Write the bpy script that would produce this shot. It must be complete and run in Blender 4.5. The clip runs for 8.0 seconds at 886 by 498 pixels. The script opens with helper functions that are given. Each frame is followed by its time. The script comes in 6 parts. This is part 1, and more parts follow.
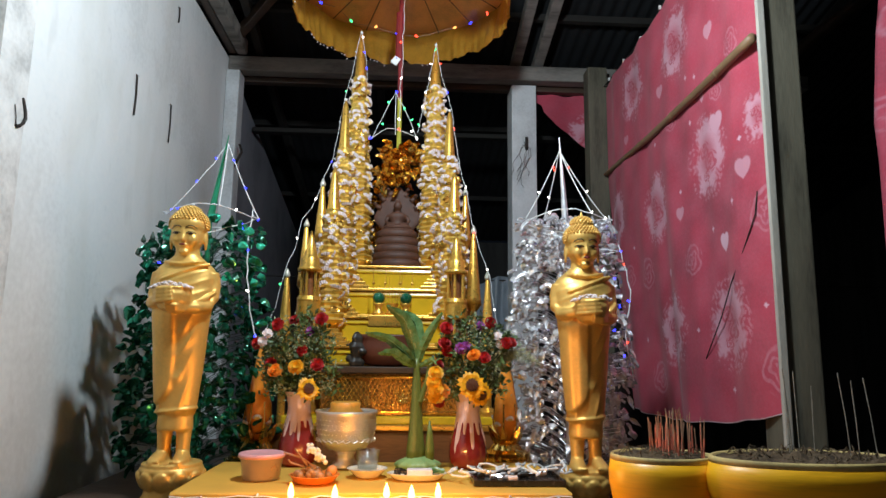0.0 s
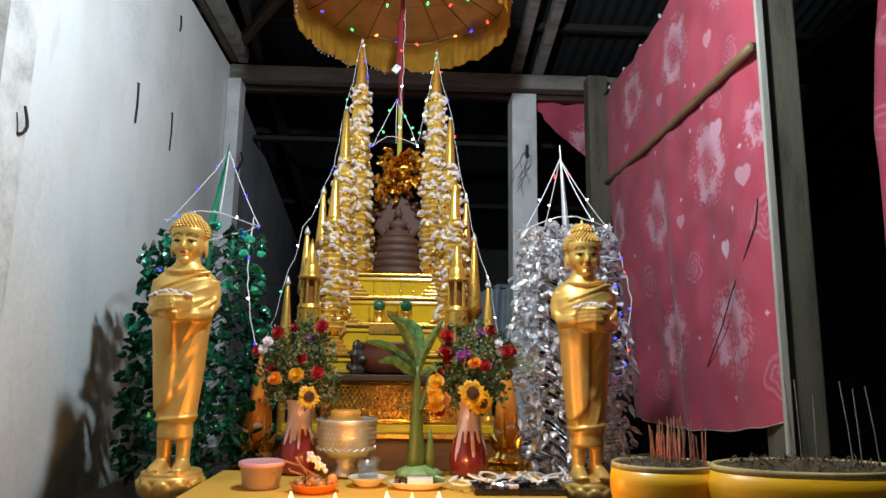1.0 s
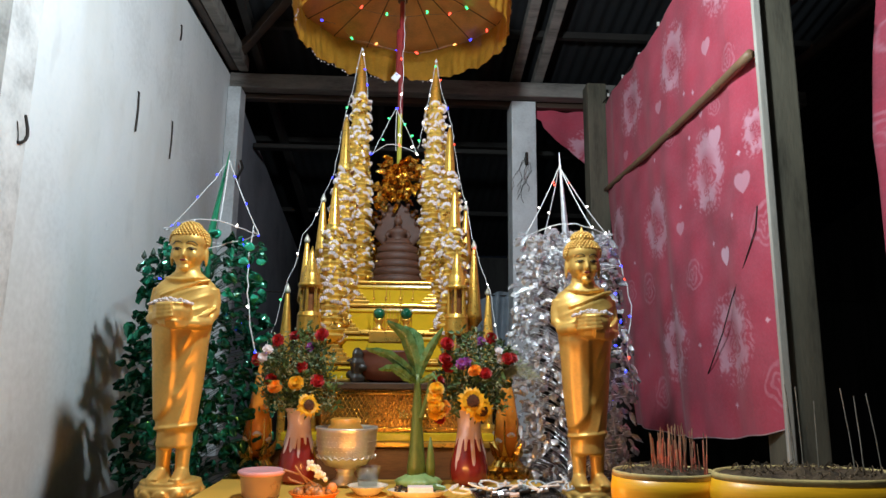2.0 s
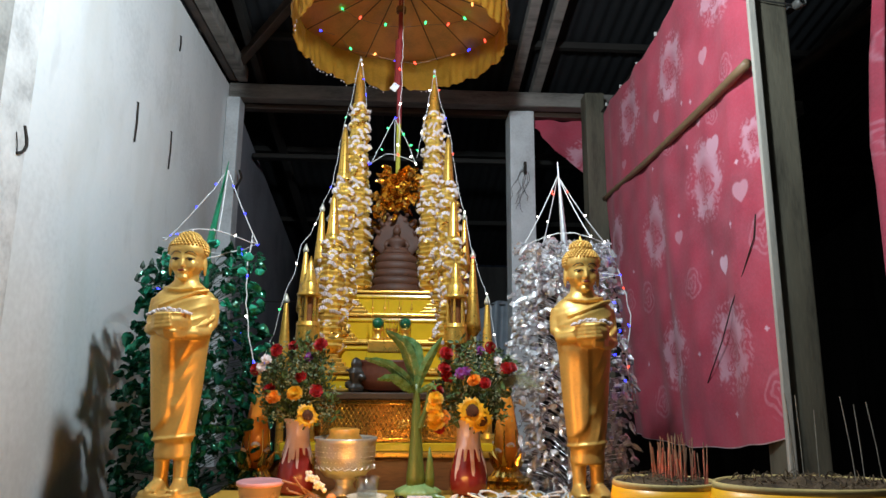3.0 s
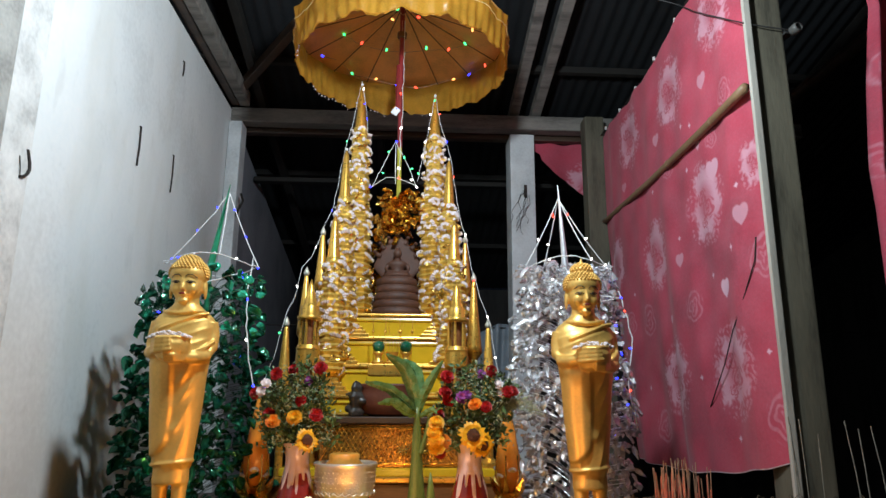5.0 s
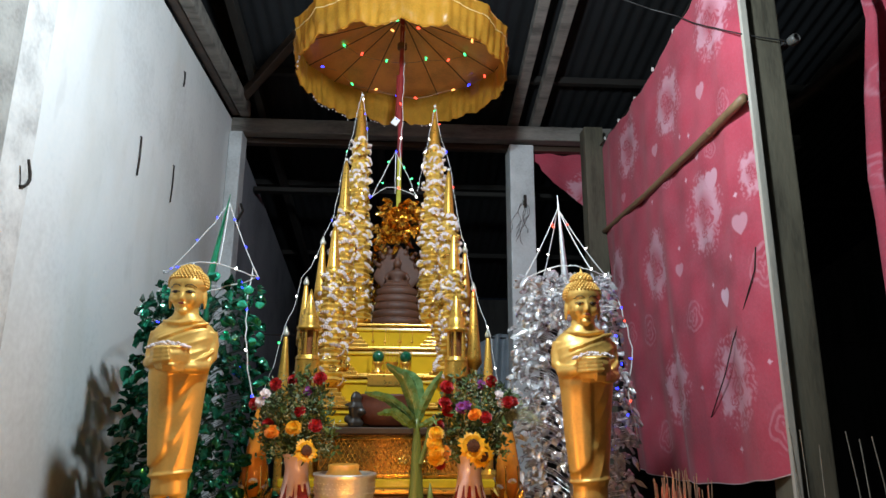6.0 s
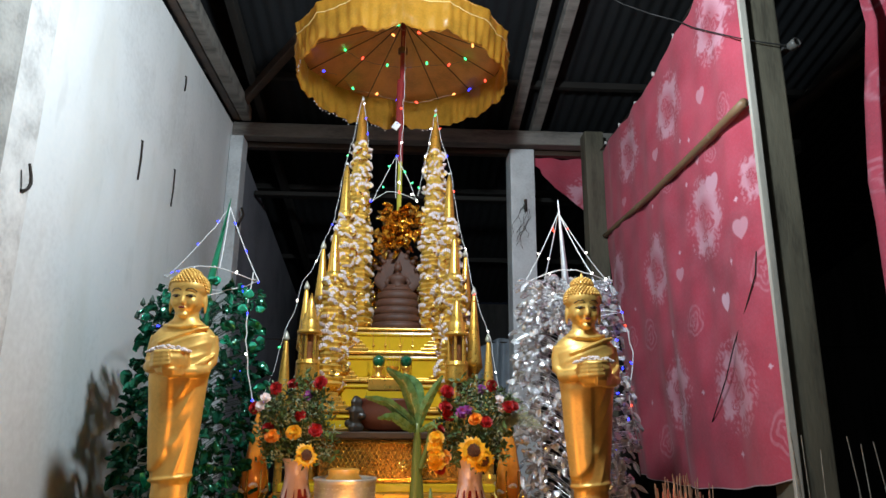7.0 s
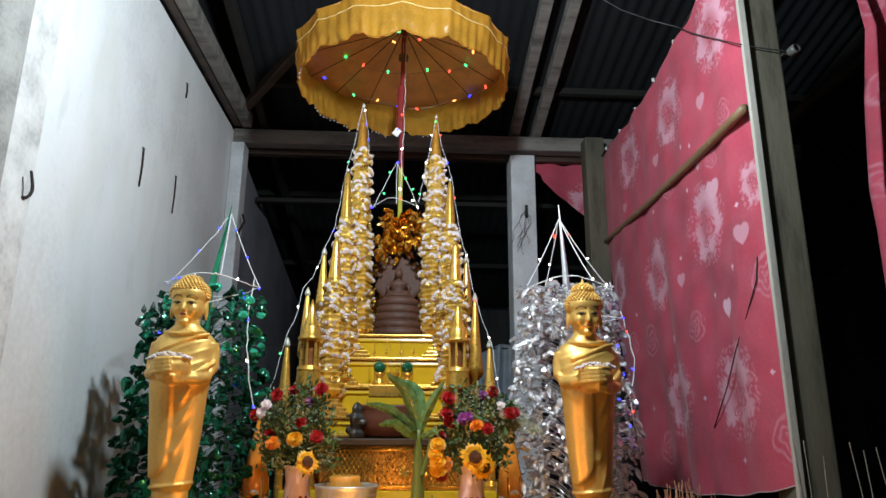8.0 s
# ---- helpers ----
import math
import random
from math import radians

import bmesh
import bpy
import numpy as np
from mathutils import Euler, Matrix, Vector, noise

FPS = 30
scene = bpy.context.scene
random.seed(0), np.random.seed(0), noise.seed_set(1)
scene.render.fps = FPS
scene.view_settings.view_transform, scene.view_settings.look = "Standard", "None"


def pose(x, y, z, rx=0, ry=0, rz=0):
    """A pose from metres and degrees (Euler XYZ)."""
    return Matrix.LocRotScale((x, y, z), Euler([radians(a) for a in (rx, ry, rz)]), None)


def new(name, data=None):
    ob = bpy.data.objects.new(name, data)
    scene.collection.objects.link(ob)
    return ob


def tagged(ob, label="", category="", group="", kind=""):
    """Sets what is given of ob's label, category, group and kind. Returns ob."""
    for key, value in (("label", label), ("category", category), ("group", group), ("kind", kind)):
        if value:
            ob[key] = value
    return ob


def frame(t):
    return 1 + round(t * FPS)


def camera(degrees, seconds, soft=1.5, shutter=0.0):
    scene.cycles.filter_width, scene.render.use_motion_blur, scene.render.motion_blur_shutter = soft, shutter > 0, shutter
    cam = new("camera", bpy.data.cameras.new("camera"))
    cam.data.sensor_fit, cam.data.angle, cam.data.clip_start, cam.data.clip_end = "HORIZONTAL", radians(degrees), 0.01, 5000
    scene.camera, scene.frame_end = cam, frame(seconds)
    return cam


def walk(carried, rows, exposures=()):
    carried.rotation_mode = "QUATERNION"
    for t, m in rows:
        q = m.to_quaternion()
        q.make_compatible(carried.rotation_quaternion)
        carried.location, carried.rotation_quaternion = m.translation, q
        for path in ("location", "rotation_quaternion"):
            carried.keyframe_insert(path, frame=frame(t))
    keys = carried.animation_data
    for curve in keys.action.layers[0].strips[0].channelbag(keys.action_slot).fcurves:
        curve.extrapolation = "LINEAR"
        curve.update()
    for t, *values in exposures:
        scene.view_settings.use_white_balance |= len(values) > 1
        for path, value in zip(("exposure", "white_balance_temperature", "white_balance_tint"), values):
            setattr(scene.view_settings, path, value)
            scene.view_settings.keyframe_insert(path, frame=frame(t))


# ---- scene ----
cam = camera(67.0, 8.0, soft=1.5)
EYE = (0.0, 0.0, 1.12)
# seconds, yaw, pitch, roll (degrees)
PATH = [(0.0, -3.19, 9.24, 0.70), (0.5, -3.17, 9.52, 0.71), (1.0, -3.13, 9.90, 0.71), (1.5, -3.10, 10.22, 0.66),
        (3.0, -3.23, 11.35, 0.43), (3.5, -3.15, 11.87, 0.44), (4.0, -3.18, 12.52, 0.40), (4.5, -3.15, 12.90, 0.40),
        (6.0, -3.17, 14.16, 0.40), (6.5, -3.00, 14.38, 0.48), (7.0, -3.12, 14.52, 0.45), (7.5, -3.16, 14.80, 0.36),
        (8.0, -3.04, 15.04, 0.35)]
walk(cam, [(t, pose(*EYE, 90 + p, 0, y) @ pose(0, 0, 0, 0, 0, r)) for t, y, p, r in PATH])
scene.view_settings.exposure = 0.0

# ---- light ----
world = bpy.data.worlds.new("night")
scene.world = world
world.use_nodes = True
world.node_tree.nodes["Background"].inputs[0].default_value = (0.10, 0.14, 0.22, 1)
world.node_tree.nodes["Background"].inputs[1].default_value = 0.02


def lamp(name, at, watts, colour, radius):
    d = bpy.data.lights.new(name, "POINT")
    d.energy, d.color, d.shadow_soft_size = watts, colour, radius
    ob = new(name, d)
    ob.location = at
    return ob


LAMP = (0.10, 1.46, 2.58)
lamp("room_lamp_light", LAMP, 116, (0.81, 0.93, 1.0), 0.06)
FLAMES = [(-0.249, 1.60), (-0.150, 1.60), (-0.033, 1.60), (0.024, 1.60), (0.085, 1.60)]
for fx, fy in FLAMES:
    lamp("candle_light", (fx, fy, 0.862), 1.35, (1.0, 0.42, 0.09), 0.010)


# ---- materials ----
def material(name, colour, rough=0.6, metal=0.0, vary=0.25, scale=6.0, fine=60.0, bump=0.15, tint=None, depth=0.004,
             coat=0.0, transmission=0.0, emit=0.0, spread=0.0, stretch=(1, 1, 1), sheen=0.0):
    """Two scales of noise over a base colour, with fine relief."""
    m = bpy.data.materials.new(name)
    m.use_nodes = True
    t = m.node_tree
    b = t.nodes["Principled BSDF"]
    link = t.links.new
    co = t.nodes.new("ShaderNodeTexCoord")
    mp = t.nodes.new("ShaderNodeMapping")
    mp.inputs["Scale"].default_value = stretch
    link(co.outputs["Object"], mp.inputs[0])
    big, small = t.nodes.new("ShaderNodeTexNoise"), t.nodes.new("ShaderNodeTexNoise")
    big.inputs["Scale"].default_value, small.inputs["Scale"].default_value = scale, fine
    big.inputs["Detail"].default_value, small.inputs["Detail"].default_value = 6, 4
    for n in (big, small):
        link(mp.outputs[0], n.inputs["Vector"])
    ramp = t.nodes.new("ShaderNodeValToRGB")
    dark = tuple(c * (1 - vary) for c in colour)
    lite = tint or tuple(min(1, c * (1 + vary * 0.7)) for c in colour)
    e = ramp.color_ramp.elements
    e[0].position, e[0].color = 0.3, (*dark, 1)
    e[1].position, e[1].color = 0.72, (*lite, 1)
    mid = e.new(0.5)
    mid.color = (*colour, 1)
    add = t.nodes.new("ShaderNodeMath")
    add.operation = "MULTIPLY_ADD"
    link(small.outputs["Fac"], add.inputs[0])
    add.inputs[1].default_value = 0.4
    sub = t.nodes.new("ShaderNodeMath")
    sub.operation = "SUBTRACT"
    link(big.outputs["Fac"], sub.inputs[0])
    sub.inputs[1].default_value = 0.2
    link(sub.outputs[0], add.inputs[2])
    link(add.outputs[0], ramp.inputs[0])
    out = ramp.outputs[0]
    if spread:
        info = t.nodes.new("ShaderNodeNewGeometry")
        hsv = t.nodes.new("ShaderNodeHueSaturation")
        mr = t.nodes.new("ShaderNodeMapRange")
        link(info.outputs["Random Per Island"], mr.inputs[0])
        mr.inputs[3].default_value, mr.inputs[4].default_value = 1 - spread, 1 + spread
        link(mr.outputs[0], hsv.inputs["Value"])
        link(out, hsv.inputs["Color"])
        out = hsv.outputs[0]
    link(out, b.inputs["Base Color"])
    b.inputs["Metallic"].default_value = metal
    rr = t.nodes.new("ShaderNodeMapRange")
    link(small.outputs["Fac"], rr.inputs[0])
    rr.inputs[3].default_value, rr.inputs[4].default_value = max(0.02, rough - 0.1), min(1, rough + 0.1)
    link(rr.outputs[0], b.inputs["Roughness"])
    if bump:
        bp = t.nodes.new("ShaderNodeBump")
        bp.inputs["Strength"].default_value, bp.inputs["Distance"].default_value = bump, depth
        link(add.outputs[0], bp.inputs["Height"])
        link(bp.outputs[0], b.inputs["Normal"])
    b.inputs["Coat Weight"].default_value = coat
    b.inputs["Transmission Weight"].default_value = transmission
    b.inputs["Sheen Weight"].default_value = sheen
    if emit:
        link(out, b.inputs["Emission Color"])
        b.inputs["Emission Strength"].default_value = emit
    return m


def glow(name, colour, strength):
    m = bpy.data.materials.new(name)
    m.use_nodes = True
    b = m.node_tree.nodes["Principled BSDF"]
    b.inputs["Base Color"].default_value = (*colour, 1)
    b.inputs["Emission Color"].default_value = (*colour, 1)
    b.inputs["Emission Strength"].default_value = strength
    return m


M_GREYWOOD = material("weathered_wood", (0.112, 0.102, 0.072), 0.8, vary=0.45, scale=5, fine=50, bump=0.5, stretch=(3, 3, 0.5))
M_BEAMWOOD = material("beam_wood", (0.19, 0.178, 0.16), 0.8, vary=0.5, scale=5, fine=50, bump=0.5, stretch=(0.6, 3, 3))
M_DARKWOOD = material("dark_wood", (0.055, 0.032, 0.02), 0.45, vary=0.5, scale=6, fine=60, bump=0.25, stretch=(0.6, 3, 3))
M_CONCRETE = material("painted_concrete", (0.62, 0.66, 0.68), 0.75, vary=0.2, scale=7, fine=70, bump=0.35)
M_FLOOR = material("earth_floor", (0.20, 0.175, 0.15), 0.85, vary=0.35, scale=3, fine=40, bump=0.4)
# near-black zinc: the unlit roof's darkness is put into the colour
M_TIN = material("shade_black_zinc", (0.0045, 0.006, 0.008), 0.85, metal=0.0, vary=0.4, scale=3, fine=30, bump=0.2)
# darker copy of the roof timber, with the shade under the sheets painted in
M_SHADEWOOD = material("shade_dark_timber", (0.014, 0.012, 0.010), 0.8, vary=0.4, scale=6, fine=60, bump=0.25, stretch=(0.6, 3, 3))
M_BAMBOO = material("bamboo", (0.24, 0.15, 0.08), 0.5, vary=0.14, scale=6, fine=50, bump=0.25, stretch=(3, 0.5, 3))
# dark colour stands for the night and the unlit back room
M_DARKWALL = material("night_dark_boards", (0.05, 0.048, 0.046), 0.9, vary=0.4, scale=3, fine=30, bump=0.3, stretch=(4, 4, 0.5))


# ---- builders ----
def part(name, bm, mat, parent=None, label="", smooth=False):
    """Links a bmesh as one mesh object, under a thing or a part."""
    me = bpy.data.meshes.new(name)
    if smooth:
        for f in bm.faces:
            f.smooth = True
    bm.to_mesh(me)
    bm.free()
    me.materials.append(mat)
    ob = new(name, me)
    ob.parent = parent
    if parent is not None and parent.type == "EMPTY":
        ob.matrix_parent_inverse = Matrix.Translation(-parent.location)
    if label:
        ob["label"] = label
    return ob


def thing(name, at, label, category, group="", kind=""):
    ob = new(name)
    ob.location = at
    ob.empty_display_size = 0.05
    return tagged(ob, label, category, group, kind)


def box(x0, x1, y0, y1, z0, z1, bevel=0.0, bm=None, m=None):
    bm = bm or bmesh.new()
    mid = Matrix.Translation(((x0 + x1) / 2, (y0 + y1) / 2, (z0 + z1) / 2)) @ Matrix.Diagonal((abs(x1 - x0), abs(y1 - y0), abs(z1 - z0), 1))
    got = bmesh.ops.create_cube(bm, size=1, matrix=(m or Matrix()) @ mid)
    if bevel:
        edges = list({e for v in got["verts"] for e in v.link_edges})
        bmesh.ops.bevel(bm, geom=edges, offset=bevel, segments=2, affect="EDGES", profile=0.6)
    return bm


def rod(p, q, r0, r1=None, n=10, bm=None, caps=True):
    bm = bm or bmesh.new()
    p, q = Vector(p), Vector(q)
    r1 = r0 if r1 is None else r1
    d = q - p
    m = Matrix.Translation((p + q) / 2) @ d.to_track_quat("Z", "Y").to_matrix().to_4x4()
    bmesh.ops.create_cone(bm, cap_ends=caps, segments=n, radius1=r0, radius2=r1, depth=d.length, matrix=m)
    return bm


def lathe(profile, at=(0, 0, 0), n=32, bm=None, lobes=0, lobe=0.0, squash=1.0):
    """Turns a list of (radius, height) round the upright axis at a place; lobes make petals or flutes."""
    bm = bm or bmesh.new()
    rings = []
    for r, z in profile:
        ring = []
        for k in range(n):
            a = 2 * math.pi * k / n
            rr = r * (1 + lobe * math.cos(lobes * a)) if lobes else r
            ring.append(bm.verts.new((at[0] + rr * math.cos(a), at[1] + rr * math.sin(a) * squash, at[2] + z)))
        rings.append(ring)
    for a, b in zip(rings, rings[1:]):
        for k in range(n):
            bm.faces.new((a[k], a[(k + 1) % n], b[(k + 1) % n], b[k]))
    if profile[0][0] > 1e-4:
        bm.faces.new(list(reversed(rings[0])))
    if profile[-1][0] > 1e-4:
        bm.faces.new(rings[-1])
    return bm


def tube(points, r, n=6, bm=None, taper=1.0):
    """A round cord along points."""
    bm = bm or bmesh.new()
    pts = [Vector(p) for p in points]
    rings = []
    for i, p in enumerate(pts):
        d = (pts[min(i + 1, len(pts) - 1)] - pts[max(i - 1, 0)]).normalized()
        side = d.cross(Vector((0.13, 0.9, 0.41))).normalized()
        up = d.cross(side)
        rr = r * (1 + (taper - 1) * i / max(1, len(pts) - 1))
        rings.append([bm.verts.new(p + rr * (math.cos(2 * math.pi * k / n) * side + math.sin(2 * math.pi * k / n) * up)) for k in range(n)])
    for a, b in zip(rings, rings[1:]):
        for k in range(n):
            bm.faces.new((a[k], a[(k + 1) % n], b[(k + 1) % n], b[k]))
    bm.faces.new(list(reversed(rings[0])))
    bm.faces.new(rings[-1])
    return bm


def ball(at, r, bm=None, sub=2, scale=(1, 1, 1), m=None):
    bm = bm or bmesh.new()
    mm = Matrix.Translation(at) @ (m or Matrix()) @ Matrix.Diagonal((r * scale[0], r * scale[1], r * scale[2], 1))
    bmesh.ops.create_icosphere(bm, subdivisions=sub, radius=1, matrix=mm)
    return bm


def sag(p, q, drop, n=10):
    p, q = Vector(p), Vector(q)
    return [p.lerp(q, k / n) - Vector((0, 0, drop * 4 * (k / n) * (1 - k / n))) for k in range(n + 1)]


# ---- structure ----
WALL_X, CLOTH_X = -1.13, 1.22
tagged(part("floor", box(-1.4, 4.2, -2.6, 7.2, -0.1, 0.0), M_FLOOR), "bare dark packed earth floor", "floor", kind="structure")


def plaster_wall():
    """Whitewashed plaster: patches, streaks that run down, hairline wear."""
    m = material("whitewashed_plaster", (0.77, 0.81, 0.82), 0.85, vary=0.12, scale=2.2, fine=45, bump=0.25, tint=(0.81, 0.84, 0.84))
    t = m.node_tree
    b = t.nodes["Principled BSDF"]
    src = b.inputs["Base Color"].links[0].from_socket
    co, mp = t.nodes.new("ShaderNodeTexCoord"), t.nodes.new("ShaderNodeMapping")
    mp.inputs["Scale"].default_value = (1, 2.0, 0.8)
    t.links.new(co.outputs["Object"], mp.inputs[0])
    for scale, low, high, colour, amount in ((1.6, 0.52, 0.72, (0.52, 0.49, 0.40), 0.30), (5.5, 0.60, 0.74, (0.44, 0.45, 0.44), 0.20)):
        n = t.nodes.new("ShaderNodeTexNoise")
        n.inputs["Scale"].default_value, n.inputs["Detail"].default_value = scale, 8
        t.links.new(mp.outputs[0], n.inputs["Vector"])
        r = t.nodes.new("ShaderNodeMapRange")
        r.inputs[1].default_value, r.inputs[2].default_value, r.inputs[4].default_value = low, high, amount
        t.links.new(n.outputs["Fac"], r.inputs[0])
        mix = t.nodes.new("ShaderNodeMix")
        mix.data_type = "RGBA"
        mix.inputs[7].default_value = (*colour, 1)
        t.links.new(r.outputs[0], mix.inputs[0])
        t.links.new(src, mix.inputs[6])
        src = mix.outputs[2]
    t.links.new(src, b.inputs["Base Color"])
    return m


M_PLASTER = plaster_wall()
tagged(part("wall_west", box(WALL_X - 0.18, WALL_X, -2.6, 4.08, 0, 2.955), M_PLASTER), "whitewashed plaster wall with stains and rusty hooks", "wall", kind="structure")
# walls added to close the shed, coloured dark for night and unlit depth
tagged(part("wall_north", box(-1.4, 4.2, 7.0, 7.15, 0, 2.34), M_DARKWALL), "added dark wall closing the unlit back room", "wall", kind="structure")
tagged(part("wall_south", box(-1.4, 4.2, -2.75, -2.6, 0, 2.86), M_DARKWALL), "added dark wall closing the shed against the night", "wall", kind="structure")
RIDGE_Y, FALL = 1.0, 0.22


def roof_z(y):
    """Underside of the rafters: highest over the ridge, falling to the back and to the front."""
    return 3.005 + (4.05 - RIDGE_Y) * FALL - abs(y - RIDGE_Y) * FALL


def gable(x0, x1, y0, y1, low):
    """A wall that reaches from a level foot up to the roof's slope."""
    bm = bmesh.new()
    ys = [y0, RIDGE_Y, y1] if y0 < RIDGE_Y < y1 else [y0, y1]
    loops = [[bm.verts.new((x, y, low)) for y in ys] + [bm.verts.new((x, y, roof_z(y))) for y in reversed(ys)] for x in (x0, x1)]
    bm.faces.new(loops[0])
    bm.faces.new(loops[1][::-1])
    n = len(loops[0])
    for k in range(n):
        bm.faces.new((loops[0][k], loops[1][k], loops[1][(k + 1) % n], loops[0][(k + 1) % n]))
    bmesh.ops.recalc_face_normals(bm, faces=bm.faces)
    return bm


tagged(part("wall_east", gable(4.05, 4.2, -2.6, 7.0, 0), M_DARKWALL), "added dark wall closing the shed against the night", "wall", kind="structure")
bm = box(WALL_X - 0.18, WALL_X, 4.08, 7.0, 0, 2.935)
for v in bm.verts:
    if v.co.z > 1 and v.co.y > 5:
        v.co.z = 2.35
# the plaster wall carried on, its shade put into a darker grey
M_BACKWALL = material("shaded_plaster", (0.24, 0.26, 0.30), 0.9, vary=0.25, scale=3, fine=50, bump=0.3)
tagged(part("wall_west_back", bm, M_BACKWALL), "plaster wall of the back room, shade put into its grey", "wall", kind="structure")
# pillars and posts
tagged(part("pillar", box(WALL_X + 0.002, WALL_X + 0.084, 3.96, 4.09, 0, 2.86, 0.008), M_CONCRETE), "whitewashed concrete pillar against the wall", "pillar", kind="structure")
tagged(part("pillar", box(0.652, 0.810, 4.03, 4.22, 0, 2.853, 0.008), M_CONCRETE), "whitewashed square concrete pillar", "pillar", kind="structure")
tagged(part("wooden_post", box(1.104, 1.224, 3.87, 3.985, 0, 2.918, 0.006), M_GREYWOOD), "weathered grey wooden post", "post", kind="structure")
tagged(part("wooden_post", box(1.212, 1.333, 2.09, 2.24, 0, 3.1, 0.006), M_GREYWOOD), "weathered grey wooden post", "post", kind="structure")
tagged(part("beam", box(WALL_X, 2.6, 3.995, 4.09, 2.872, 2.968, 0.01), M_BEAMWOOD), "weathered grey timber beam", "beam", kind="structure")


tagged(part("batten", box(1.186, 1.2105, 2.072, 2.0885, 0.0, 3.05, 0.003), material("pale_batten", (0.42, 0.40, 0.35), 0.8, vary=0.3, scale=6, fine=60, bump=0.4, stretch=(3, 3, 0.5))), "thin pale wooden batten nailed along the post", "batten", kind="structure")

# beams, joists and rafters under the roof
tagged(part("beam", box(WALL_X, 2.6, 4.11, 4.17, 2.845, 2.884, 0.008), M_DARKWOOD), "thin dark timber tie behind the beam", "beam", kind="structure")
tagged(part("joist", box(-1.074, -1.012, -2.5, 3.99, 2.97, 3.06, 0.008), M_BEAMWOOD), "weathered timber joist along the wall top", "joist", kind="structure")
tagged(part("wall_plate", box(-1.128, -1.078, -2.5, 3.99, 2.976, 3.03, 0.006), M_DARKWOOD), "dark timber plate on the wall top", "joist", kind="structure")


def slanted(p, q, w, h):
    """A squared timber from p to q."""
    p, q = Vector(p), Vector(q)
    m = Matrix.Translation((p + q) / 2) @ (q - p).to_track_quat("Y", "Z").to_matrix().to_4x4()
    return box(-w / 2, w / 2, -(q - p).length / 2, (q - p).length / 2, -h / 2, h / 2, 0.006, m=m)


tagged(part("joist", slanted((0.835, 4.30, 2.985), (0.835, RIDGE_Y, 3.71), 0.062, 0.07), M_BEAMWOOD), "weathered timber joist sloping up to the roof", "joist", kind="structure")
tagged(part("brace", slanted((0.69, 4.30, 2.985), (0.69, RIDGE_Y, 3.71), 0.062, 0.07), M_BEAMWOOD), "weathered timber rafter", "rafter", kind="structure")
tagged(part("brace", slanted((-1.03, 3.85, 3.045), (-0.62, 3.30, 3.14), 0.05, 0.06), M_DARKWOOD), "weathered timber brace", "brace", kind="structure")
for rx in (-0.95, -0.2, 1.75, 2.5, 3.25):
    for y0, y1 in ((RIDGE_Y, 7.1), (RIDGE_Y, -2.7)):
        tagged(part("rafter", slanted((rx, y0, roof_z(y0) + 0.035), (rx, y1, roof_z(y1) + 0.035), 0.05, 0.07), M_SHADEWOOD), "timber roof rafter darkened for roof shade", "rafter", kind="structure")
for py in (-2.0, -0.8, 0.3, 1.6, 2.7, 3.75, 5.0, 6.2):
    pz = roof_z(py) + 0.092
    tagged(part("purlin", box(-1.42, 4.2, py - 0.02, py + 0.02, pz - 0.02, pz + 0.02), M_SHADEWOOD), "thin timber roof purlin", "purlin", kind="structure")


def roof_sheet(y0, y1):
    """Corrugated sheet from the ridge to an eave, its waves running down the slope."""
    bm = bmesh.new()
    n = 600
    rows = [[], []]
    for i in range(n + 1):
        x = -1.5 + 5.8 * i / n
        w = 0.006 * math.sin(2 * math.pi * x / 0.076)
        for row, y in zip(rows, (y0, y1)):
            row.append(bm.verts.new((x, y, roof_z(y) + 0.124 + w)))
    for i in range(n):
        bm.faces.new((rows[0][i], rows[0][i + 1], rows[1][i + 1], rows[1][i]))
    return bm


tagged(part("ceiling", roof_sheet(RIDGE_Y, 7.3), M_TIN), "corrugated zinc roof sheets blackened for shade, over bare rafters", "ceiling", kind="structure")
tagged(part("ceiling", roof_sheet(RIDGE_Y, -2.9), M_TIN), "corrugated zinc roof sheets blackened for shade, over bare rafters", "ceiling", kind="structure")
# added boards close the gap under the roof, dark as unlit space
tagged(part("wall_gable", gable(-1.42, -1.315, -2.6, 7.0, 0), M_DARKWALL), "added dark boards closing off behind and above the plaster wall", "wall", kind="structure")
# near-black colour carries the gloom of the back room
tagged(part("tie_beam", box(-1.12, 4.0, 4.66, 4.74, 2.705, 2.74, 0.01), M_SHADEWOOD), "timber tie beam in the dark back room", "beam", kind="structure")

# plaster repair strip and raw pillar at the near end of the wall
M_RAW = material("raw_cement", (0.36, 0.36, 0.34), 0.9, vary=0.35, scale=9, fine=80, bump=0.5)
tagged(part("pillar", box(WALL_X, WALL_X + 0.018, 1.15, 1.78, 0, 2.95, 0.004), M_RAW), "raw grey cement pillar edge in the wall", "pillar", kind="structure")
tagged(part("plaster_strip", box(WALL_X, WALL_X + 0.008, 1.783, 1.94, 0, 2.95, 0.003), material("patched_plaster", (0.66, 0.67, 0.66), 0.85, vary=0.28, scale=9, fine=60, bump=0.5)), "rough patched plaster strip", "wall", kind="structure")

# iron fixings in the wall
M_IRON = material("rusty_iron", (0.035, 0.028, 0.024), 0.7, metal=0.4, vary=0.5, scale=30, fine=120, bump=0.3)


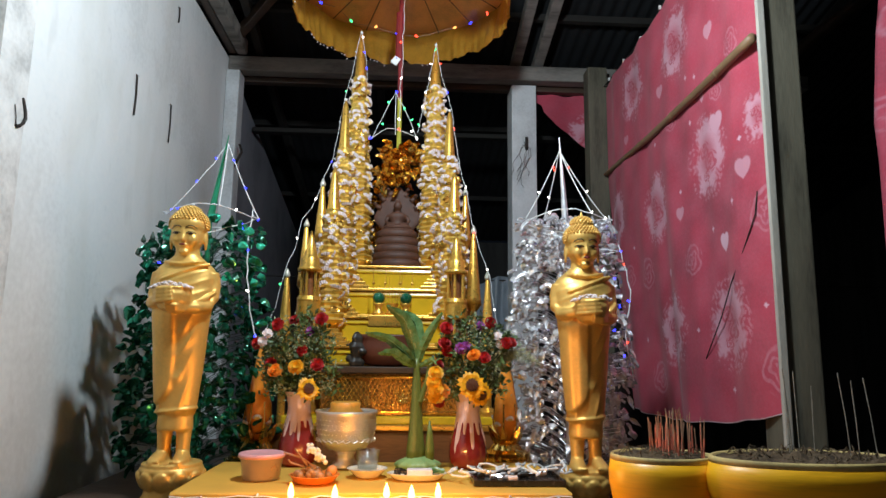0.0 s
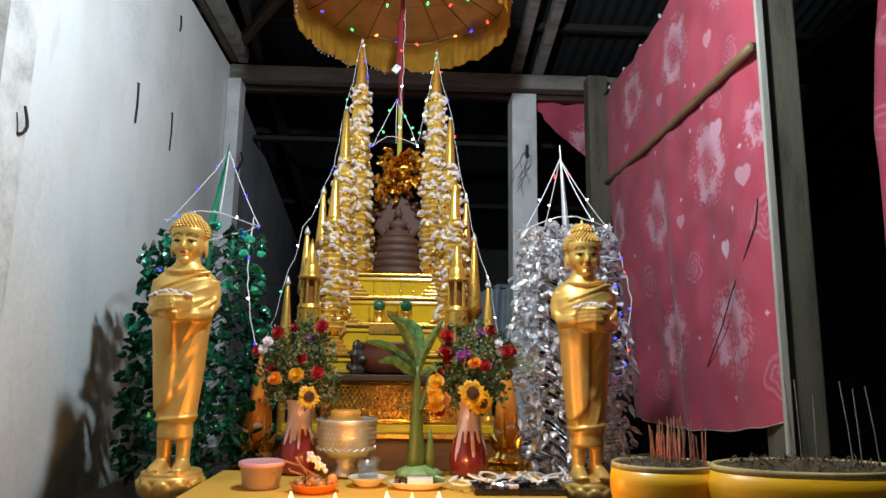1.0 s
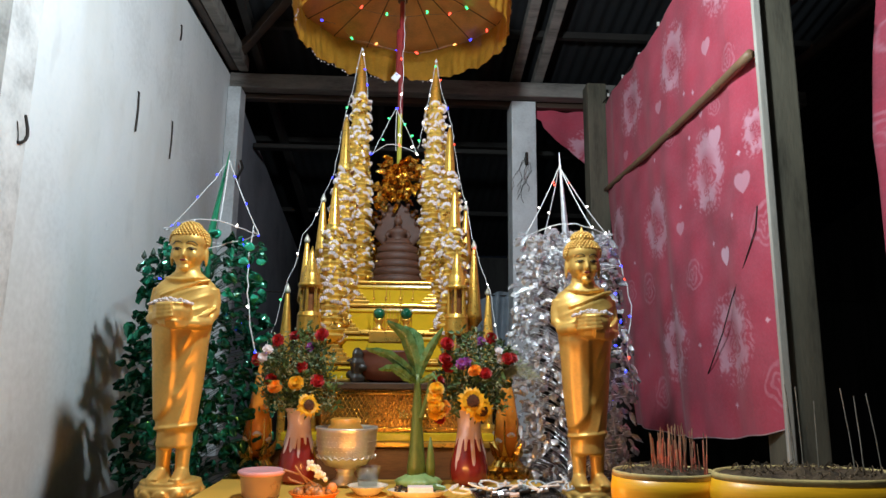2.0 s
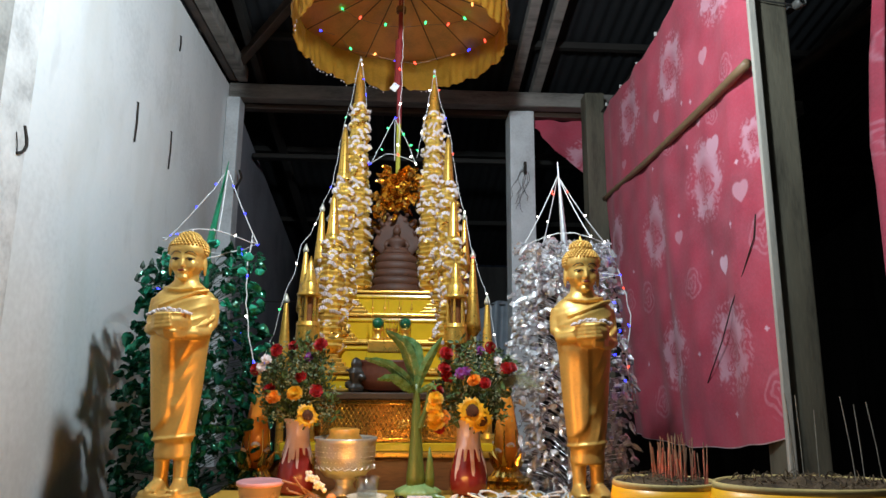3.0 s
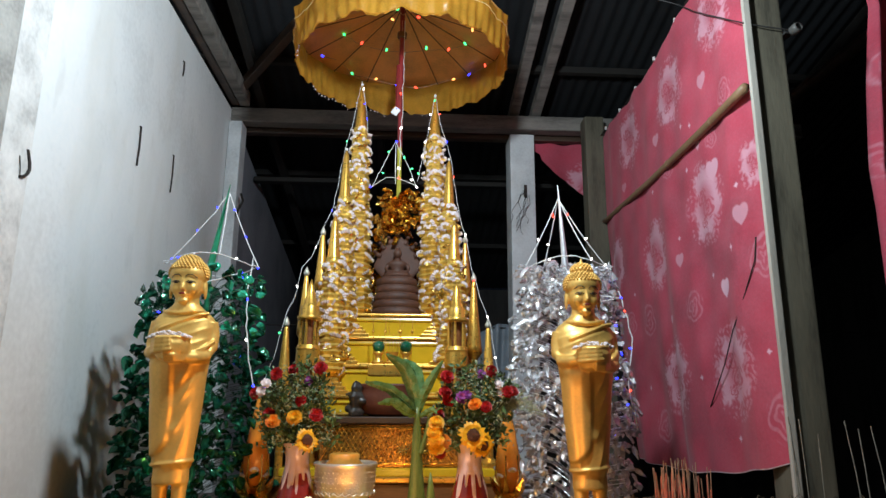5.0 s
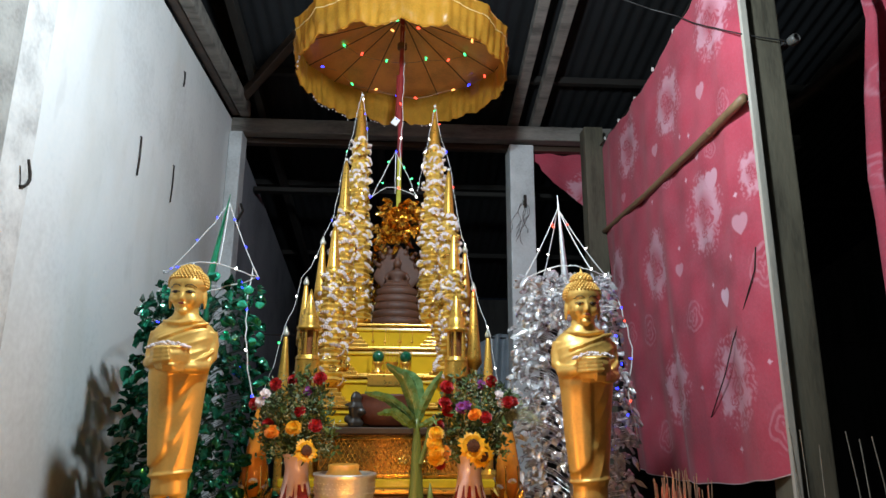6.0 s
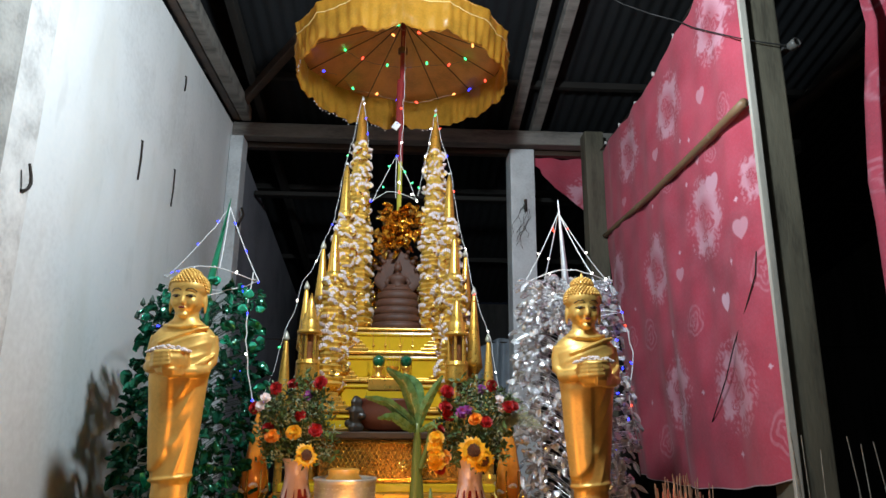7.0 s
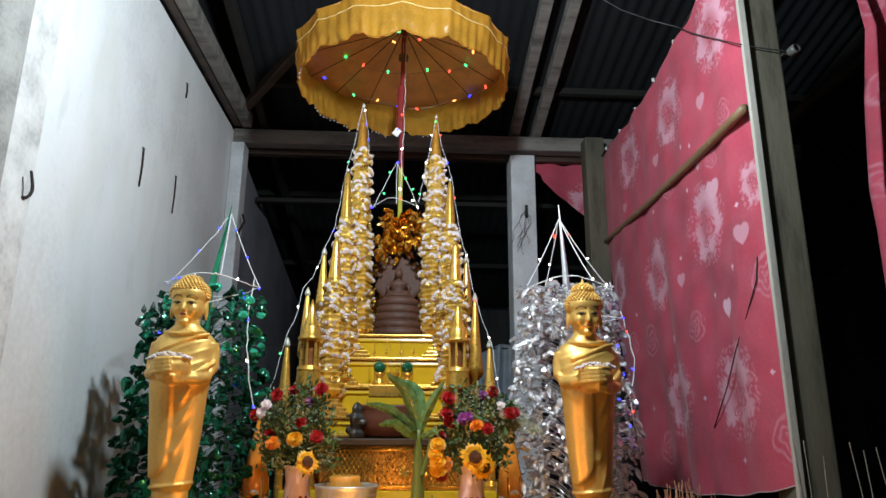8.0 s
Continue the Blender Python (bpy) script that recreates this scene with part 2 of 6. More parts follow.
def wall_iron(y, z0, z1, r=0.006):
    t = thing("iron_rod", (WALL_X, y, z0), "thin rusty iron rod bent flat against the wall", "iron rod", "irons in the wall")
    part("rod", tube([(WALL_X - 0.01, y, z1 + 0.006), (WALL_X + 0.006, y, z1), (WALL_X + 0.007, y + 0.004, (z0 + z1) / 2), (WALL_X + 0.006, y, z0)], r * 0.7), M_IRON, t)


wall_iron(2.684, 2.086, 2.257)
wall_iron(3.087, 2.101, 2.285, 0.005)
wall_iron(3.095, 2.708, 2.785, 0.006)
hook = thing("wall_hook", (WALL_X, 1.915, 1.78), "bent rusty iron hook in the plaster wall", "hook")
part("hook", tube([(WALL_X - 0.02, 1.917, 1.850), (WALL_X + 0.010, 1.918, 1.848), (WALL_X + 0.012, 1.932, 1.815), (WALL_X + 0.012, 1.936, 1.795), (WALL_X + 0.012, 1.927, 1.777),
                   (WALL_X + 0.012, 1.910, 1.764), (WALL_X + 0.011, 1.894, 1.759)], 0.005), M_IRON, hook)
part("wire_end", tube([(WALL_X + 0.011, 1.896, 1.757), (WALL_X + 0.012, 1.890, 1.785), (WALL_X + 0.010, 1.882, 1.818)], 0.0016), M_IRON, hook)
ring = thing("pillar_hook", (-1.02, 3.95, 2.25), "small iron hook on the pillar", "hook")
part("hook", tube([(-1.02, 3.965, 2.38), (-1.0, 3.945, 2.33), (-1.02, 3.94, 2.28), (-1.035, 3.955, 2.25)], 0.008), M_IRON, ring)
tangle = thing("wire_tangle", (0.735, 4.01, 2.25), "tangle of thin dark wire hanging on the pillar", "wire")
rng = random.Random(5)
bm = bmesh.new()
for k in range(6):
    x0, z0 = 0.74 + rng.uniform(-0.02, 0.02), 2.46 + rng.uniform(-0.02, 0.02)
    pts = [(x0, 4.02, z0)]
    for j in range(6):
        x0, z0 = x0 + rng.uniform(-0.03, 0.018), z0 - rng.uniform(0.015, 0.055)
        pts.append((x0, 4.015, z0))
    tube(pts, 0.0014, 5, bm)
part("wires", bm, M_IRON, tangle)
part("clip", box(0.735, 0.752, 4.005, 4.03, 2.42, 2.50, 0.004), M_IRON, tangle)


# ---- cloths ----
MEDALLIONS = [(2.315, 2.68, 0.150), (2.79, 2.55, 0.150), (3.35, 2.56, 0.150), (2.515, 1.93, 0.158), (3.08, 1.84, 0.155), (2.41, 1.265, 0.158), (2.905, 1.25, 0.150), (3.66, 1.90, 0.145),
              (3.58, 1.23, 0.145), (2.15, 1.97, 0.085), (1.62, 2.3, 0.12), (1.8, 2.7, 0.13)]
ROSES = [(3.22, 1.54, 0.085), (2.125, 1.10, 0.085), (2.15, 1.63, 0.085), (3.12, 1.04, 0.080), (2.68, 1.53, 0.070), (2.42, 2.17, 0.05), (2.29, 2.30, 0.06), (2.85, 2.19, 0.05), (3.45, 1.55, 0.07), (1.40, 2.75, 0.08), (1.42, 2.35, 0.08), (1.39, 2.0, 0.07), (1.55, 1.95, 0.07)]
HEARTS = [(2.415, 1.56, 0.040, 1.0), (2.25, 1.80, 0.044, 0.55), (2.46, 2.43, 0.040, 0.55), (2.97, 2.38, 0.036, 0.5), (2.78, 1.745, 0.034, 0.55), (2.54, 2.18, 0.022, 0.6), (2.945, 1.51, 0.022, 0.6), (2.43, 2.03, 0.050, 0.75), (3.45, 2.3, 0.03, 0.4)]
STARS = [(2.26, 1.917), (2.166, 1.307), (2.423, 1.018), (3.253, 1.219), (2.511, 1.632), (2.775, 1.846), (2.647, 1.242), (2.60, 2.30), (2.68, 2.33), (2.66, 2.12), (3.05, 2.15), (2.32, 1.70), (3.40, 1.70)]


def print_white(y, z):
    """How far the white print covers the pink, at cloth places y, z (arrays)."""
    wob = 0.5 + 0.5 * np.sin(y * 97 + 3 * np.sin(z * 71)) * np.sin(z * 89 + 2 * np.sin(y * 113))
    fine = 0.5 + 0.5 * np.sin(y * 310 + 4 * np.sin(z * 190)) * np.sin(z * 280 + 3 * np.sin(y * 230))
    haze = 0.5 + 0.25 * np.sin(y * 23 + 2 * np.sin(z * 17)) + 0.25 * np.sin(z * 29 + 2 * np.sin(y * 19))
    leafy = 0.5 + 0.5 * np.sin(y * 92 + 2.6 * np.sin(z * 83 + 1)) * np.sin(z * 88 + 2.4 * np.sin(y * 71))
    out = 0.06 * haze + 0.06 * fine * wob
    for cy, cz, r in MEDALLIONS:
        dy, dz = (y - cy) / (r * 0.98), (z - cz) / (r * 1.08)
        d = np.sqrt(dy * dy + dz * dz)
        a = np.arctan2(dz, dy)
        edge = 0.90 + 0.07 * np.sin(3 * a + cy * 9) + 0.09 * np.sin(7 * a + cz * 11) + 0.20 * (leafy - 0.5) + 0.16 * (haze - 0.5)
        body = np.clip((edge - d) / 0.20, 0, 1) * (0.46 + 0.20 * haze + 0.10 * fine) * (0.42 + 0.58 * np.clip((d - 0.30) / 0.28, 0, 1))
        out = np.maximum(out, body)
        lace = np.clip((1.14 + 0.2 * (haze - 0.5) - d) / 0.1, 0, 1) * np.clip((leafy - 0.50) / 0.16, 0, 1) * np.clip((fine - 0.15) / 0.2, 0, 1) * (d > 0.72)
        out = np.maximum(out, 0.36 * lace)
        for ox, oz, k in ((-0.16, -0.18, 0.42), (0.20, 0.16, 0.36), (0.16, -0.46, 0.24)):
            e = np.sqrt((dy - ox) ** 2 + (1.5 * (dz - oz)) ** 2) / k
            b = np.arctan2(dz - oz, dy - ox)
            petals = 0.5 + 0.5 * np.sin(13 * e + 1.6 * np.sin(3 * b + 5 * e + cy) + 0.8 * np.sin(5 * b))
            inside = np.clip((1 - e) / 0.10, 0, 1)
            out = out * (1 - inside * 0.85 * np.clip((petals - 0.30) / 0.3, 0, 1))
    for cy, cz, r in ROSES:
        d = np.hypot((y - cy) / r, (z - cz) / (r * 1.15))
        a = np.arctan2(z - cz, y - cy)
        petals = 0.5 + 0.5 * np.sin(19 * d + 1.7 * np.sin(3 * a + 4 * d + cy) + 0.9 * np.sin(5 * a))
        out = np.maximum(out, np.clip((1 - d) / 0.12, 0, 1) * np.clip((petals - 0.5) / 0.3, 0, 1) * 0.30 * (0.6 + 0.6 * wob))
    for cy, cz, r, s in HEARTS:
        u, v = (y - cy) / r, (z - cz) / r
        h = u * u + (1.15 * v - 0.62 * np.sqrt(np.abs(u)) + 0.12) ** 2
        out = np.maximum(out, np.clip((1 - h) / 0.22, 0, 1) * s)
    for cy, cz in STARS:
        u, v = np.abs(y - cy) / 0.028, np.abs(z - cz) / 0.026
        st = np.clip((0.9 - np.sqrt(u) - np.sqrt(v)) / 0.15, 0, 1)
        u2, v2 = np.abs(y - cy + z - cz) / 0.032, np.abs(y - cy - z + cz) / 0.032
        st = np.maximum(st, np.clip((0.85 - np.sqrt(u2) - np.sqrt(v2)) / 0.15, 0, 1))
        out = np.maximum(out, st)
    return out


def cloth_material(name, pink, white):
    """Thin printed cotton: pink ground and a white print carried by the mesh, with weave relief and some light let through."""
    m = material(name, pink, 0.85, vary=0.26, scale=4.5, fine=140, bump=0.12, depth=0.001, sheen=0.1)
    t = m.node_tree
    b = t.nodes["Principled BSDF"]
    at = t.nodes.new("ShaderNodeAttribute")
    at.attribute_name = "print_white"
    mix = t.nodes.new("ShaderNodeMix")
    mix.data_type = "RGBA"
    src = b.inputs["Base Color"].links[0].from_socket
    t.links.new(at.outputs["Fac"], mix.inputs[0])
    t.links.new(src, mix.inputs[6])
    mix.inputs[7].default_value = (*white, 1)
    t.links.new(mix.outputs[2], b.inputs["Base Color"])
    return m


M_CLOTH = cloth_material("printed_pink_cotton", (0.46, 0.050, 0.088), (0.72, 0.44, 0.54))


def hung_cloth(name, y0, y1, z_top, z_low, place, step, label, along=False):
    """A cloth sheet as a fine grid; z_top and z_low give its upper and lower edge along it, place its bulge."""
    ny, nz = int((y1 - y0) / step), int(2.0 / step)
    yy, kk = np.meshgrid(np.linspace(y0, y1, ny), np.linspace(0, 1, nz), indexing="ij")
    zz = z_low(yy) + (z_top(yy) - z_low(yy)) * kk
    co = np.stack(place(yy, zz, kk), -1).reshape(-1, 3)
    ids = np.arange(ny * nz).reshape(ny, nz)
    faces = np.stack([ids[:-1, :-1], ids[1:, :-1], ids[1:, 1:], ids[:-1, 1:]], -1).reshape(-1, 4)
    me = bpy.data.meshes.new(name)
    me.from_pydata(co.tolist(), [], faces.tolist())
    lay = me.attributes.new("print_white", "FLOAT", "POINT")
    lay.data.foreach_set("value", print_white(co[:, 1].reshape(yy.shape) if along else yy, zz).reshape(-1).astype(np.float32))
    me.materials.append(M_CLOTH)
    me.polygons.foreach_set("use_smooth", [True] * len(me.polygons))
    ob = new(name, me)
    solid = ob.modifiers.new("thickness", "SOLIDIFY")
    solid.thickness = 0.0015
    return tagged(ob, label, "cloth")


def side_bulge(y, z, k):
    low = np.clip(1 - k, 0, 1)
    wave = 0.012 * np.sin(y * 9 + 0.5) * low + 0.020 * np.exp(-((y - 2.88) / 0.07) ** 2) * low ** 2 - 0.016 * np.exp(-((y - 3.05) / 0.06) ** 2) * low ** 2
    wave = wave + 0.003 * np.sin(y * 31 + z * 3) + 0.004 * np.sin(y * 14 - z * 4) + 0.012 * np.exp(-((y - 2.70) / 0.06) ** 2) * low ** 2
    taut = np.minimum(1, np.minimum((y - 2.10) / 0.2, (3.86 - y) / 0.2))
    drawn = 2.118 + (y - 2.118) * (1 - 0.19 * np.clip(1 - 1.45 * k, 0, 1) ** 1.2)
    return CLOTH_X - 0.004 - (wave + 0.022) * np.clip(taut, 0.1, 1), drawn, z


def curtain_top(y):
    """Upper edge, sagging between the clips of its cord."""
    base = np.interp(y, (2.118, 2.40, 2.57, 2.87, 3.08, 3.40, 3.86), (2.905, 2.875, 2.852, 2.803, 2.774, 2.770, 2.785))
    return base - 0.012 * np.abs(np.sin((y - 2.118) / 0.27 * math.pi))


def curtain_hem(y):
    return np.interp(y, (2.118, 2.25, 2.45, 2.72, 3.05, 3.40, 3.86), (0.958, 0.934, 0.908, 0.886, 0.868, 0.866, 0.876)) + 0.003 * np.sin(y * 19)


curtain = hung_cloth("pink_curtain", 2.118, 3.86, curtain_top, curtain_hem, side_bulge, 0.0047,
                     "pink cotton curtain printed with white roses and hearts, hung between posts", along=True)
hem_y = np.linspace(2.12, 3.855, 60)
hem_z = curtain_hem(hem_y)
hem_x, hem_p, _ = side_bulge(hem_y, hem_z, 0 * hem_y)
part("hem", tube(list(zip(hem_x.tolist(), hem_p.tolist(), hem_z.tolist())), 0.0026, 6), material("pale_hem", (0.55, 0.42, 0.44), 0.8, vary=0.2, scale=20), curtain, "pale stitched hem")


def back_bulge(y, z, k):
    return y - 1.6, 4.16 + 0.012 * np.sin(y * 22) + 0 * z, z


# short swag beyond the far post; its length runs across, so the place turns it
hung_cloth("pink_swag", 2.42, 2.80, lambda y: 2.842 + 0.004 * np.sin(y * 40), lambda y: np.interp(y, (2.42, 2.47, 2.484, 2.57, 2.643, 2.717, 2.80), (2.80, 2.765, 2.72, 2.637, 2.589, 2.514, 2.44)), back_bulge, 0.0065,
           "pink printed cotton swag hung below the beam")


def near_bulge(y, z, k):
    edge = np.interp(z, (1.208, 1.824, 1.978, 2.308, 2.627, 2.759, 3.1), (1.672, 1.685, 1.680, 1.710, 1.752, 1.734, 1.69))
    return edge + 0.9 * (y - 1.36), 2.2 + 0.028 * np.sin((y - 1.36) * 62 + z * 1.3) + 0.01 * np.sin(y * 140 - z * 3), z


hung_cloth("pink_curtain", 1.36, 2.1, lambda y: 3.09 + 0 * y, lambda y: 1.0 + 0 * y, near_bulge, 0.0060,
           "pink printed cotton curtain gathered at a pole beside the doorway")
curtain_pole = thing("curtain_pole", (2.1, 2.2, 3.1), "thin wooden pole carrying the gathered pink curtain", "pole")
part("pole", rod((1.30, 2.2, 3.105), (4.05, 2.2, 3.105), 0.012), M_BAMBOO, curtain_pole)
tagged(part("joist", rod((2.27, 1.0, 2.93), (2.27, 6.9, 2.93), 0.035, 0.03, 14), M_DARKWOOD), "dark round timber under the side roof", "joist", kind="structure")
cord = thing("rope", (1.2, 2.12, 2.91), "taut dark cord holding the curtain's upper edge", "cord")
cord_y = [2.1 + 0.09 * k for k in range(21)]
part("cord", tube([(1.203, cy, float(np.interp(cy, (2.118, 2.40, 2.57, 2.87, 3.08, 3.40, 3.86), (2.911, 2.881, 2.858, 2.809, 2.780, 2.776, 2.791)))) for cy in cord_y], 0.004), M_IRON, cord)
M_PALE = material("pale_plastic", (0.7, 0.7, 0.68), 0.5, vary=0.1)
for k in range(1, 7):
    cy = 2.118 + 0.27 * k
    cz = float(curtain_top(np.array(cy)))
    part("clip", box(1.188, 1.200, cy - 0.004, cy + 0.004, cz - 0.008, cz + 0.012, 0.001), M_PALE, cord)

# bamboo pole across the cloth, with its knots
bamboo = thing("bamboo_pole", (1.19, 2.12, 2.26), "brown bamboo pole tied across the pink curtain", "pole")
def culm_at(y):
    """The pole's line: nearly level, easing back to the far post."""
    return tuple(float(np.interp(y, (2.095, 2.44, 3.06, 3.868), c)) for c in ((1.176, 1.176, 1.177, 1.198), (2.095, 2.44, 3.06, 3.868), (2.222, 2.209, 2.199, 2.228)))


bm = tube([culm_at(2.095 + 0.0886 * k) for k in range(21)], 0.0175, 14, None, 0.76)
for y in (2.36, 2.80, 3.22, 3.58):
    n0 = len(bm.verts)
    r = 0.0172 - 0.0022 * (y - 2.1)
    lathe([(r - 0.001, -0.007), (r + 0.0022, -0.002), (r + 0.0022, 0.002), (r - 0.001, 0.007)], (0, 0, 0), 14, bm)
    bm.verts.ensure_lookup_table()
    bmesh.ops.transform(bm, matrix=pose(*culm_at(y), 90, 0, 0), verts=bm.verts[n0:])
part("culm", bm, M_BAMBOO, bamboo, smooth=True)
stick = thing("thin_stick", (1.19, 2.2, 1.66), "thin dark twig caught on the pink curtain", "stick")
part("twig", tube([(1.203, 2.178, 1.70), (1.197, 2.19, 1.62), (1.186, 2.27, 1.50), (1.183, 2.36, 1.40), (1.183, 2.45, 1.28), (1.186, 2.60, 1.13)], 0.0024), M_IRON, stick)

# camera-like lamp holder on the near post and its wire
M_DARKPLASTIC = material("dark_plastic", (0.03, 0.03, 0.03), 0.4, vary=0.2)
M_SILVERGREY = material("grey_plastic", (0.085, 0.085, 0.08), 0.5, vary=0.15)
holder = thing("lamp_holder", (1.364, 2.10, 2.43), "empty grey bulb holder on the wooden post", "lamp holder")
part("body", lathe([(0.012, -0.02), (0.022, -0.018), (0.024, 0.012), (0.020, 0.022), (0.016, 0.022), (0.014, 0.0)], (0, 0, 0), 20), M_SILVERGREY, holder, smooth=True).matrix_basis = pose(1.362, 2.06, 2.437, 84, 0, 14) @ Matrix.Scale(0.8, 4)
part("socket", lathe([(0.012, 0.0), (0.013, 0.018), (0.006, 0.019)], (0, 0, 0), 16), M_DARKPLASTIC, holder).matrix_basis = pose(1.362, 2.06, 2.437, 84, 0, 14) @ Matrix.Scale(0.8, 4)
part("bracket", box(1.334, 1.366, 2.078, 2.12, 2.430, 2.446, 0.003), M_DARKPLASTIC, holder)
wire = thing("hanging_wire", (1.37, 2.1, 2.5), "black electric wire drooping from the roof to the post", "wire")
part("cable", tube([(0.84, 2.6, 3.02), (0.942, 2.6, 2.957), (1.068, 2.59, 2.903), (1.176, 2.56, 2.852), (1.178, 2.44, 2.745), (1.178, 2.32, 2.650), (1.180, 2.20, 2.558), (1.180, 2.08, 2.466), (1.25, 2.075, 2.452), (1.33, 2.072, 2.441), (1.362, 2.07, 2.437)], 0.0026), M_DARKPLASTIC, wire)


# ---- altar platform ----
M_GOLD = material("gold_lacquer", (0.80, 0.47, 0.09), 0.30, metal=0.75, vary=0.22, scale=9, fine=90, bump=0.12, depth=0.002)
M_GOLDFOIL = material("gold_foil", (0.88, 0.58, 0.15), 0.16, metal=0.95, vary=0.25, scale=25, fine=160, bump=0.5, depth=0.004)
M_STATUEGOLD = material("gold_paint", (0.80, 0.50, 0.13), 0.42, metal=0.5, vary=0.16, scale=7, fine=120, bump=0.10, depth=0.002)
M_YELLOW = material("yellow_vinyl", (0.66, 0.43, 0.02), 0.22, vary=0.12, scale=5, fine=50, bump=0.05, coat=0.4)
M_GOLDPAPER = material("gold_paper", (0.78, 0.53, 0.12), 0.34, metal=0.45, vary=0.25, scale=20, fine=120, bump=0.5, depth=0.004)
M_ORANGE = material("orange_cellophane", (0.72, 0.25, 0.03), 0.18, vary=0.25, scale=14, fine=60, bump=0.25, coat=0.5)
M_BROWNWOOD = material("red_brown_wood", (0.23, 0.088, 0.03), 0.35, vary=0.4, scale=6, fine=70, bump=0.15, stretch=(0.5, 3, 3))
M_TABLECLOTH = material("yellow_cloth", (0.64, 0.36, 0.05), 0.75, vary=0.12, scale=5, fine=160, bump=0.12, depth=0.001)
M_WHITE = material("white_petal", (0.76, 0.67, 0.67), 0.6, vary=0.15, scale=40, fine=200, bump=0.2, spread=0.12)
M_WIRE = material("white_cord", (0.75, 0.76, 0.76), 0.5, vary=0.08)
M_INK = material("black_paint", (0.02, 0.012, 0.01), 0.4, vary=0.2)
M_LIP = material("red_paint", (0.20, 0.016, 0.012), 0.6, vary=0.2)

platform = thing("altar_platform", (0, 2.7, 0), "low wooden platform under the altar, deck darkened for shade", "platform")
# deck takes the dark wood so its colour carries the shadow lying there
part("deck", box(-0.98, 0.98, 1.92, 3.45, 0.665, 0.715, 0.006), M_DARKWOOD, platform)
for lx in (-0.93, 0.93):
    for ly in (1.98, 3.38):
        part("leg", box(lx - 0.04, lx + 0.04, ly - 0.04, ly + 0.04, 0, 0.665, 0.005), M_BROWNWOOD, platform)
part("front_panel", box(-0.88, 0.88, 1.95, 1.97, 0.2, 0.66), M_BROWNWOOD, platform)

# offering table in front, covered by a yellow cloth
table = thing("offering_table", (-0.07, 2.0, 0), "low wooden table for offerings before the altar", "table")
part("tabletop", box(-0.562, 0.428, 1.755, 2.245, 0.745, 0.782, 0.004), M_BROWNWOOD, table)
for lx in (-0.53, 0.395):
    part("leg", box(lx - 0.025, lx + 0.025, 1.78, 1.83, 0, 0.745, 0.004), M_BROWNWOOD, table)
    part("leg", box(lx - 0.025, lx + 0.025, 1.86, 1.91, 0, 0.745, 0.004), M_BROWNWOOD, table)
bm = bmesh.new()
n = 120
edge = [(-0.566 + 0.998 * k / n) for k in range(n + 1)]
rows = []
for y, z, amp in ((2.245, 0.7855, 0), (1.752, 0.7855, 0), (1.7475, 0.782, 0), (1.746, 0.76, 0.001), (1.744, 0.70, 0.006), (1.742, 0.62, 0.011), (1.740, 0.55, 0.014)):
    rows.append([bm.verts.new((x, y - amp * (1 + math.sin(x * 70 + 2 * math.sin(x * 23))), z)) for x in edge])
for a, b in zip(rows, rows[1:]):
    for k in range(n):
        bm.faces.new((a[k], b[k], b[k + 1], a[k + 1]))
cloth = part("tablecloth", bm, M_TABLECLOTH, None, smooth=False)
tagged(cloth, "plain yellow cloth laid over the offering table", "tablecloth")
cloth.modifiers.new("thickness", "SOLIDIFY").thickness = 0.002


# ---- standing statues ----
def fused(bm, voxel):
    """Melts overlapping closed pieces into one skin."""
    me = bpy.data.meshes.new("melt")
    bm.to_mesh(me)
    bm.free()
    ob = new("melt", me)
    mod = ob.modifiers.new("melt", "REMESH")
    mod.mode, mod.voxel_size = "VOXEL", voxel
    sm = ob.modifiers.new("ease", "SMOOTH")
    sm.iterations, sm.factor = 4, 0.5
    deps = bpy.context.evaluated_depsgraph_get()
    out = bmesh.new()
    out.from_mesh(ob.evaluated_get(deps).to_mesh())
    bpy.data.objects.remove(ob)
    bpy.data.meshes.remove(me)
    return out


def loft(sections, n=40, bm=None, fold=0.0):
    """Closed skin through flat ovals: (z, centre x, centre y, half width, half depth)."""
    bm = bm or bmesh.new()
    rings = []
    for z, cx, cy, w, d in sections:
        ring = []
        for k in range(n):
            a = 2 * math.pi * k / n
            r = 1 + fold * math.sin(4 * a + 16 * z) * (0.6 + 0.4 * math.sin(9 * a - 11 * z))
            ring.append(bm.verts.new((cx + w * r * math.cos(a), cy + d * r * math.sin(a), z)))
        rings.append(ring)
    for a, b in zip(rings, rings[1:]):
        for k in range(n):
            bm.faces.new((a[k], a[(k + 1) % n], b[(k + 1) % n], b[k]))
    bm.faces.new(list(reversed(rings[0])))
    bm.faces.new(rings[-1])
    return bm


def between(sections, count):
    """Fills smooth sections in between the given ones."""
    out = []
    for i in range(len(sections) - 1):
        a, b = sections[i], sections[i + 1]
        p, q = sections[max(0, i - 1)], sections[min(len(sections) - 1, i + 2)]
        for k in range(count):
            u = k / count
            out.append(tuple(0.5 * (2 * a[j] + (b[j] - p[j]) * u + (2 * p[j] - 5 * a[j] + 4 * b[j] - q[j]) * u * u + (3 * a[j] - p[j] - 3 * b[j] + q[j]) * u ** 3) for j in range(len(a))))
    out.append(sections[-1])
    return out


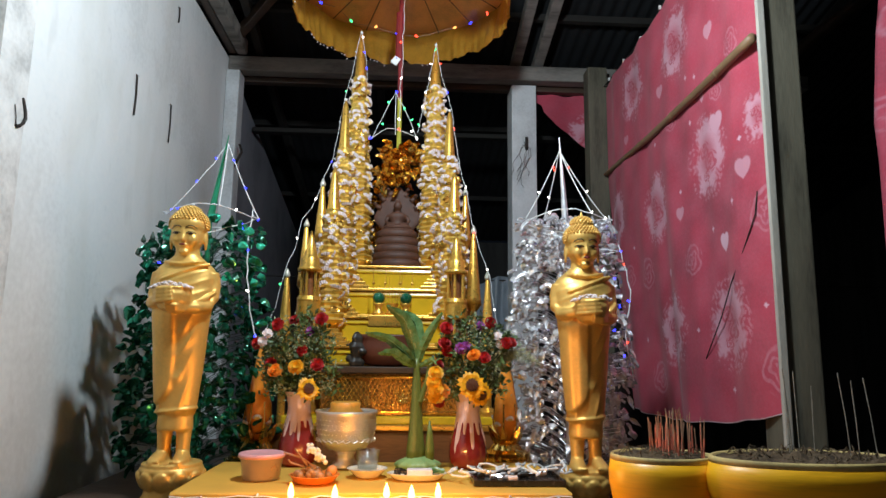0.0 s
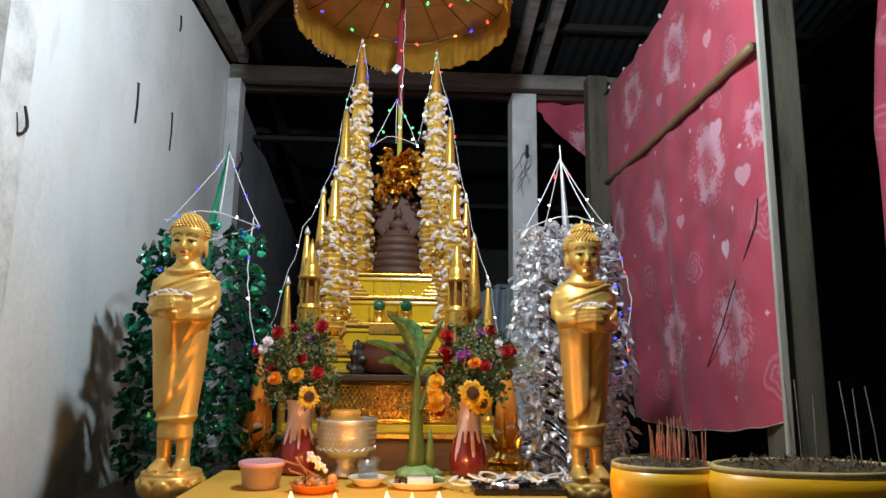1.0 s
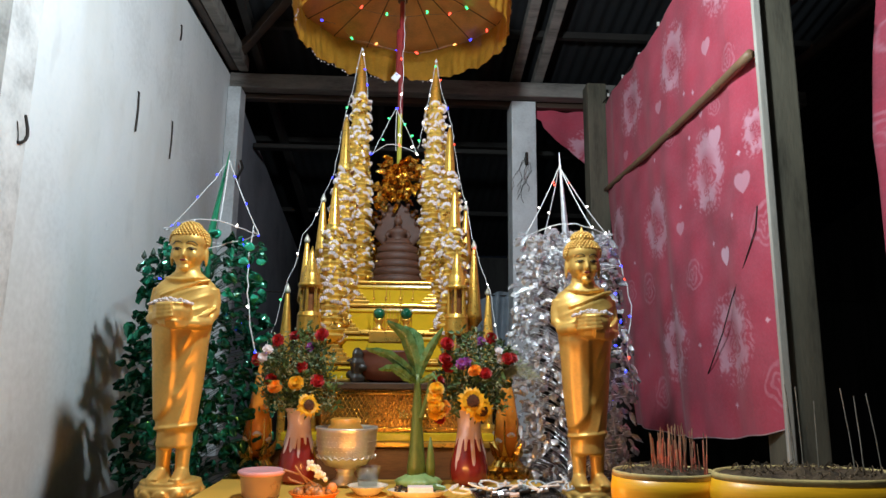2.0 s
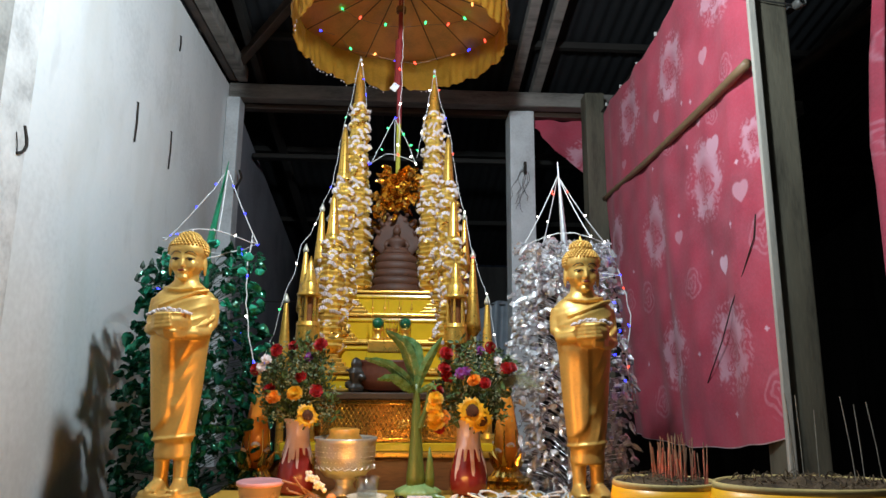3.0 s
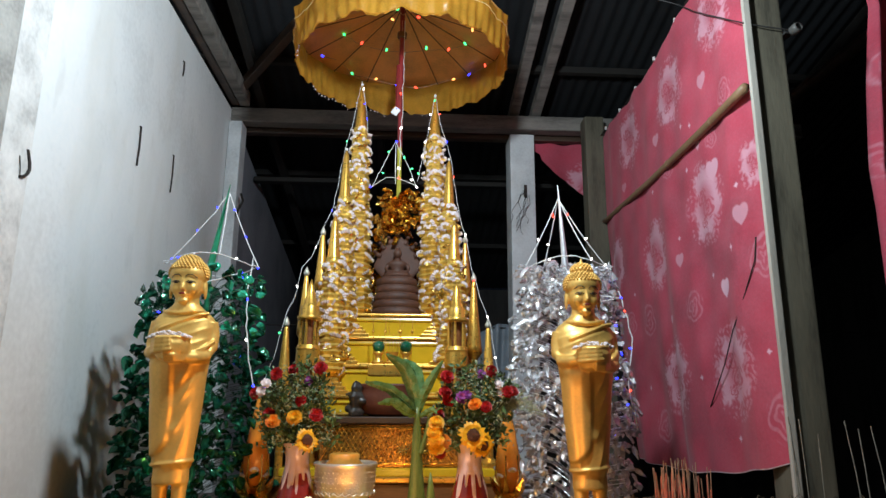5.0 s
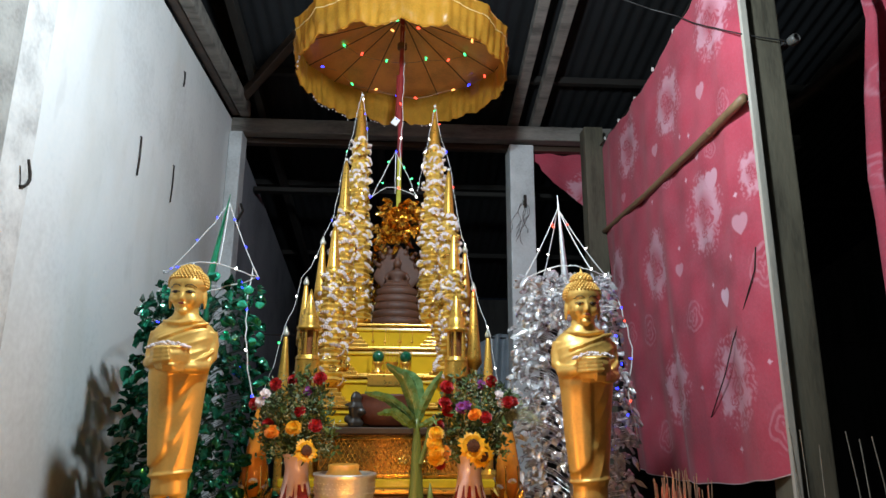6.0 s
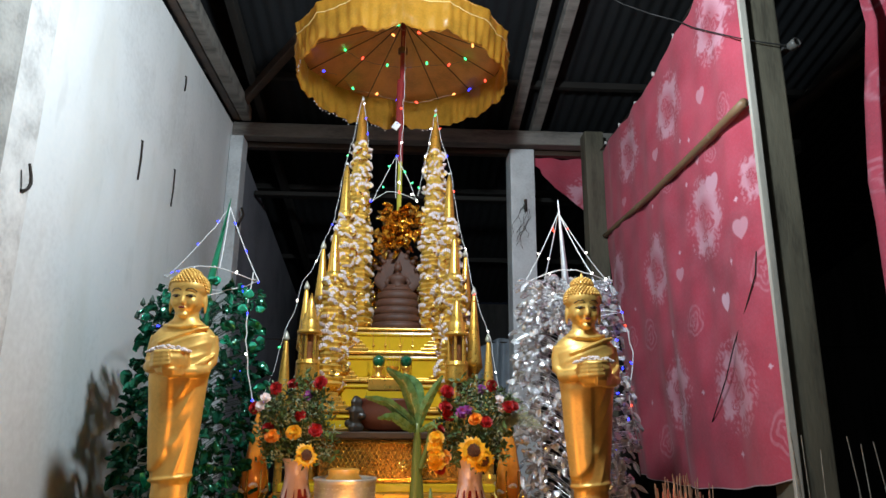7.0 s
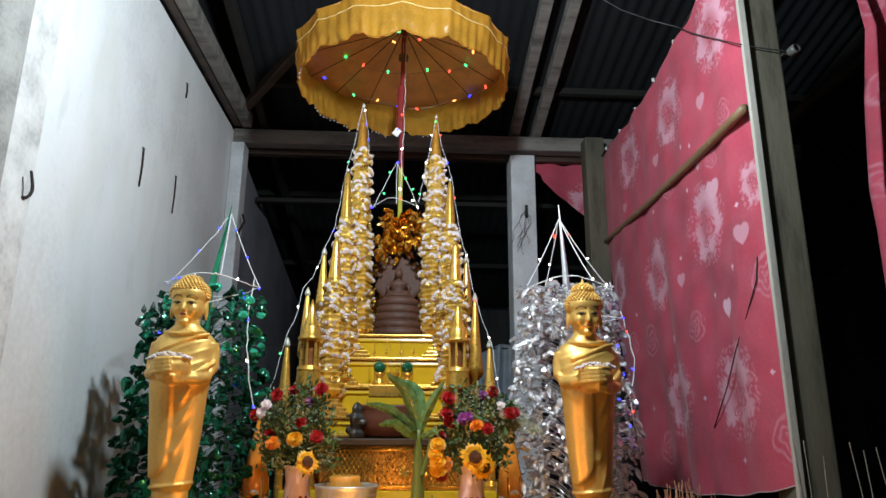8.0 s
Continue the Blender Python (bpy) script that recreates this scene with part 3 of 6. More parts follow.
def robe_skin(bm):
    """The robe as one closed skin: a smooth hanging panel over one side, drawn folds running across the other."""
    rows = between([(0.135, 0, 0, 0.054, 0.042), (0.150, 0, 0, 0.057, 0.045), (0.20, 0, 0, 0.062, 0.048), (0.28, 0, 0, 0.070, 0.053), (0.34, 0, -0.002, 0.074, 0.057), (0.40, 0, -0.006, 0.079, 0.063),
                    (0.455, 0, -0.006, 0.086, 0.064), (0.50, 0, -0.002, 0.090, 0.059), (0.540, 0, 0.0, 0.091, 0.053), (0.562, 0, 0.002, 0.083, 0.046), (0.582, 0, 0.003, 0.060, 0.040), (0.596, 0, 0.003, 0.044, 0.035),
                    (0.606, 0, 0.002, 0.036, 0.033), (0.64, 0, 0.0, 0.034, 0.032)], 12)
    n = 150
    rings = []
    for z, cx, cy, w, d in rows:
        ring = []
        for k in range(n):
            a = 2 * math.pi * k / n
            u, front = math.cos(a), max(0.0, -math.sin(a))
            out = 0.0
            if z < 0.45:
                edge = -0.12 + 0.10 * math.sin((z - 0.17) * 9) - max(0.0, (0.215 - z) / 0.045) ** 2 * 0.5
                panel = 1 / (1 + math.exp((u - edge) * 26)) if z > 0.165 else 0.0
                fade = min(1.0, (0.45 - z) / 0.03)
                phase = (z - 1.45 * w * u) * 2 * math.pi / 0.074
                ridge = (1 - abs(math.sin(phase * 0.5 + 0.7 * math.sin(6 * u) + 0.6 * math.sin(19 * z)))) ** 1.5
                soft = 0.5 + 0.5 * math.sin(u * 17 + 3 * z)
                out = fade * front ** 0.5 * (panel * (0.0095 + 0.0014 * soft) + (1 - panel) * (0.0052 * (0.6 + 0.4 * math.sin(31 * z + 5 * u)) * ridge * max(0.0, min(1.0, (0.9 - u) * 3)) - 0.002))
            elif z < 0.59:
                # drapery drawn from the low side up to the opposite shoulder
                phase = (z - 0.34 * w * u / 0.09 * 0.11) * 2 * math.pi / 0.033
                ridge = (1 - abs(math.sin(phase * 0.5))) ** 2
                lapel = 1 / (1 + math.exp(-(z - 0.553 - 0.30 * w * u) * 600))
                out = front * (0.0035 * ridge * (1 - lapel) + 0.0030 * (1 - lapel))
            ring.append(bm.verts.new((cx + (w + out) * u, cy + (d + out) * math.sin(a), z)))
        rings.append(ring)
    for a, b in zip(rings, rings[1:]):
        for k in range(n):
            bm.faces.new((a[k], a[(k + 1) % n], b[(k + 1) % n], b[k]))
    bm.faces.new(list(reversed(rings[0])))
    bm.faces.new(rings[-1])


def standing_statue(x, y, z, pointed, foot, label):
    """A robed standing figure of gold-painted cement that holds a bowl; one plain mesh with its lotus foot."""
    bm = bmesh.new()
    robe_skin(bm)
    # hem of the robe, under-robe, legs, feet
    loft(between([(0.088, 0, 0, 0.047, 0.037), (0.094, 0, 0, 0.051, 0.040), (0.12, 0, 0, 0.050, 0.039), (0.16, 0, 0, 0.050, 0.038)], 4), 60, bm, 0.016)
    tube([(0.0580 * math.cos(k * math.pi / 24), 0.0450 * math.sin(k * math.pi / 24), 0.146 + 0.006 * math.cos(k * math.pi / 24)) for k in range(49)], 0.0042, 8, bm)
    for d in (-1, 1):
        loft(between([(0.006, d * 0.027, 0.004, 0.024, 0.026), (0.022, d * 0.027, 0.002, 0.020, 0.023), (0.05, d * 0.027, 0, 0.0195, 0.021), (0.11, d * 0.027, 0, 0.024, 0.024)], 5), 24, bm)
        loft(between([(0.0, d * 0.034, -0.026, 0.024, 0.048), (0.010, d * 0.034, -0.026, 0.0235, 0.046), (0.020, d * 0.032, -0.018, 0.020, 0.036), (0.030, d * 0.029, -0.006, 0.017, 0.022), (0.036, d * 0.028, 0.0, 0.012, 0.014)], 4), 28, bm)
        for k in range(5):
            ball((d * (0.018 + 0.008 * k), -0.070 + 0.0035 * k * k * 0.4, 0.008), 0.0062, bm, 2, (0.8, 1.3, 0.85))
    # arms: shoulder, elbow, then forearm up to the bowl
    tube([(0.076, 0.0, 0.548), (0.083, 0.002, 0.512), (0.084, -0.006, 0.474), (0.078, -0.034, 0.446), (0.058, -0.070, 0.440), (0.028, -0.098, 0.438)], 0.0225, 20, bm, 0.74)
    tube([(-0.076, 0.0, 0.548), (-0.083, 0.002, 0.512), (-0.085, -0.006, 0.478), (-0.080, -0.034, 0.456), (-0.060, -0.072, 0.456), (-0.034, -0.100, 0.462)], 0.0225, 20, bm, 0.74)
    for k in range(3):
        # creases of the sleeve over the bent arm
        tube([(0.097 - 0.010 * k, -0.020 - 0.016 * k, 0.492 - 0.010 * k), (0.080 - 0.012 * k, -0.052 - 0.014 * k, 0.466 - 0.004 * k), (0.052 - 0.014 * k, -0.082 - 0.010 * k, 0.452)], 0.0046, 8, bm, 0.6)
    # bowl, and the fingers laid over it
    lathe([(0.014, 0.424), (0.036, 0.432), (0.049, 0.452), (0.051, 0.474), (0.047, 0.488), (0.050, 0.493), (0.047, 0.497)], (0, -0.094, 0), 36, bm)
    for k in range(4):
        tube([(-0.050, -0.108, 0.452 + 0.0115 * k), (-0.030, -0.138, 0.453 + 0.0115 * k), (-0.004, -0.149, 0.455 + 0.0110 * k), (0.018 - 0.003 * k, -0.147, 0.457 + 0.0108 * k)], 0.0066, 10, bm, 0.78)
        tube([(0.040, -0.106, 0.430 + 0.005 * k), (0.020, -0.128 - 0.003 * k, 0.427 + 0.005 * k), (-0.008, -0.134 - 0.004 * k, 0.428 + 0.005 * k)], 0.0058, 8, bm, 0.8)
    # collar roll and the lapel's edge
    tube([(0.058, -0.020, 0.582), (0.036, -0.042, 0.577), (0.0, -0.050, 0.571), (-0.036, -0.042, 0.574), (-0.058, -0.018, 0.580)], 0.0052, 10, bm)
    tube([(0.078, -0.030, 0.572), (0.050, -0.046, 0.566), (0.018, -0.056, 0.552), (-0.020, -0.060, 0.536), (-0.060, -0.052, 0.522)], 0.0056, 10, bm, 0.6)
    # head: skull, cheeks, jaw, brow, nose, lips, long ears
    ball((0, -0.006, 0.664), 0.05, bm, 4, (0.94, 0.98, 1.20))
    ball((0, -0.018, 0.630), 0.030, bm, 3, (1.10, 1.0, 0.80))
    ball((0, 0.0, 0.694), 0.053, bm, 4, (1.06, 1.06, 0.84))
    for d in (-1, 1):
        ball((d * 0.021, -0.036, 0.646), 0.018, bm, 3, (1.0, 0.85, 1.1))
        ball((d * 0.0515, 0.004, 0.648), 0.010, bm, 3, (0.5, 1.0, 3.2))
    loft(between([(0.638, 0, -0.053, 0.0070, 0.0075), (0.644, 0, -0.055, 0.0066, 0.0080), (0.660, 0, -0.053, 0.0046, 0.0060), (0.680, 0, -0.050, 0.0038, 0.0040)], 4), 14, bm)
    ball((0, -0.0475, 0.627), 0.010, bm, 2, (1.2, 0.7, 0.55))
    ball((0, -0.040, 0.608), 0.014, bm, 2, (1.2, 0.8, 0.7))
    top = 0.742 if pointed else 0.730
    ball((0, 0.0, top), 0.033, bm, 3, (1.04, 1.04, 0.72))
    # lotus foot: round plate, a ring of broad petals, a lower rim
    lathe([(r * foot, h) for r, h in ((0.092, -0.110), (0.098, -0.100), (0.088, -0.088), (0.084, -0.070), (0.098, -0.040), (0.106, -0.022), (0.104, -0.014), (0.098, -0.010), (0.100, -0.004), (0.097, 0.0), (0.080, 0.002))], (0, 0, 0), 72, bm)
    for k in range(11):
        a = 2 * math.pi * (k + 0.25) / 11
        turn = Matrix.Rotation(a, 4, "Z") @ Matrix.Rotation(0.38, 4, "Y")
        ball((0.098 * foot * math.cos(a), 0.098 * foot * math.sin(a), -0.046), 0.03 * foot, bm, 3, (0.36, 1.0, 1.1), turn)
    bm = fused(bm, 0.0031)
    # snail-shell curls down to the hairline
    for row in range(10):
        el = math.radians(-14 + 10 * row)
        count = max(5, int(34 * math.cos(el)))
        for k in range(count):
            a = 2 * math.pi * (k + 0.5 * (row % 2)) / count
            py = -math.cos(a) * math.cos(el)
            if row < 3 and py < -0.42 + 0.10 * (row == 0):
                continue
            ball((0.0570 * math.sin(a) * math.cos(el), 0.0565 * py, 0.697 + 0.0455 * math.sin(el)), 0.0047, bm, 1)
    for row in range(6):
        el = math.radians(2 + 16 * row)
        count = max(4, int(19 * math.cos(el)))
        for k in range(count):
            a = 2 * math.pi * (k + 0.5 * (row % 2)) / count
            ball((0.0345 * math.sin(a) * math.cos(el), -0.0345 * math.cos(a) * math.cos(el), top + 0.0245 * math.sin(el)), 0.0044, bm, 1)
    if pointed:
        lathe([(0.006, 0.0), (0.007, 0.004), (0.004, 0.010), (0.0012, 0.020)], (0, 0, top + 0.022), 12, bm)
    before = len(bm.faces)
    for d in (-1, 1):
        tube([(d * 0.0065, -0.0545, 0.6790), (d * 0.014, -0.0560, 0.6850), (d * 0.026, -0.0525, 0.6850), (d * 0.037, -0.0420, 0.6770)], 0.0013, 6, bm)
        tube([(d * 0.0085, -0.0530, 0.6620), (d * 0.016, -0.0555, 0.6660), (d * 0.026, -0.0520, 0.6660), (d * 0.034, -0.0440, 0.6630)], 0.0015, 6, bm)
        ball((d * 0.0200, -0.0500, 0.6620), 0.0062, bm, 2, (1.35, 0.62, 0.52))
    ink = len(bm.faces)
    ball((0, -0.0555, 0.6285), 0.0058, bm, 2, (1.75, 0.8, 0.62))
    bm.faces.ensure_lookup_table()
    for i, f in enumerate(bm.faces):
        f.material_index = 0 if i < before else (1 if i < ink else 2)
    bmesh.ops.transform(bm, matrix=pose(x, y, z, 0, 0, 0), verts=bm.verts)
    ob = part("standing_statue", bm, M_STATUEGOLD, None, smooth=True)
    ob.data.materials.append(M_INK)
    ob.data.materials.append(M_LIP)
    tagged(ob, label, "statue")
    # white flowers strung over the bowl
    garland = thing("flower_garland", (x, y - 0.094, z + 0.495), "short string of white flower buds laid over the statue's bowl", "garland", "garlands on the statues")
    r2 = random.Random(int(100 + x * 50))
    bm = bmesh.new()
    for k in range(95):
        u = r2.uniform(-1, 1)
        ball((x - 0.006 + u * 0.058, y - 0.108 + r2.uniform(-0.026, 0.018) * (1 - 0.5 * u * u), z + 0.497 + r2.uniform(0, 0.013) * (1 - u * u) - 0.008 * u * u * (1 if u < 0 else 0.4)), r2.uniform(0.0035, 0.0068), bm, 1, (1.2, 1, 0.8))
    tagged(part("bud_string", bm, M_WHITE, garland), kind="stuff")
    return ob


standing_statue(-0.662, 2.05, 0.815, False, 0.84, "gold-painted standing statue holding a bowl, beside the green foil tree")
standing_statue(0.552, 2.05, 0.80, True, 0.74, "gold-painted standing statue holding a bowl, beside the silver foil tree")


# ---- string lights ----
GLOW = {"white": glow("white_bulb", (1.0, 0.95, 0.9), 5), "blue": glow("blue_bulb", (0.022, 0.030, 1.0), 6), "green": glow("green_bulb", (0.06, 1.0, 0.28), 2.6),
        "red": glow("red_bulb", (1.0, 0.07, 0.035), 3.5), "orange": glow("orange_bulb", (1.0, 0.36, 0.09), 3), "off": material("clear_bulb", (0.75, 0.76, 0.8), 0.15, vary=0.05)}


def light_string(label, runs, bulbs, size=0.0034, cord=0.0014, mat=None):
    """A thin cord along runs of points, with bulbs (place, colour)."""
    at = runs[0][0]
    t = thing("light_string", at, label, "string lights", "string lights")
    bm = bmesh.new()
    wob = random.Random(17 + len(bulbs))
    for r in runs:
        crooked = [Vector(r[0])]
        for a, b in zip(r, r[1:]):
            a, b = Vector(a), Vector(b)
            n = max(1, int((b - a).length / 0.03))
            for k in range(1, n + 1):
                q = a.lerp(b, k / n)
                if k < n:
                    q += Vector((wob.uniform(-1, 1), wob.uniform(-1, 1), wob.uniform(-1, 1))) * 0.0032
                crooked.append(q)
        tube(crooked, cord, 6, bm)
    part("cord", bm, mat or M_WIRE, t)
    rr = random.Random(len(bulbs) * 7 + int(abs(at[0]) * 100))
    for p, c in bulbs:
        d = Vector((rr.uniform(-1, 1), rr.uniform(-1, 0.2), rr.uniform(-0.6, 0.8))).normalized()
        bm = rod(Vector(p), Vector(p) + d * size * 1.6, size * 0.7, size * 0.9, 8)
        ball(Vector(p) + d * size * 2.0, size, bm, 1)
        part("bulb", bm, GLOW[c], t)
    return t


def dots(points, colours, step, seed):
    """Bulbs at even steps along a run."""
    rr = random.Random(seed)
    out, left = [], step * 0.6
    for a, b in zip(points, points[1:]):
        a, b = Vector(a), Vector(b)
        n = (b - a).length
        d = left
        while d < n:
            out.append((tuple(a.lerp(b, d / n)), rr.choice(colours)))
            d += step * rr.uniform(0.8, 1.2)
        left = d - n
    return out


# ---- foil trees ----
def leaf_mesh(name, mat, length, width, cup, points, seed):
    """A thin foil leaf with a folded middle and its own thickness; its stalk at the origin."""
    bm = bmesh.new()
    rr = random.Random(seed)
    top, low = [], []
    n = 5
    grid = []
    for i in range(n + 1):
        u = i / n
        w = width * (math.sin(math.pi * min(0.97, u ** points + 0.03)) ** 0.8)
        row = []
        for j in (-1, -0.5, 0, 0.5, 1):
            row.append((length * u, w * j * 0.5, cup * (j * j - 0.4) * width + rr.uniform(-1, 1) * 0.05 * width + 0.25 * length * u * u * -1))
        grid.append(row)
    for off, keep in ((0.0, top), (-0.0006, low)):
        for row in grid:
            keep.append([bm.verts.new((x, y, z + off)) for x, y, z in row])
    for keep, turn in ((top, False), (low, True)):
        for a, b in zip(keep, keep[1:]):
            for k in range(4):
                f = (a[k], b[k], b[k + 1], a[k + 1])
                bm.faces.new(f if not turn else f[::-1])
    me = bpy.data.meshes.new(name)
    bm.to_mesh(me)
    bm.free()
    me.materials.append(mat)
    return me


def foil_tree(name, x, y, z0, z1, radius, mat, meshes, label, count, seed, rod_mat, tip, ring_z, twig_mat, settle):
    """A cone of foil leaves on thin twigs round a rod, with a tall bare tip."""
    t = thing(name, (x, y, z0), label, "artificial tree", "foil trees")
    rr = random.Random(seed)
    part("pole", rod((x, y, z0), (x + 0.0, y, ring_z), 0.012, 0.009), rod_mat, t)
    part("tip", rod((x, y, ring_z), tip, 0.014, 0.0015, 12), rod_mat, t)
    part("foot", lathe([(0.08, 0), (0.085, 0.012), (0.06, 0.03), (0.02, 0.035)], (x, y, z0), 20), rod_mat, t)
    twigs = bmesh.new()
    rest = bmesh.new()
    for k in range(count):
        u = rr.random() ** settle
        z = z1 - (z1 - z0 - 0.03) * u
        r = radius(u) * math.sqrt(rr.uniform(0.25, 1.0))
        a = rr.uniform(0, 2 * math.pi)
        p = Vector((x + r * math.cos(a), y + r * math.sin(a), z))
        m = Matrix.Translation(p) @ Euler((rr.uniform(-1.2, 1.2), rr.uniform(-0.6, 1.3), a + rr.uniform(-0.9, 0.9))).to_matrix().to_4x4() @ Matrix.Diagonal((*[rr.uniform(0.7, 1.25)] * 3, 1))
        if k % 3 == 0:
            tube([(x, y, z - 0.07), (x + 0.5 * r * math.cos(a), y + 0.5 * r * math.sin(a), z - 0.02), p], 0.0012, 4, twigs)
        if k < 290:
            ob = new("leaf", meshes[-1] if u < 0.34 and k % 2 else meshes[k % len(meshes)])
            ob.parent = t
            ob.matrix_basis = Matrix.Translation(-Vector((x, y, z0))) @ m
        else:
            n0 = len(rest.verts)
            rest.from_mesh(meshes[k % len(meshes)])
            rest.verts.ensure_lookup_table()
            bmesh.ops.transform(rest, matrix=m, verts=rest.verts[n0:])
    part("twig_work", twigs, twig_mat, t)
    tagged(part("small_leaves", rest, mat, t), kind="stuff")
    return t


M_GREENFOIL = material("green_foil", (0.016, 0.135, 0.075), 0.16, metal=0.5, vary=0.5, scale=20, fine=90, bump=0.5, spread=0.5)
M_GREENLITE = material("bright_green_foil", (0.05, 0.50, 0.31), 0.12, metal=0.5, vary=0.4, scale=20, fine=90, bump=0.5, spread=0.4)
M_SILVER = material("silver_foil", (0.93, 0.94, 0.98), 0.15, metal=0.7, vary=0.10, scale=25, fine=120, bump=0.9, depth=0.006, spread=0.15)
M_SILVERROD = material("silver_rod", (0.72, 0.73, 0.76), 0.35, metal=0.7, vary=0.15)
M_GREENROD = material("green_rod", (0.02, 0.26, 0.13), 0.35, metal=0.4, vary=0.25)
M_TWIG = material("dark_twig", (0.04, 0.07, 0.05), 0.5, vary=0.4)
green_leaves = [leaf_mesh("leaf", M_GREENFOIL, 0.038, 0.036, 0.35, 0.8, 1), leaf_mesh("leaf", M_GREENFOIL, 0.032, 0.034, 0.5, 0.8, 2), leaf_mesh("leaf", M_GREENFOIL, 0.042, 0.026, 0.25, 0.8, 3),
                leaf_mesh("leaf", M_GREENFOIL, 0.026, 0.026, 0.4, 0.75, 4), leaf_mesh("leaf", M_GREENFOIL, 0.022, 0.020, 0.5, 0.75, 14), leaf_mesh("leaf", M_GREENLITE, 0.040, 0.040, 0.5, 0.8, 5)]
silver_leaves = [leaf_mesh("leaf", M_SILVER, 0.034, 0.024, 0.5, 0.9, 6), leaf_mesh("leaf", M_SILVER, 0.030, 0.027, -0.6, 0.8, 7), leaf_mesh("leaf", M_SILVER, 0.042, 0.016, 0.7, 1.0, 8), leaf_mesh("leaf", M_SILVER, 0.022, 0.017, 0.6, 0.8, 9)]
GX, GY, SX, SY = -0.715, 2.43, 0.592, 2.42
foil_tree("green_foil_tree", GX, GY, 0.7155, 1.60, lambda u: 0.17 + 0.09 * min(1, u * 1.6), M_GREENFOIL, green_leaves,
          "dark green artificial foil tree with a tall bare tip", 1050, 21, M_GREENROD, (-0.672, 2.45, 1.935), 1.60, M_TWIG, 0.85)
foil_tree("silver_foil_tree", SX, SY, 0.7155, 1.62, lambda u: 0.16 + 0.06 * min(1, u * 2), M_SILVER, silver_leaves,
          "silver artificial foil tree with a tall bare tip", 1450, 22, M_SILVERROD, (0.573, 2.42, 1.955), 1.62, M_SILVERROD, 1.35)


BAUBLES = [(-0.661, 1.586, 0.024), (-0.541, 1.54, 0.022), (-0.814, 1.52, 0.022), (-0.498, 1.489, 0.019), (-0.86, 1.417, 0.018), (-0.555, 1.49, 0.019), (-0.517, 1.366, 0.017)]
green_tree = bpy.data.objects["green_foil_tree"]
for bx, bz, br in BAUBLES:
    bm = ball((0, 0, 0), br * 0.85, None, 3, (1.0, 0.7, 0.8))
    for v in bm.verts:
        v.co += 0.45 * br * noise.noise_vector(v.co * 60 + Vector((bx, 0, bz)) * 31)
    bmesh.ops.transform(bm, matrix=Matrix.Translation((bx, 2.30, bz)), verts=bm.verts)
    part("curled_foil", bm, M_GREENLITE, green_tree, "bright green curled foil ball", smooth=True)


def pyramid_lights(label, tip, cx, cy, z, r, colours, drop_pts, seed):
    """A cord from the tip out to a ring round the top of a tree, and one down its side."""
    ringpts = [(cx + r * math.cos(a), cy + r * math.sin(a), z + 0.012 * math.sin(3 * a + seed)) for a in [k * math.pi / 8 for k in range(17)]]
    tip = Vector(tip)
    legs = [sag(tip, ringpts[k], 0.012, 6) for k in (0, 5, 8, 13)]
    bulbs = dots(ringpts, colours, 0.075, seed)
    for l in legs[:3]:
        bulbs += dots(l, colours, 0.12, seed + 3)
    bulbs += dots(drop_pts, colours, 0.13, seed + 5)
    return light_string(label, [ringpts, *legs, drop_pts, [(cx - 0.7 * r, cy - 0.7 * r, z - 0.07), (cx, cy - r, z - 0.10), (cx + 0.7 * r, cy - 0.6 * r, z - 0.05)]], bulbs, 0.0035, 0.0020)


pyramid_lights("white cord of mostly blue lights round the green tree", (-0.672, 2.45, 1.90), GX + 0.01, GY, 1.618, 0.165, ["blue", "off", "white", "off", "blue"],
               [(-0.555, 2.40, 1.64), (-0.55, 2.33, 1.50), (-0.535, 2.28, 1.38), (-0.515, 2.26, 1.27), (-0.492, 2.25, 1.19), (-0.470, 2.24, 1.16)], 31)
pyramid_lights("white cord of pale lights round the silver tree", (0.573, 2.42, 1.90), SX, SY, 1.632, 0.155, ["off", "white", "off", "off", "red", "blue"],
               [(0.75, 2.40, 1.65), (0.77, 2.33, 1.50), (0.79, 2.30, 1.36), (0.76, 2.28, 1.2), (0.78, 2.27, 1.05)], 32)


tangle_a = [(SX + 0.19 * math.cos(2.1 * k) * (0.75 + 0.25 * math.sin(k)), SY - 0.05 - 0.14 * abs(math.sin(1.7 * k)), 1.58 - 0.030 * k) for k in range(20)]
light_string("thin cord of pale blue lights wound through the silver tree", [tangle_a], [(p, ("blue", "white", "off")[k % 3]) for k, p in enumerate(tangle_a)], 0.0034, 0.0012)
tangle_b = [(GX + 0.18 * math.cos(2.3 * k) * (0.75 + 0.25 * math.sin(k)), GY - 0.06 - 0.12 * abs(math.sin(1.9 * k)), 1.56 - 0.035 * k) for k in range(14)]
light_string("thin cord of blue lights wound through the green tree", [tangle_b], [(p, ("blue", "off", "white", "off")[k % 4]) for k, p in enumerate(tangle_b)], 0.0032, 0.0010, M_TWIG)


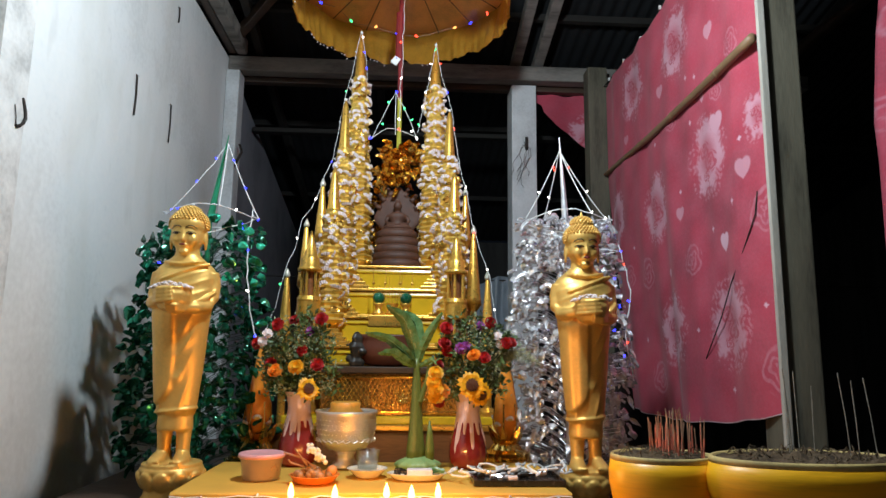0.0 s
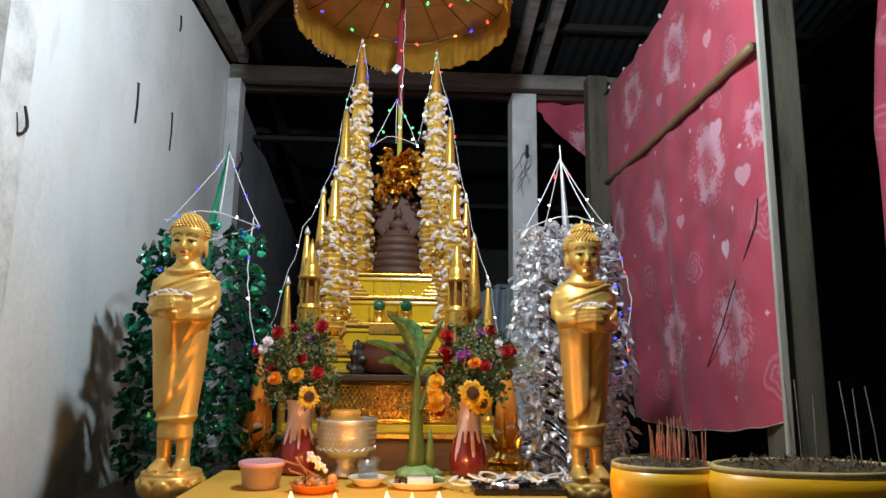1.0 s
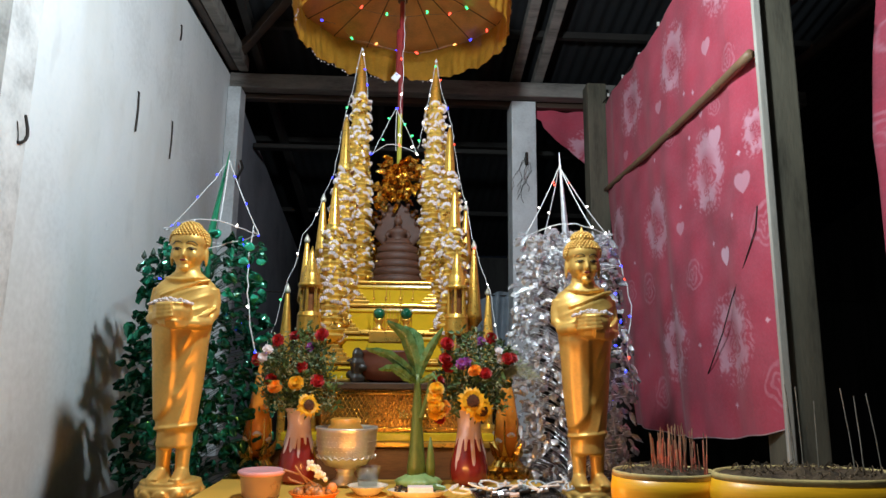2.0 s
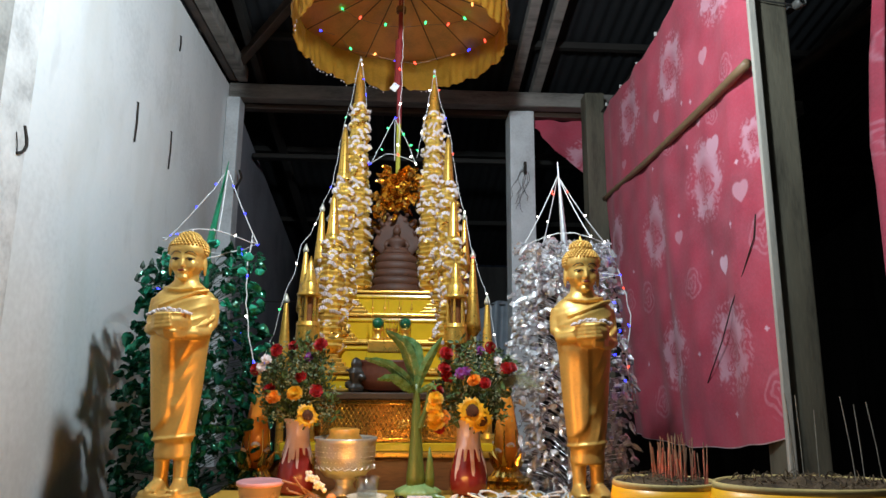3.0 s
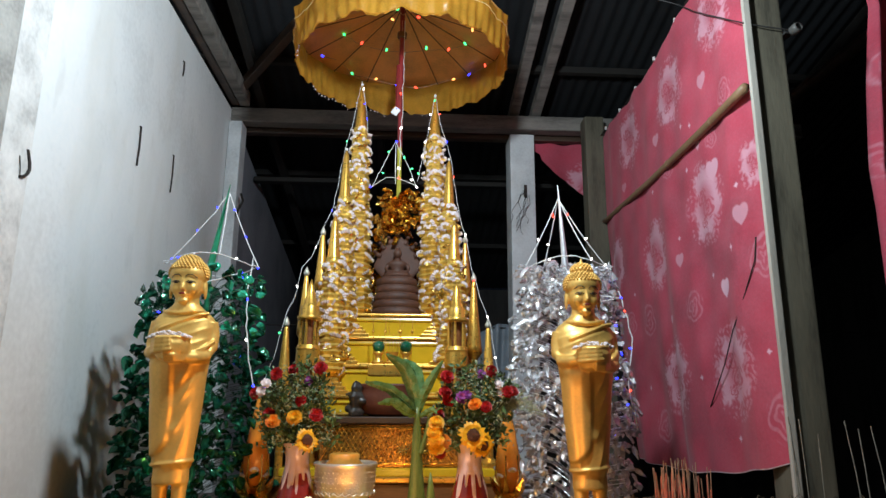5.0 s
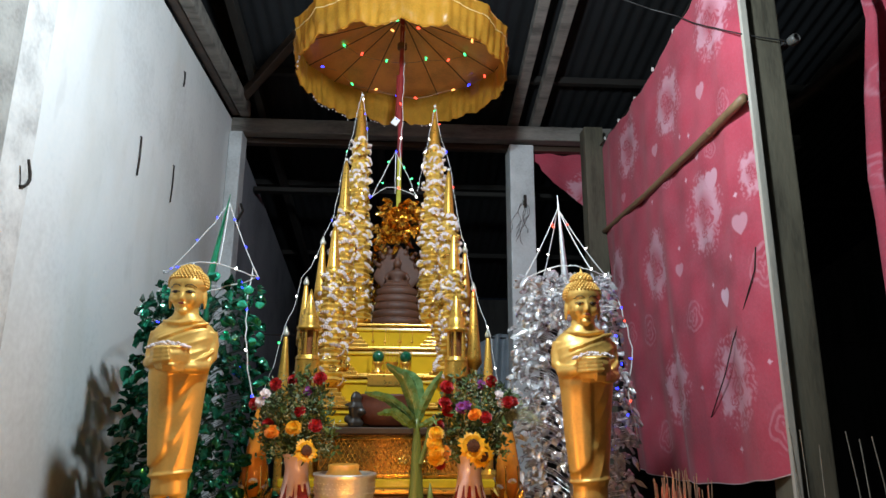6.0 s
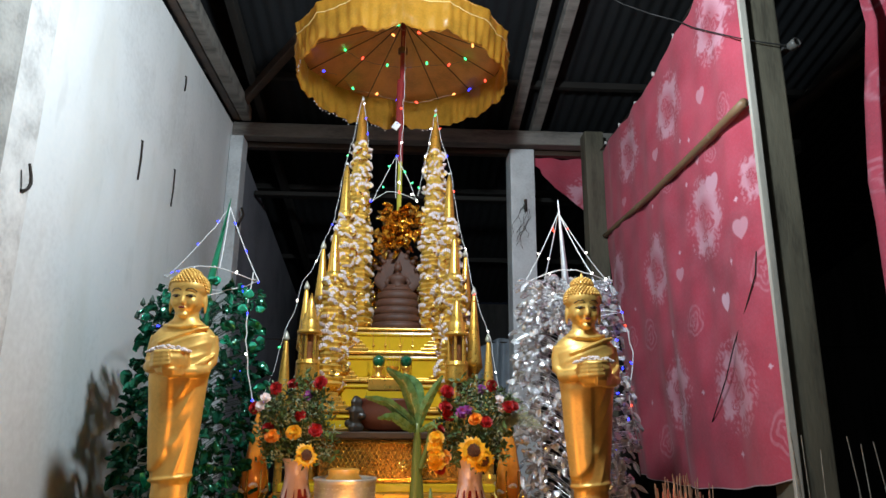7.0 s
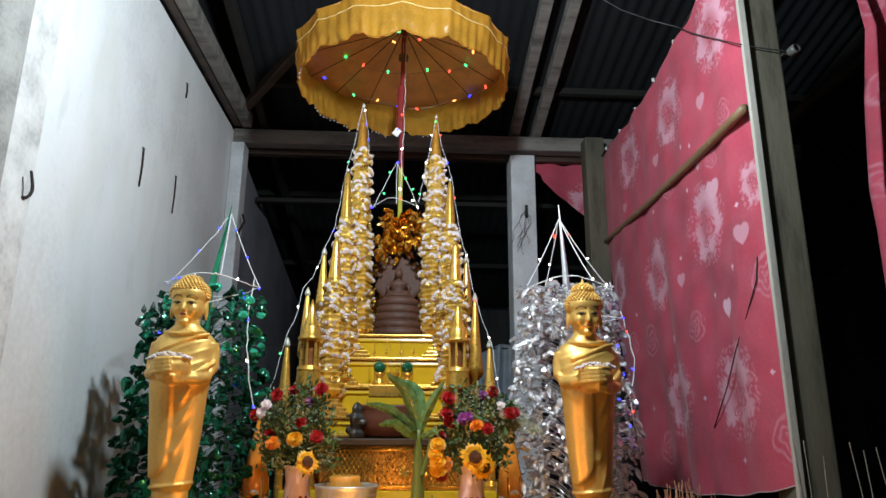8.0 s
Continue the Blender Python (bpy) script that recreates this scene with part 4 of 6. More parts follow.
# ---- umbrella ----
def fabric(name, colour, through_it):
    """Thin cloth that lets some light pass."""
    m = material(name, colour, 0.34, vary=0.22, scale=8, fine=120, bump=0.3, depth=0.003)
    t = m.node_tree
    b = t.nodes["Principled BSDF"]
    tr = t.nodes.new("ShaderNodeBsdfTranslucent")
    t.links.new(b.inputs["Base Color"].links[0].from_socket, tr.inputs[0])
    mix = t.nodes.new("ShaderNodeMixShader")
    mix.inputs[0].default_value = through_it
    t.links.new(b.outputs[0], mix.inputs[1])
    t.links.new(tr.outputs[0], mix.inputs[2])
    t.links.new(mix.outputs[0], t.nodes["Material Output"].inputs[0])
    return m


M_SATIN = fabric("gold_satin", (0.70, 0.36, 0.045), 0.55)
M_LINING = fabric("amber_lining", (0.90, 0.50, 0.16), 0.15)
M_PALEGOLD = material("pale_gold_braid", (0.78, 0.56, 0.22), 0.4, vary=0.2, scale=30)
M_RED = material("red_lacquer", (0.20, 0.018, 0.022), 0.4, vary=0.3)
M_LIME = material("yellow_green_paint", (0.42, 0.40, 0.04), 0.5, vary=0.2)
M_RIB = material("brown_cane", (0.10, 0.045, 0.015), 0.5, vary=0.3)
UX, UY, HEM, EAVE, TOP = -0.045, 3.02, 2.745, 2.925, 3.11
GORES = 16
umbrella = thing("ceremonial_umbrella", (UX, UY, 1.50), "tall golden satin ceremonial umbrella with a deep scalloped skirt", "umbrella")
part("pole", rod((UX, UY, 1.50), (UX, UY, 2.33), 0.011), M_LIME, umbrella, "yellow-green lower pole")
part("upper_pole", rod((UX, UY, 2.33), (UX, UY, TOP - 0.01), 0.0125), M_RED, umbrella, "dark red lacquered pole")
part("joint", rod((UX - 0.008, UY - 0.004, 2.52), (UX - 0.008, UY - 0.004, 2.76), 0.019, 0.017), M_RED, umbrella, "dark red wooden joint")


def gore_sheet(rows, n, smooth=True):
    """A round sheet: rows of functions angle -> (radius, height)."""
    bm = bmesh.new()
    rings = []
    for f in rows:
        ring = []
        for k in range(n):
            a = 2 * math.pi * k / n
            r, z = f(a)
            ring.append(bm.verts.new((UX + r * math.cos(a), UY + r * math.sin(a), z)))
        rings.append(ring)
    for a, b in zip(rings, rings[1:]):
        for k in range(n):
            bm.faces.new((a[k], a[(k + 1) % n], b[(k + 1) % n], b[k]))
    return bm


def gore(a):
    """0 at a rib, 1 midway between two."""
    return abs(math.sin(a * GORES / 2))


canopy = part("canopy", gore_sheet([lambda a, u=u: (0.535 * (1 - u) + 0.02 * u - 0.012 * gore(a) * (1 - u), EAVE + (TOP - EAVE) * (u ** 0.8) + 0.0 - 0.010 * gore(a) * math.sin(math.pi * u)) for u in [k / 8 for k in range(9)]], 192), M_LINING, umbrella, "amber lining between dark ribs", smooth=True)
canopy.modifiers.new("thickness", "SOLIDIFY").thickness = 0.003


def pleat(a):
    return 0.35 * math.sin(a * 61 + 2.2 * math.sin(a * 7)) + 0.9 * noise.noise(Vector((9 * math.cos(a), 9 * math.sin(a), 0.3)))


def skirt(u):
    def at(a):
        g = gore(a)
        crumple = noise.noise(Vector((14 * math.cos(a), 14 * math.sin(a), 5 * u)))
        r = 0.542 - 0.020 * g * (1 - u) - 0.034 * u + 0.008 * pleat(a) * (0.2 + u) + 0.007 * crumple
        drop = (EAVE - HEM) * (0.97 + 0.13 * g + 0.10 * noise.noise(Vector((3 * math.cos(a), 3 * math.sin(a), 2.0))) + 0.06 * crumple * u)
        return r, EAVE + 0.004 - drop * u
    return at


sk = part("skirt", gore_sheet([skirt(k / 9) for k in range(10)], 640), M_SATIN, umbrella, "pleated golden satin skirt with a scalloped hem", smooth=True)
for u, lb in ((0.30, "pale band"), (0.97, "hem binding")):
    f = skirt(u)
    pts = []
    for k in range(193):
        a = 2 * math.pi * k / 192
        r, z = f(a)
        pts.append((UX + (r + 0.003) * math.cos(a), UY + (r + 0.003) * math.sin(a), z))
    part("trim_band", tube(pts, 0.0032 if u > 0.5 else 0.0022, 5), M_SATIN if u > 0.5 else M_PALEGOLD, sk)
beads = bmesh.new()
for k in range(150):
    a = 2 * math.pi * k / 150 + 0.01 * math.sin(k * 5)
    r, z = skirt(1.0)(a)
    if 1.75 < a < 2.75 and k % 4 < 3 or 1.15 < a < 1.35 or 3.35 < a < 3.6:
        ball((UX + r * math.cos(a), UY + r * math.sin(a), z - 0.008), 0.0042, beads, 1)
tagged(part("bead_fringe", beads, M_WHITE, umbrella, "broken fringe of small pale beads"), kind="stuff")
for k in range(GORES):
    a = 2 * math.pi * k / GORES
    part("rib", rod((UX + 0.025 * math.cos(a), UY + 0.025 * math.sin(a), TOP - 0.022), (UX + 0.53 * math.cos(a), UY + 0.53 * math.sin(a), EAVE - 0.006), 0.0027, 0.0022, 6), M_RIB, umbrella)
part("hub", lathe([(0.013, TOP - 0.20), (0.024, TOP - 0.195), (0.024, TOP - 0.17), (0.013, TOP - 0.165)], (UX, UY, 0), 16), M_RIB, umbrella)
part("finial", lathe([(0.03, TOP - 0.01), (0.022, TOP + 0.02), (0.012, TOP + 0.05), (0.002, TOP + 0.1)], (UX, UY, 0), 16), M_GOLD, umbrella)
part("tag", box(UX - 0.045, UX - 0.012, UY - 0.03, UY - 0.024, 2.47, 2.51, 0.003, m=Matrix.Translation((UX, UY, 2.49)) @ pose(0, 0, 0, 0, 35, 0) @ Matrix.Translation((-UX, -UY, -2.49))), M_PALE, umbrella, "white paper tag")
outer = [(-0.451, 3.168, 2.882), (-0.392, 3.36, 2.965), (-0.317, 3.38, 2.896), (-0.195, 3.40, 2.880), (-0.082, 3.40, 2.850), (0.037, 3.40, 2.835), (0.231, 3.38, 2.885), (0.317, 3.36, 2.900), (0.389, 3.168, 2.853)]
inner = [(-0.343, 3.15, 2.990), (-0.259, 3.15, 2.946), (-0.128, 3.15, 2.912), (-0.03, 3.15, 2.91), (0.078, 3.15, 2.930), (0.191, 3.15, 2.929), (0.287, 3.15, 2.966)]
front = [(-0.096, 2.85, 2.913), (-0.073, 2.85, 2.965), (0.028, 2.85, 2.964), (0.039, 2.85, 2.925), (0.29, 2.85, 2.86), (0.298, 2.85, 2.93)]
oc = ["blue", "red", "green", "orange", "blue", "red", "orange", "blue", "red"]
ic = ["green", "red", "green", "off", "green", "red", "green"]
fc = ["orange", "green", "green", "red", "orange", "red"]
down = [(UX + 0.012, UY - 0.02, z) for z in (3.0, 2.9, 2.8, 2.7)] + [(UX + 0.008, UY - 0.018, 2.6), (UX + 0.012, UY - 0.018, 2.5), (UX + 0.002, UY - 0.018, 2.4), (UX + 0.004, UY - 0.018, 2.28), (UX - 0.006, UY - 0.03, 2.16)]
M_CORDAMBER = material("amber_cord", (0.5, 0.3, 0.18), 0.5, vary=0.1)
light_string("thin cord of coloured lights strung under the umbrella", [outer, inner, [inner[3], (UX, 3.0, 2.93), (UX, UY - 0.02, 3.0)], [front[0], front[1], (UX, 2.95, 3.0), front[2], front[3]], front[4:]],
             [*zip(outer, oc), *zip(inner, ic), *zip(front, fc)], 0.0064, 0.0014, M_CORDAMBER)
light_string("white cord of lights hanging down the umbrella pole", [down, [(-0.165, 2.9, 2.09), (-0.10, 2.92, 2.24), (-0.063, 2.94, 2.33), (-0.062, 2.94, 2.2), (-0.06, 2.94, 2.12)], [(-0.063, 2.94, 2.33), (0.0, 2.93, 2.2), (0.035, 2.9, 2.10)],
             [(-0.165, 2.9, 2.09), (-0.1, 2.88, 2.13), (-0.04, 2.87, 2.12), (0.035, 2.9, 2.10)]],
             [((UX - 0.02, UY - 0.02, 2.52), "blue"), ((UX, UY - 0.02, 2.60), "red"), ((UX, UY - 0.02, 2.42), "white"), ((-0.063, 2.94, 2.33), "blue"), ((-0.09, 2.92, 2.27), "green"), ((-0.05, 2.94, 2.2), "white"), ((-0.02, 2.93, 2.25), "green"),
              ((-0.165, 2.9, 2.09), "blue"), ((-0.12, 2.9, 2.16), "green"), ((0.02, 2.9, 2.13), "white"), ((0.035, 2.9, 2.10), "white"), ((0.01, 2.9, 2.18), "green"), ((-0.04, 2.87, 2.12), "red")], 0.0045)


# ---- stepped altar ----
AX = -0.045
altar = thing("stepped_altar", (AX, 2.9, 0.7155), "stepped altar of yellow and gold tiers on a brown base", "altar")
part("base", box(AX - 0.42, AX + 0.42, 2.45, 3.32, 0.7155, 0.862, 0.006), M_BROWNWOOD, altar, "red-brown wooden base")
part("ledge", box(AX - 0.40, AX + 0.40, 2.44, 3.32, 0.863, 0.882, 0.004), M_GOLD, altar)
part("ledge", box(AX - 0.385, AX + 0.385, 2.455, 3.30, 0.883, 0.912, 0.006), M_YELLOW, altar)
M_DULLGOLD = material("aged_gold", (0.42, 0.22, 0.05), 0.28, metal=0.7, vary=0.35, scale=12, fine=90, bump=0.3)
panel = part("panel", box(AX - 0.25, AX + 0.25, 2.485, 3.25, 0.913, 1.058), M_DULLGOLD, altar, "aged gold front panel")
for rx, rs in ((0.105, 1.0), (0.165, 0.8), (0.045, 0.7)):
    bm = ball((AX + rx, 2.476, 0.968), 0.009 * rs, None, 2, (1, 0.7, 1))
    for k in range(6):
        a = math.pi * k / 3 + rx * 9
        ball((AX + rx + 0.018 * rs * math.cos(a), 2.479, 0.968 + 0.018 * rs * math.sin(a)), 0.012 * rs, bm, 2, (1.1, 0.45, 0.62), Matrix.Rotation(-a, 4, "Y"))
    for d in (-1, 1):
        tube([(AX + rx + d * 0.024 * rs, 2.480, 0.958), (AX + rx + d * 0.036 * rs, 2.478, 0.972), (AX + rx + d * 0.030 * rs, 2.478, 0.990), (AX + rx + d * 0.020 * rs, 2.480, 0.988)], 0.0028, 6, bm, 0.5)
    part("rosette", bm, M_GOLDFOIL, panel, "embossed gold rosette", smooth=True)
bm = bmesh.new()
for k in range(-6, 36):
    for d in (-1, 1):
        xa = AX - 0.25 + 0.0165 * k
        p = Vector((xa, 2.482, 0.93 if d > 0 else 1.045))
        q = Vector((xa + 0.115 * 0.62, 2.482, 1.045 if d > 0 else 0.93))
        if p.x > AX - 0.25 and q.x < AX + 0.25:
            rod(p, q, 0.0018, 0.0018, 5, bm)
part("lattice", bm, M_GOLDFOIL, altar, "gold lattice")
for z in (0.925, 1.048):
    part("rail", box(AX - 0.255, AX + 0.255, 2.474, 2.486, z - 0.005, z + 0.005, 0.002), M_GOLDFOIL, altar)
part("shelf", box(AX - 0.25, AX + 0.25, 2.46, 2.62, 1.062, 1.086, 0.004), M_DARKWOOD, altar, "dark lacquered shelf")
TIERS = [(0.275, 2.60, 1.087, 1.165), (0.25, 2.68, 1.165, 1.282), (0.215, 2.77, 1.282, 1.400), (0.187, 2.86, 1.400, 1.508)]
for hw, fy, za, zb in TIERS:
    tier = part("tier", box(AX - hw, AX + hw, fy, 3.2, za, zb - 0.012, 0.016), M_YELLOW, altar, "glossy yellow riser")
    part("moulding", box(AX - hw - 0.006, AX + hw + 0.006, fy - 0.007, 3.2, zb - 0.012, zb - 0.001, 0.003), M_GOLD, tier)
    part("moulding", box(AX - hw - 0.004, AX + hw + 0.004, fy - 0.010, fy - 0.002, za + 0.001, za + 0.011, 0.003), M_GOLD, tier)
    part("piping", rod((AX - hw, fy - 0.003, zb - 0.030), (AX + hw, fy - 0.003, zb - 0.030), 0.004), M_YELLOW, tier)
    for d in (-1, 1):
        # little stepped gold flight at each end of the tread
        for k in range(4):
            w = 0.072 - 0.014 * k
            cx = AX + d * (hw - 0.035)
            if zb < 1.5:
                part("corner_step", box(cx - w, cx + w, fy + 0.004 + 0.012 * k, fy + 0.088, zb + 0.016 * k, zb + 0.016 * (k + 1) - 0.001, 0.002), M_GOLD, tier)


def tuft_mesh(seed, mat):
    """A small ruffled fan, curled up at its rim, with its own thickness."""
    bm = bmesh.new()
    rr = random.Random(seed)
    n = 12
    tops, lows = [], []
    for k in range(n + 1):
        a = math.radians(-80 + 160 * k / n)
        ruffle = 0.0026 * (1 if k % 2 else -1)
        col = []
        for u in (0.0, 0.55, 1.0):
            r = 0.004 + (0.0265 + rr.uniform(-0.0015, 0.0015) - 0.004) * u - (0.002 if k % 2 and u == 1.0 else 0)
            col.append((r * math.cos(a), r * math.sin(a), 0.013 * u * u + ruffle * u))
        tops.append([bm.verts.new(p) for p in col])
        lows.append([bm.verts.new((p[0], p[1], p[2] - 0.0022)) for p in col])
    for p, q in zip(range(n), range(1, n + 1)):
        for m in range(2):
            for f in (bm.faces.new((tops[p][m], tops[p][m + 1], tops[q][m + 1], tops[q][m])), bm.faces.new((lows[q][m], lows[q][m + 1], lows[p][m + 1], lows[p][m]))):
                f.material_index = 1 - m
        bm.faces.new((tops[p][2], lows[p][2], lows[q][2], tops[q][2]))
        bm.faces.new((tops[q][0], lows[q][0], lows[p][0], tops[p][0]))
    me = bpy.data.meshes.new("flower_tuft")
    bm.to_mesh(me)
    bm.free()
    me.materials.append(mat)
    me.materials.append(M_GOLDPAPER)
    return me


TUFTS = [tuft_mesh(k, M_WHITE) for k in range(4)]
GILT = [tuft_mesh(10 + k, M_GOLDFOIL) for k in range(2)]


def bud(at, r, bm=None):
    return lathe([(0.001, -r), (r * 0.9, -r * 0.4), (r, 0.2 * r), (r * 0.5, r * 1.5), (0.001, r * 2.4)], at, 12, bm)


M_BUD = material("pale_silver_bud", (0.55, 0.56, 0.48), 0.35, metal=0.4, vary=0.2)


def flower_tower(x, y, tip, first, low, r_top, r_low, floor, seed, group):
    """A tall gold cone hung with rows of white flower tufts."""
    t = thing("flower_cone", (x, y, floor), "tall gold cone hung with rows of white flower tufts", "offering cone", group)
    rr = random.Random(seed)
    part("plinth", lathe([(r_low * 0.9, 0), (r_low * 0.95, 0.02), (r_low * 0.7, 0.03), (r_low * 0.7, low - floor - 0.02), (r_low, low - floor)], (x, y, floor), 24), M_GOLD, t)
    part("cone_tip", lathe([(r_top * 1.0, first - 0.02), (r_top * 0.86, first), (0.012, tip - 0.03), (0.003, tip)], (x, y, 0), 20), M_GOLD, t, "plain gold tip", smooth=True)
    part("bead", ball((x, y, tip + 0.004), 0.007, None, 2), GLOW["off"], t)
    prof = []
    n = int((first - low) / 0.022)
    for k in range(n + 1):
        u = k / n
        r = r_low + (r_top - r_low) * u
        prof += [(r * 0.82, low + (first - low) * u), (r * 0.98, low + (first - low) * u + 0.012)]
    part("core", lathe(prof, (x, y, 0), 28, None, 7, 0.08), M_GOLDPAPER, t, "ribbed gold foil core")
    rows = int((first - low) / 0.036)
    for i in range(rows):
        u = (i + 0.3) / rows
        r = r_low + (r_top - r_low) * u
        z = low + (first - low) * u
        count = 8
        for k in range(count):
            a = 2 * math.pi * (k + 0.5 * (i % 2)) / count + rr.uniform(-0.12, 0.12)
            if math.sin(a) > 0.55:
                continue
            gilt = rr.random() < 0.12
            ob = new("gilt_tuft" if gilt else "flower_tuft", rr.choice(GILT) if gilt else TUFTS[rr.randrange(4)])
            ob.parent = t
            sc = rr.uniform(0.72, 1.02)
            ob.matrix_basis = Matrix.Translation((r * 0.93 * math.cos(a), r * 0.93 * math.sin(a), z - floor + rr.uniform(-0.017, 0.017))) @ Euler((rr.uniform(-1.1, 1.1), rr.uniform(-1.3, 0.1), a + rr.uniform(-0.6, 0.6))).to_matrix().to_4x4() @ Matrix.Scale(sc, 4)
    return t


def gold_cone(x, y, tip, low, r, floor, group, pale=True, mat=None):
    """A smooth gold cone with a bud on top, on a turned foot."""
    t = thing("gold_cone", (x, y, floor), "smooth gold paper cone with a pale bud on top", "offering cone", group)
    part("cone", lathe([(r, low), (r * 0.93, low + 0.02), (0.008, tip - 0.035), (0.006, tip - 0.03)], (x, y, 0), 24), mat or M_GOLD, t, smooth=True)
    part("bud", bud((x, y, tip - 0.022), 0.012), M_BUD if pale else M_GOLD, t, smooth=True)
    part("foot", lathe([(r * 1.2, 0), (r * 1.25, 0.015), (r * 0.45, 0.03), (r * 0.4, max(0.04, low - floor - 0.03)), (r * 1.05, low - floor - 0.001)], (x, y, floor), 24), M_GOLD, t)
    return t


def gold_stand(x, y, floor, top, tip, group):
    """A small gold pavilion: round floors on short posts, with a spire."""
    t = thing("gold_pavilion", (x, y, floor), "small tiered gold pavilion with round floors and a spire", "pavilion", group)
    n = 3
    h = (top - floor) / n
    for k in range(n):
        z = floor + h * k
        r = 0.056 - 0.005 * k
        fl = part("floor_ring", lathe([(r * 0.9, 0), (r, 0.008), (r * 0.96, h * 0.34), (r, h * 0.38), (r * 0.9, h * 0.46)], (x, y, z), 28), M_GOLD, t)
        for j in range(6):
            a = math.pi * j / 3 + 0.3
            part("post", rod((x + r * 0.7 * math.cos(a), y + r * 0.7 * math.sin(a), z + h * 0.45), (x + r * 0.7 * math.cos(a), y + r * 0.7 * math.sin(a), z + h), 0.006, 0.005, 8), M_GOLD, fl)
        part("core", rod((x, y, z + h * 0.45), (x, y, z + h), r * 0.42, r * 0.38, 12), M_BROWNWOOD, fl)
    part("spire", lathe([(0.046, top), (0.048, top + 0.012), (0.034, top + 0.02), (0.036, top + 0.05), (0.026, top + 0.06), (0.010, tip - 0.03), (0.002, tip)], (x, y, 0), 24), M_GOLD, t, smooth=True)
    return t


GL, GR = "cones to one side of the altar", "cones to the other side of the altar"
flower_tower(-0.232, 3.0, 2.640, 2.40, 1.53, 0.034, 0.080, 1.5085, 41, GL)
flower_tower(0.122, 3.0, 2.592, 2.37, 1.53, 0.034, 0.080, 1.5085, 42, GR)
flower_tower(-0.278, 2.83, 2.235, 2.00, 1.40, 0.030, 0.078, 0.9125, 43, GL)
flower_tower(0.180, 2.83, 2.200, 1.98, 1.40, 0.030, 0.078, 0.9125, 44, GR)
flower_tower(-0.300, 2.70, 1.895, 1.70, 1.25, 0.032, 0.076, 0.9125, 45, GL)
flower_tower(0.195, 2.70, 1.885, 1.70, 1.25, 0.032, 0.076, 0.9125, 46, GR)
gold_cone(-0.350, 2.72, 1.845, 1.60, 0.027, 0.9125, GL)
gold_cone(0.243, 2.72, 1.822, 1.59, 0.027, 0.9125, GR)
gold_stand(-0.366, 2.575, 0.9125, 1.44, 1.60, GL)
gold_stand(0.196, 2.575, 0.9125, 1.44, 1.60, GR)
gold_cone(-0.400, 2.66, 1.660, 1.40, 0.028, 0.9125, GL)
gold_cone(0.268, 2.62, 1.640, 1.33, 0.032, 0.9125, GR)
gold_cone(-0.440, 2.505, 1.438, 1.10, 0.034, 0.7155, GL)
gold_cone(0.310, 2.505, 1.442, 1.10, 0.034, 0.9125, GR)

# cords over the cone tips
left_run = [(-0.232, 2.97, 2.64), (-0.262, 2.93, 2.42), (-0.288, 2.88, 2.27), (-0.310, 2.84, 2.07), (-0.322, 2.77, 1.94), (-0.345, 2.68, 1.83), (-0.380, 2.63, 1.70), (-0.410, 2.60, 1.65), (-0.422, 2.55, 1.53), (-0.442, 2.47, 1.43), (-0.462, 2.46, 1.33), (-0.495, 2.44, 1.20), (-0.50, 2.40, 1.12)]
right_run = [(0.122, 2.97, 2.59), (0.150, 2.93, 2.40), (0.192, 2.88, 2.23), (0.212, 2.84, 2.05), (0.222, 2.77, 1.93), (0.240, 2.68, 1.81), (0.262, 2.60, 1.64), (0.29, 2.55, 1.52), (0.312, 2.47, 1.43), (0.325, 2.46, 1.33), (0.345, 2.44, 1.22), (0.36, 2.40, 1.14)]
light_string("white cord of lights draped over the gold cones", [left_run], dots(left_run, ["white", "off", "blue", "white", "green"], 0.20, 51), 0.0034, 0.0010)
light_string("white cord of lights draped over the gold cones", [right_run], dots(right_run, ["white", "off", "red", "white", "green", "blue"], 0.20, 52), 0.0034, 0.0010)
side_a = [(-0.232, 2.96, 2.64), (-0.20, 2.93, 2.45), (-0.195, 2.9, 2.35)]
side_b = [(0.122, 2.96, 2.59), (0.10, 2.93, 2.45), (0.075, 2.9, 2.3), (0.04, 2.9, 2.12)]
light_string("white cord of lights between the gold cones", [side_a, side_b], dots(side_a, ["white", "blue"], 0.08, 53) + dots(side_b, ["green", "white"], 0.08, 54), 0.0036, 0.0010)


# ---- seated clay statue and gold foil behind it ----
M_CLAY = material("brown_clay", (0.088, 0.036, 0.022), 0.6, vary=0.3, scale=14, fine=120, bump=0.25)
NX, NY, NZ = -0.042, 2.965, 1.5085
bm = bmesh.new()
COILS = ((0.112, 0.034), (0.108, 0.034), (0.101, 0.034), (0.097, 0.034), (0.094, 0.034))
z = 0.0
for r, h in COILS:
    lathe([(r * 0.86, z), (r * 0.97, z + h * 0.16), (r, z + h * 0.5), (r * 0.97, z + h * 0.84), (r * 0.84, z + h + 0.002)], (0, 0, 0), 40, bm, squash=0.72)
    z += h
ball((0, -0.016, z + 0.012), 0.017, bm, 3, (3.9, 2.7, 1.0))
loft(between([(z + 0.008, 0, -0.006, 0.034, 0.026), (z + 0.040, 0, -0.006, 0.030, 0.022), (z + 0.068, 0, -0.006, 0.045, 0.025), (z + 0.082, 0, -0.006, 0.028, 0.019), (z + 0.088, 0, -0.008, 0.012, 0.012), (z + 0.100, 0, -0.008, 0.013, 0.013)], 4), 24, bm)
ball((0, -0.012, z + 0.114), 0.0205, bm, 3, (0.95, 1, 1.12))
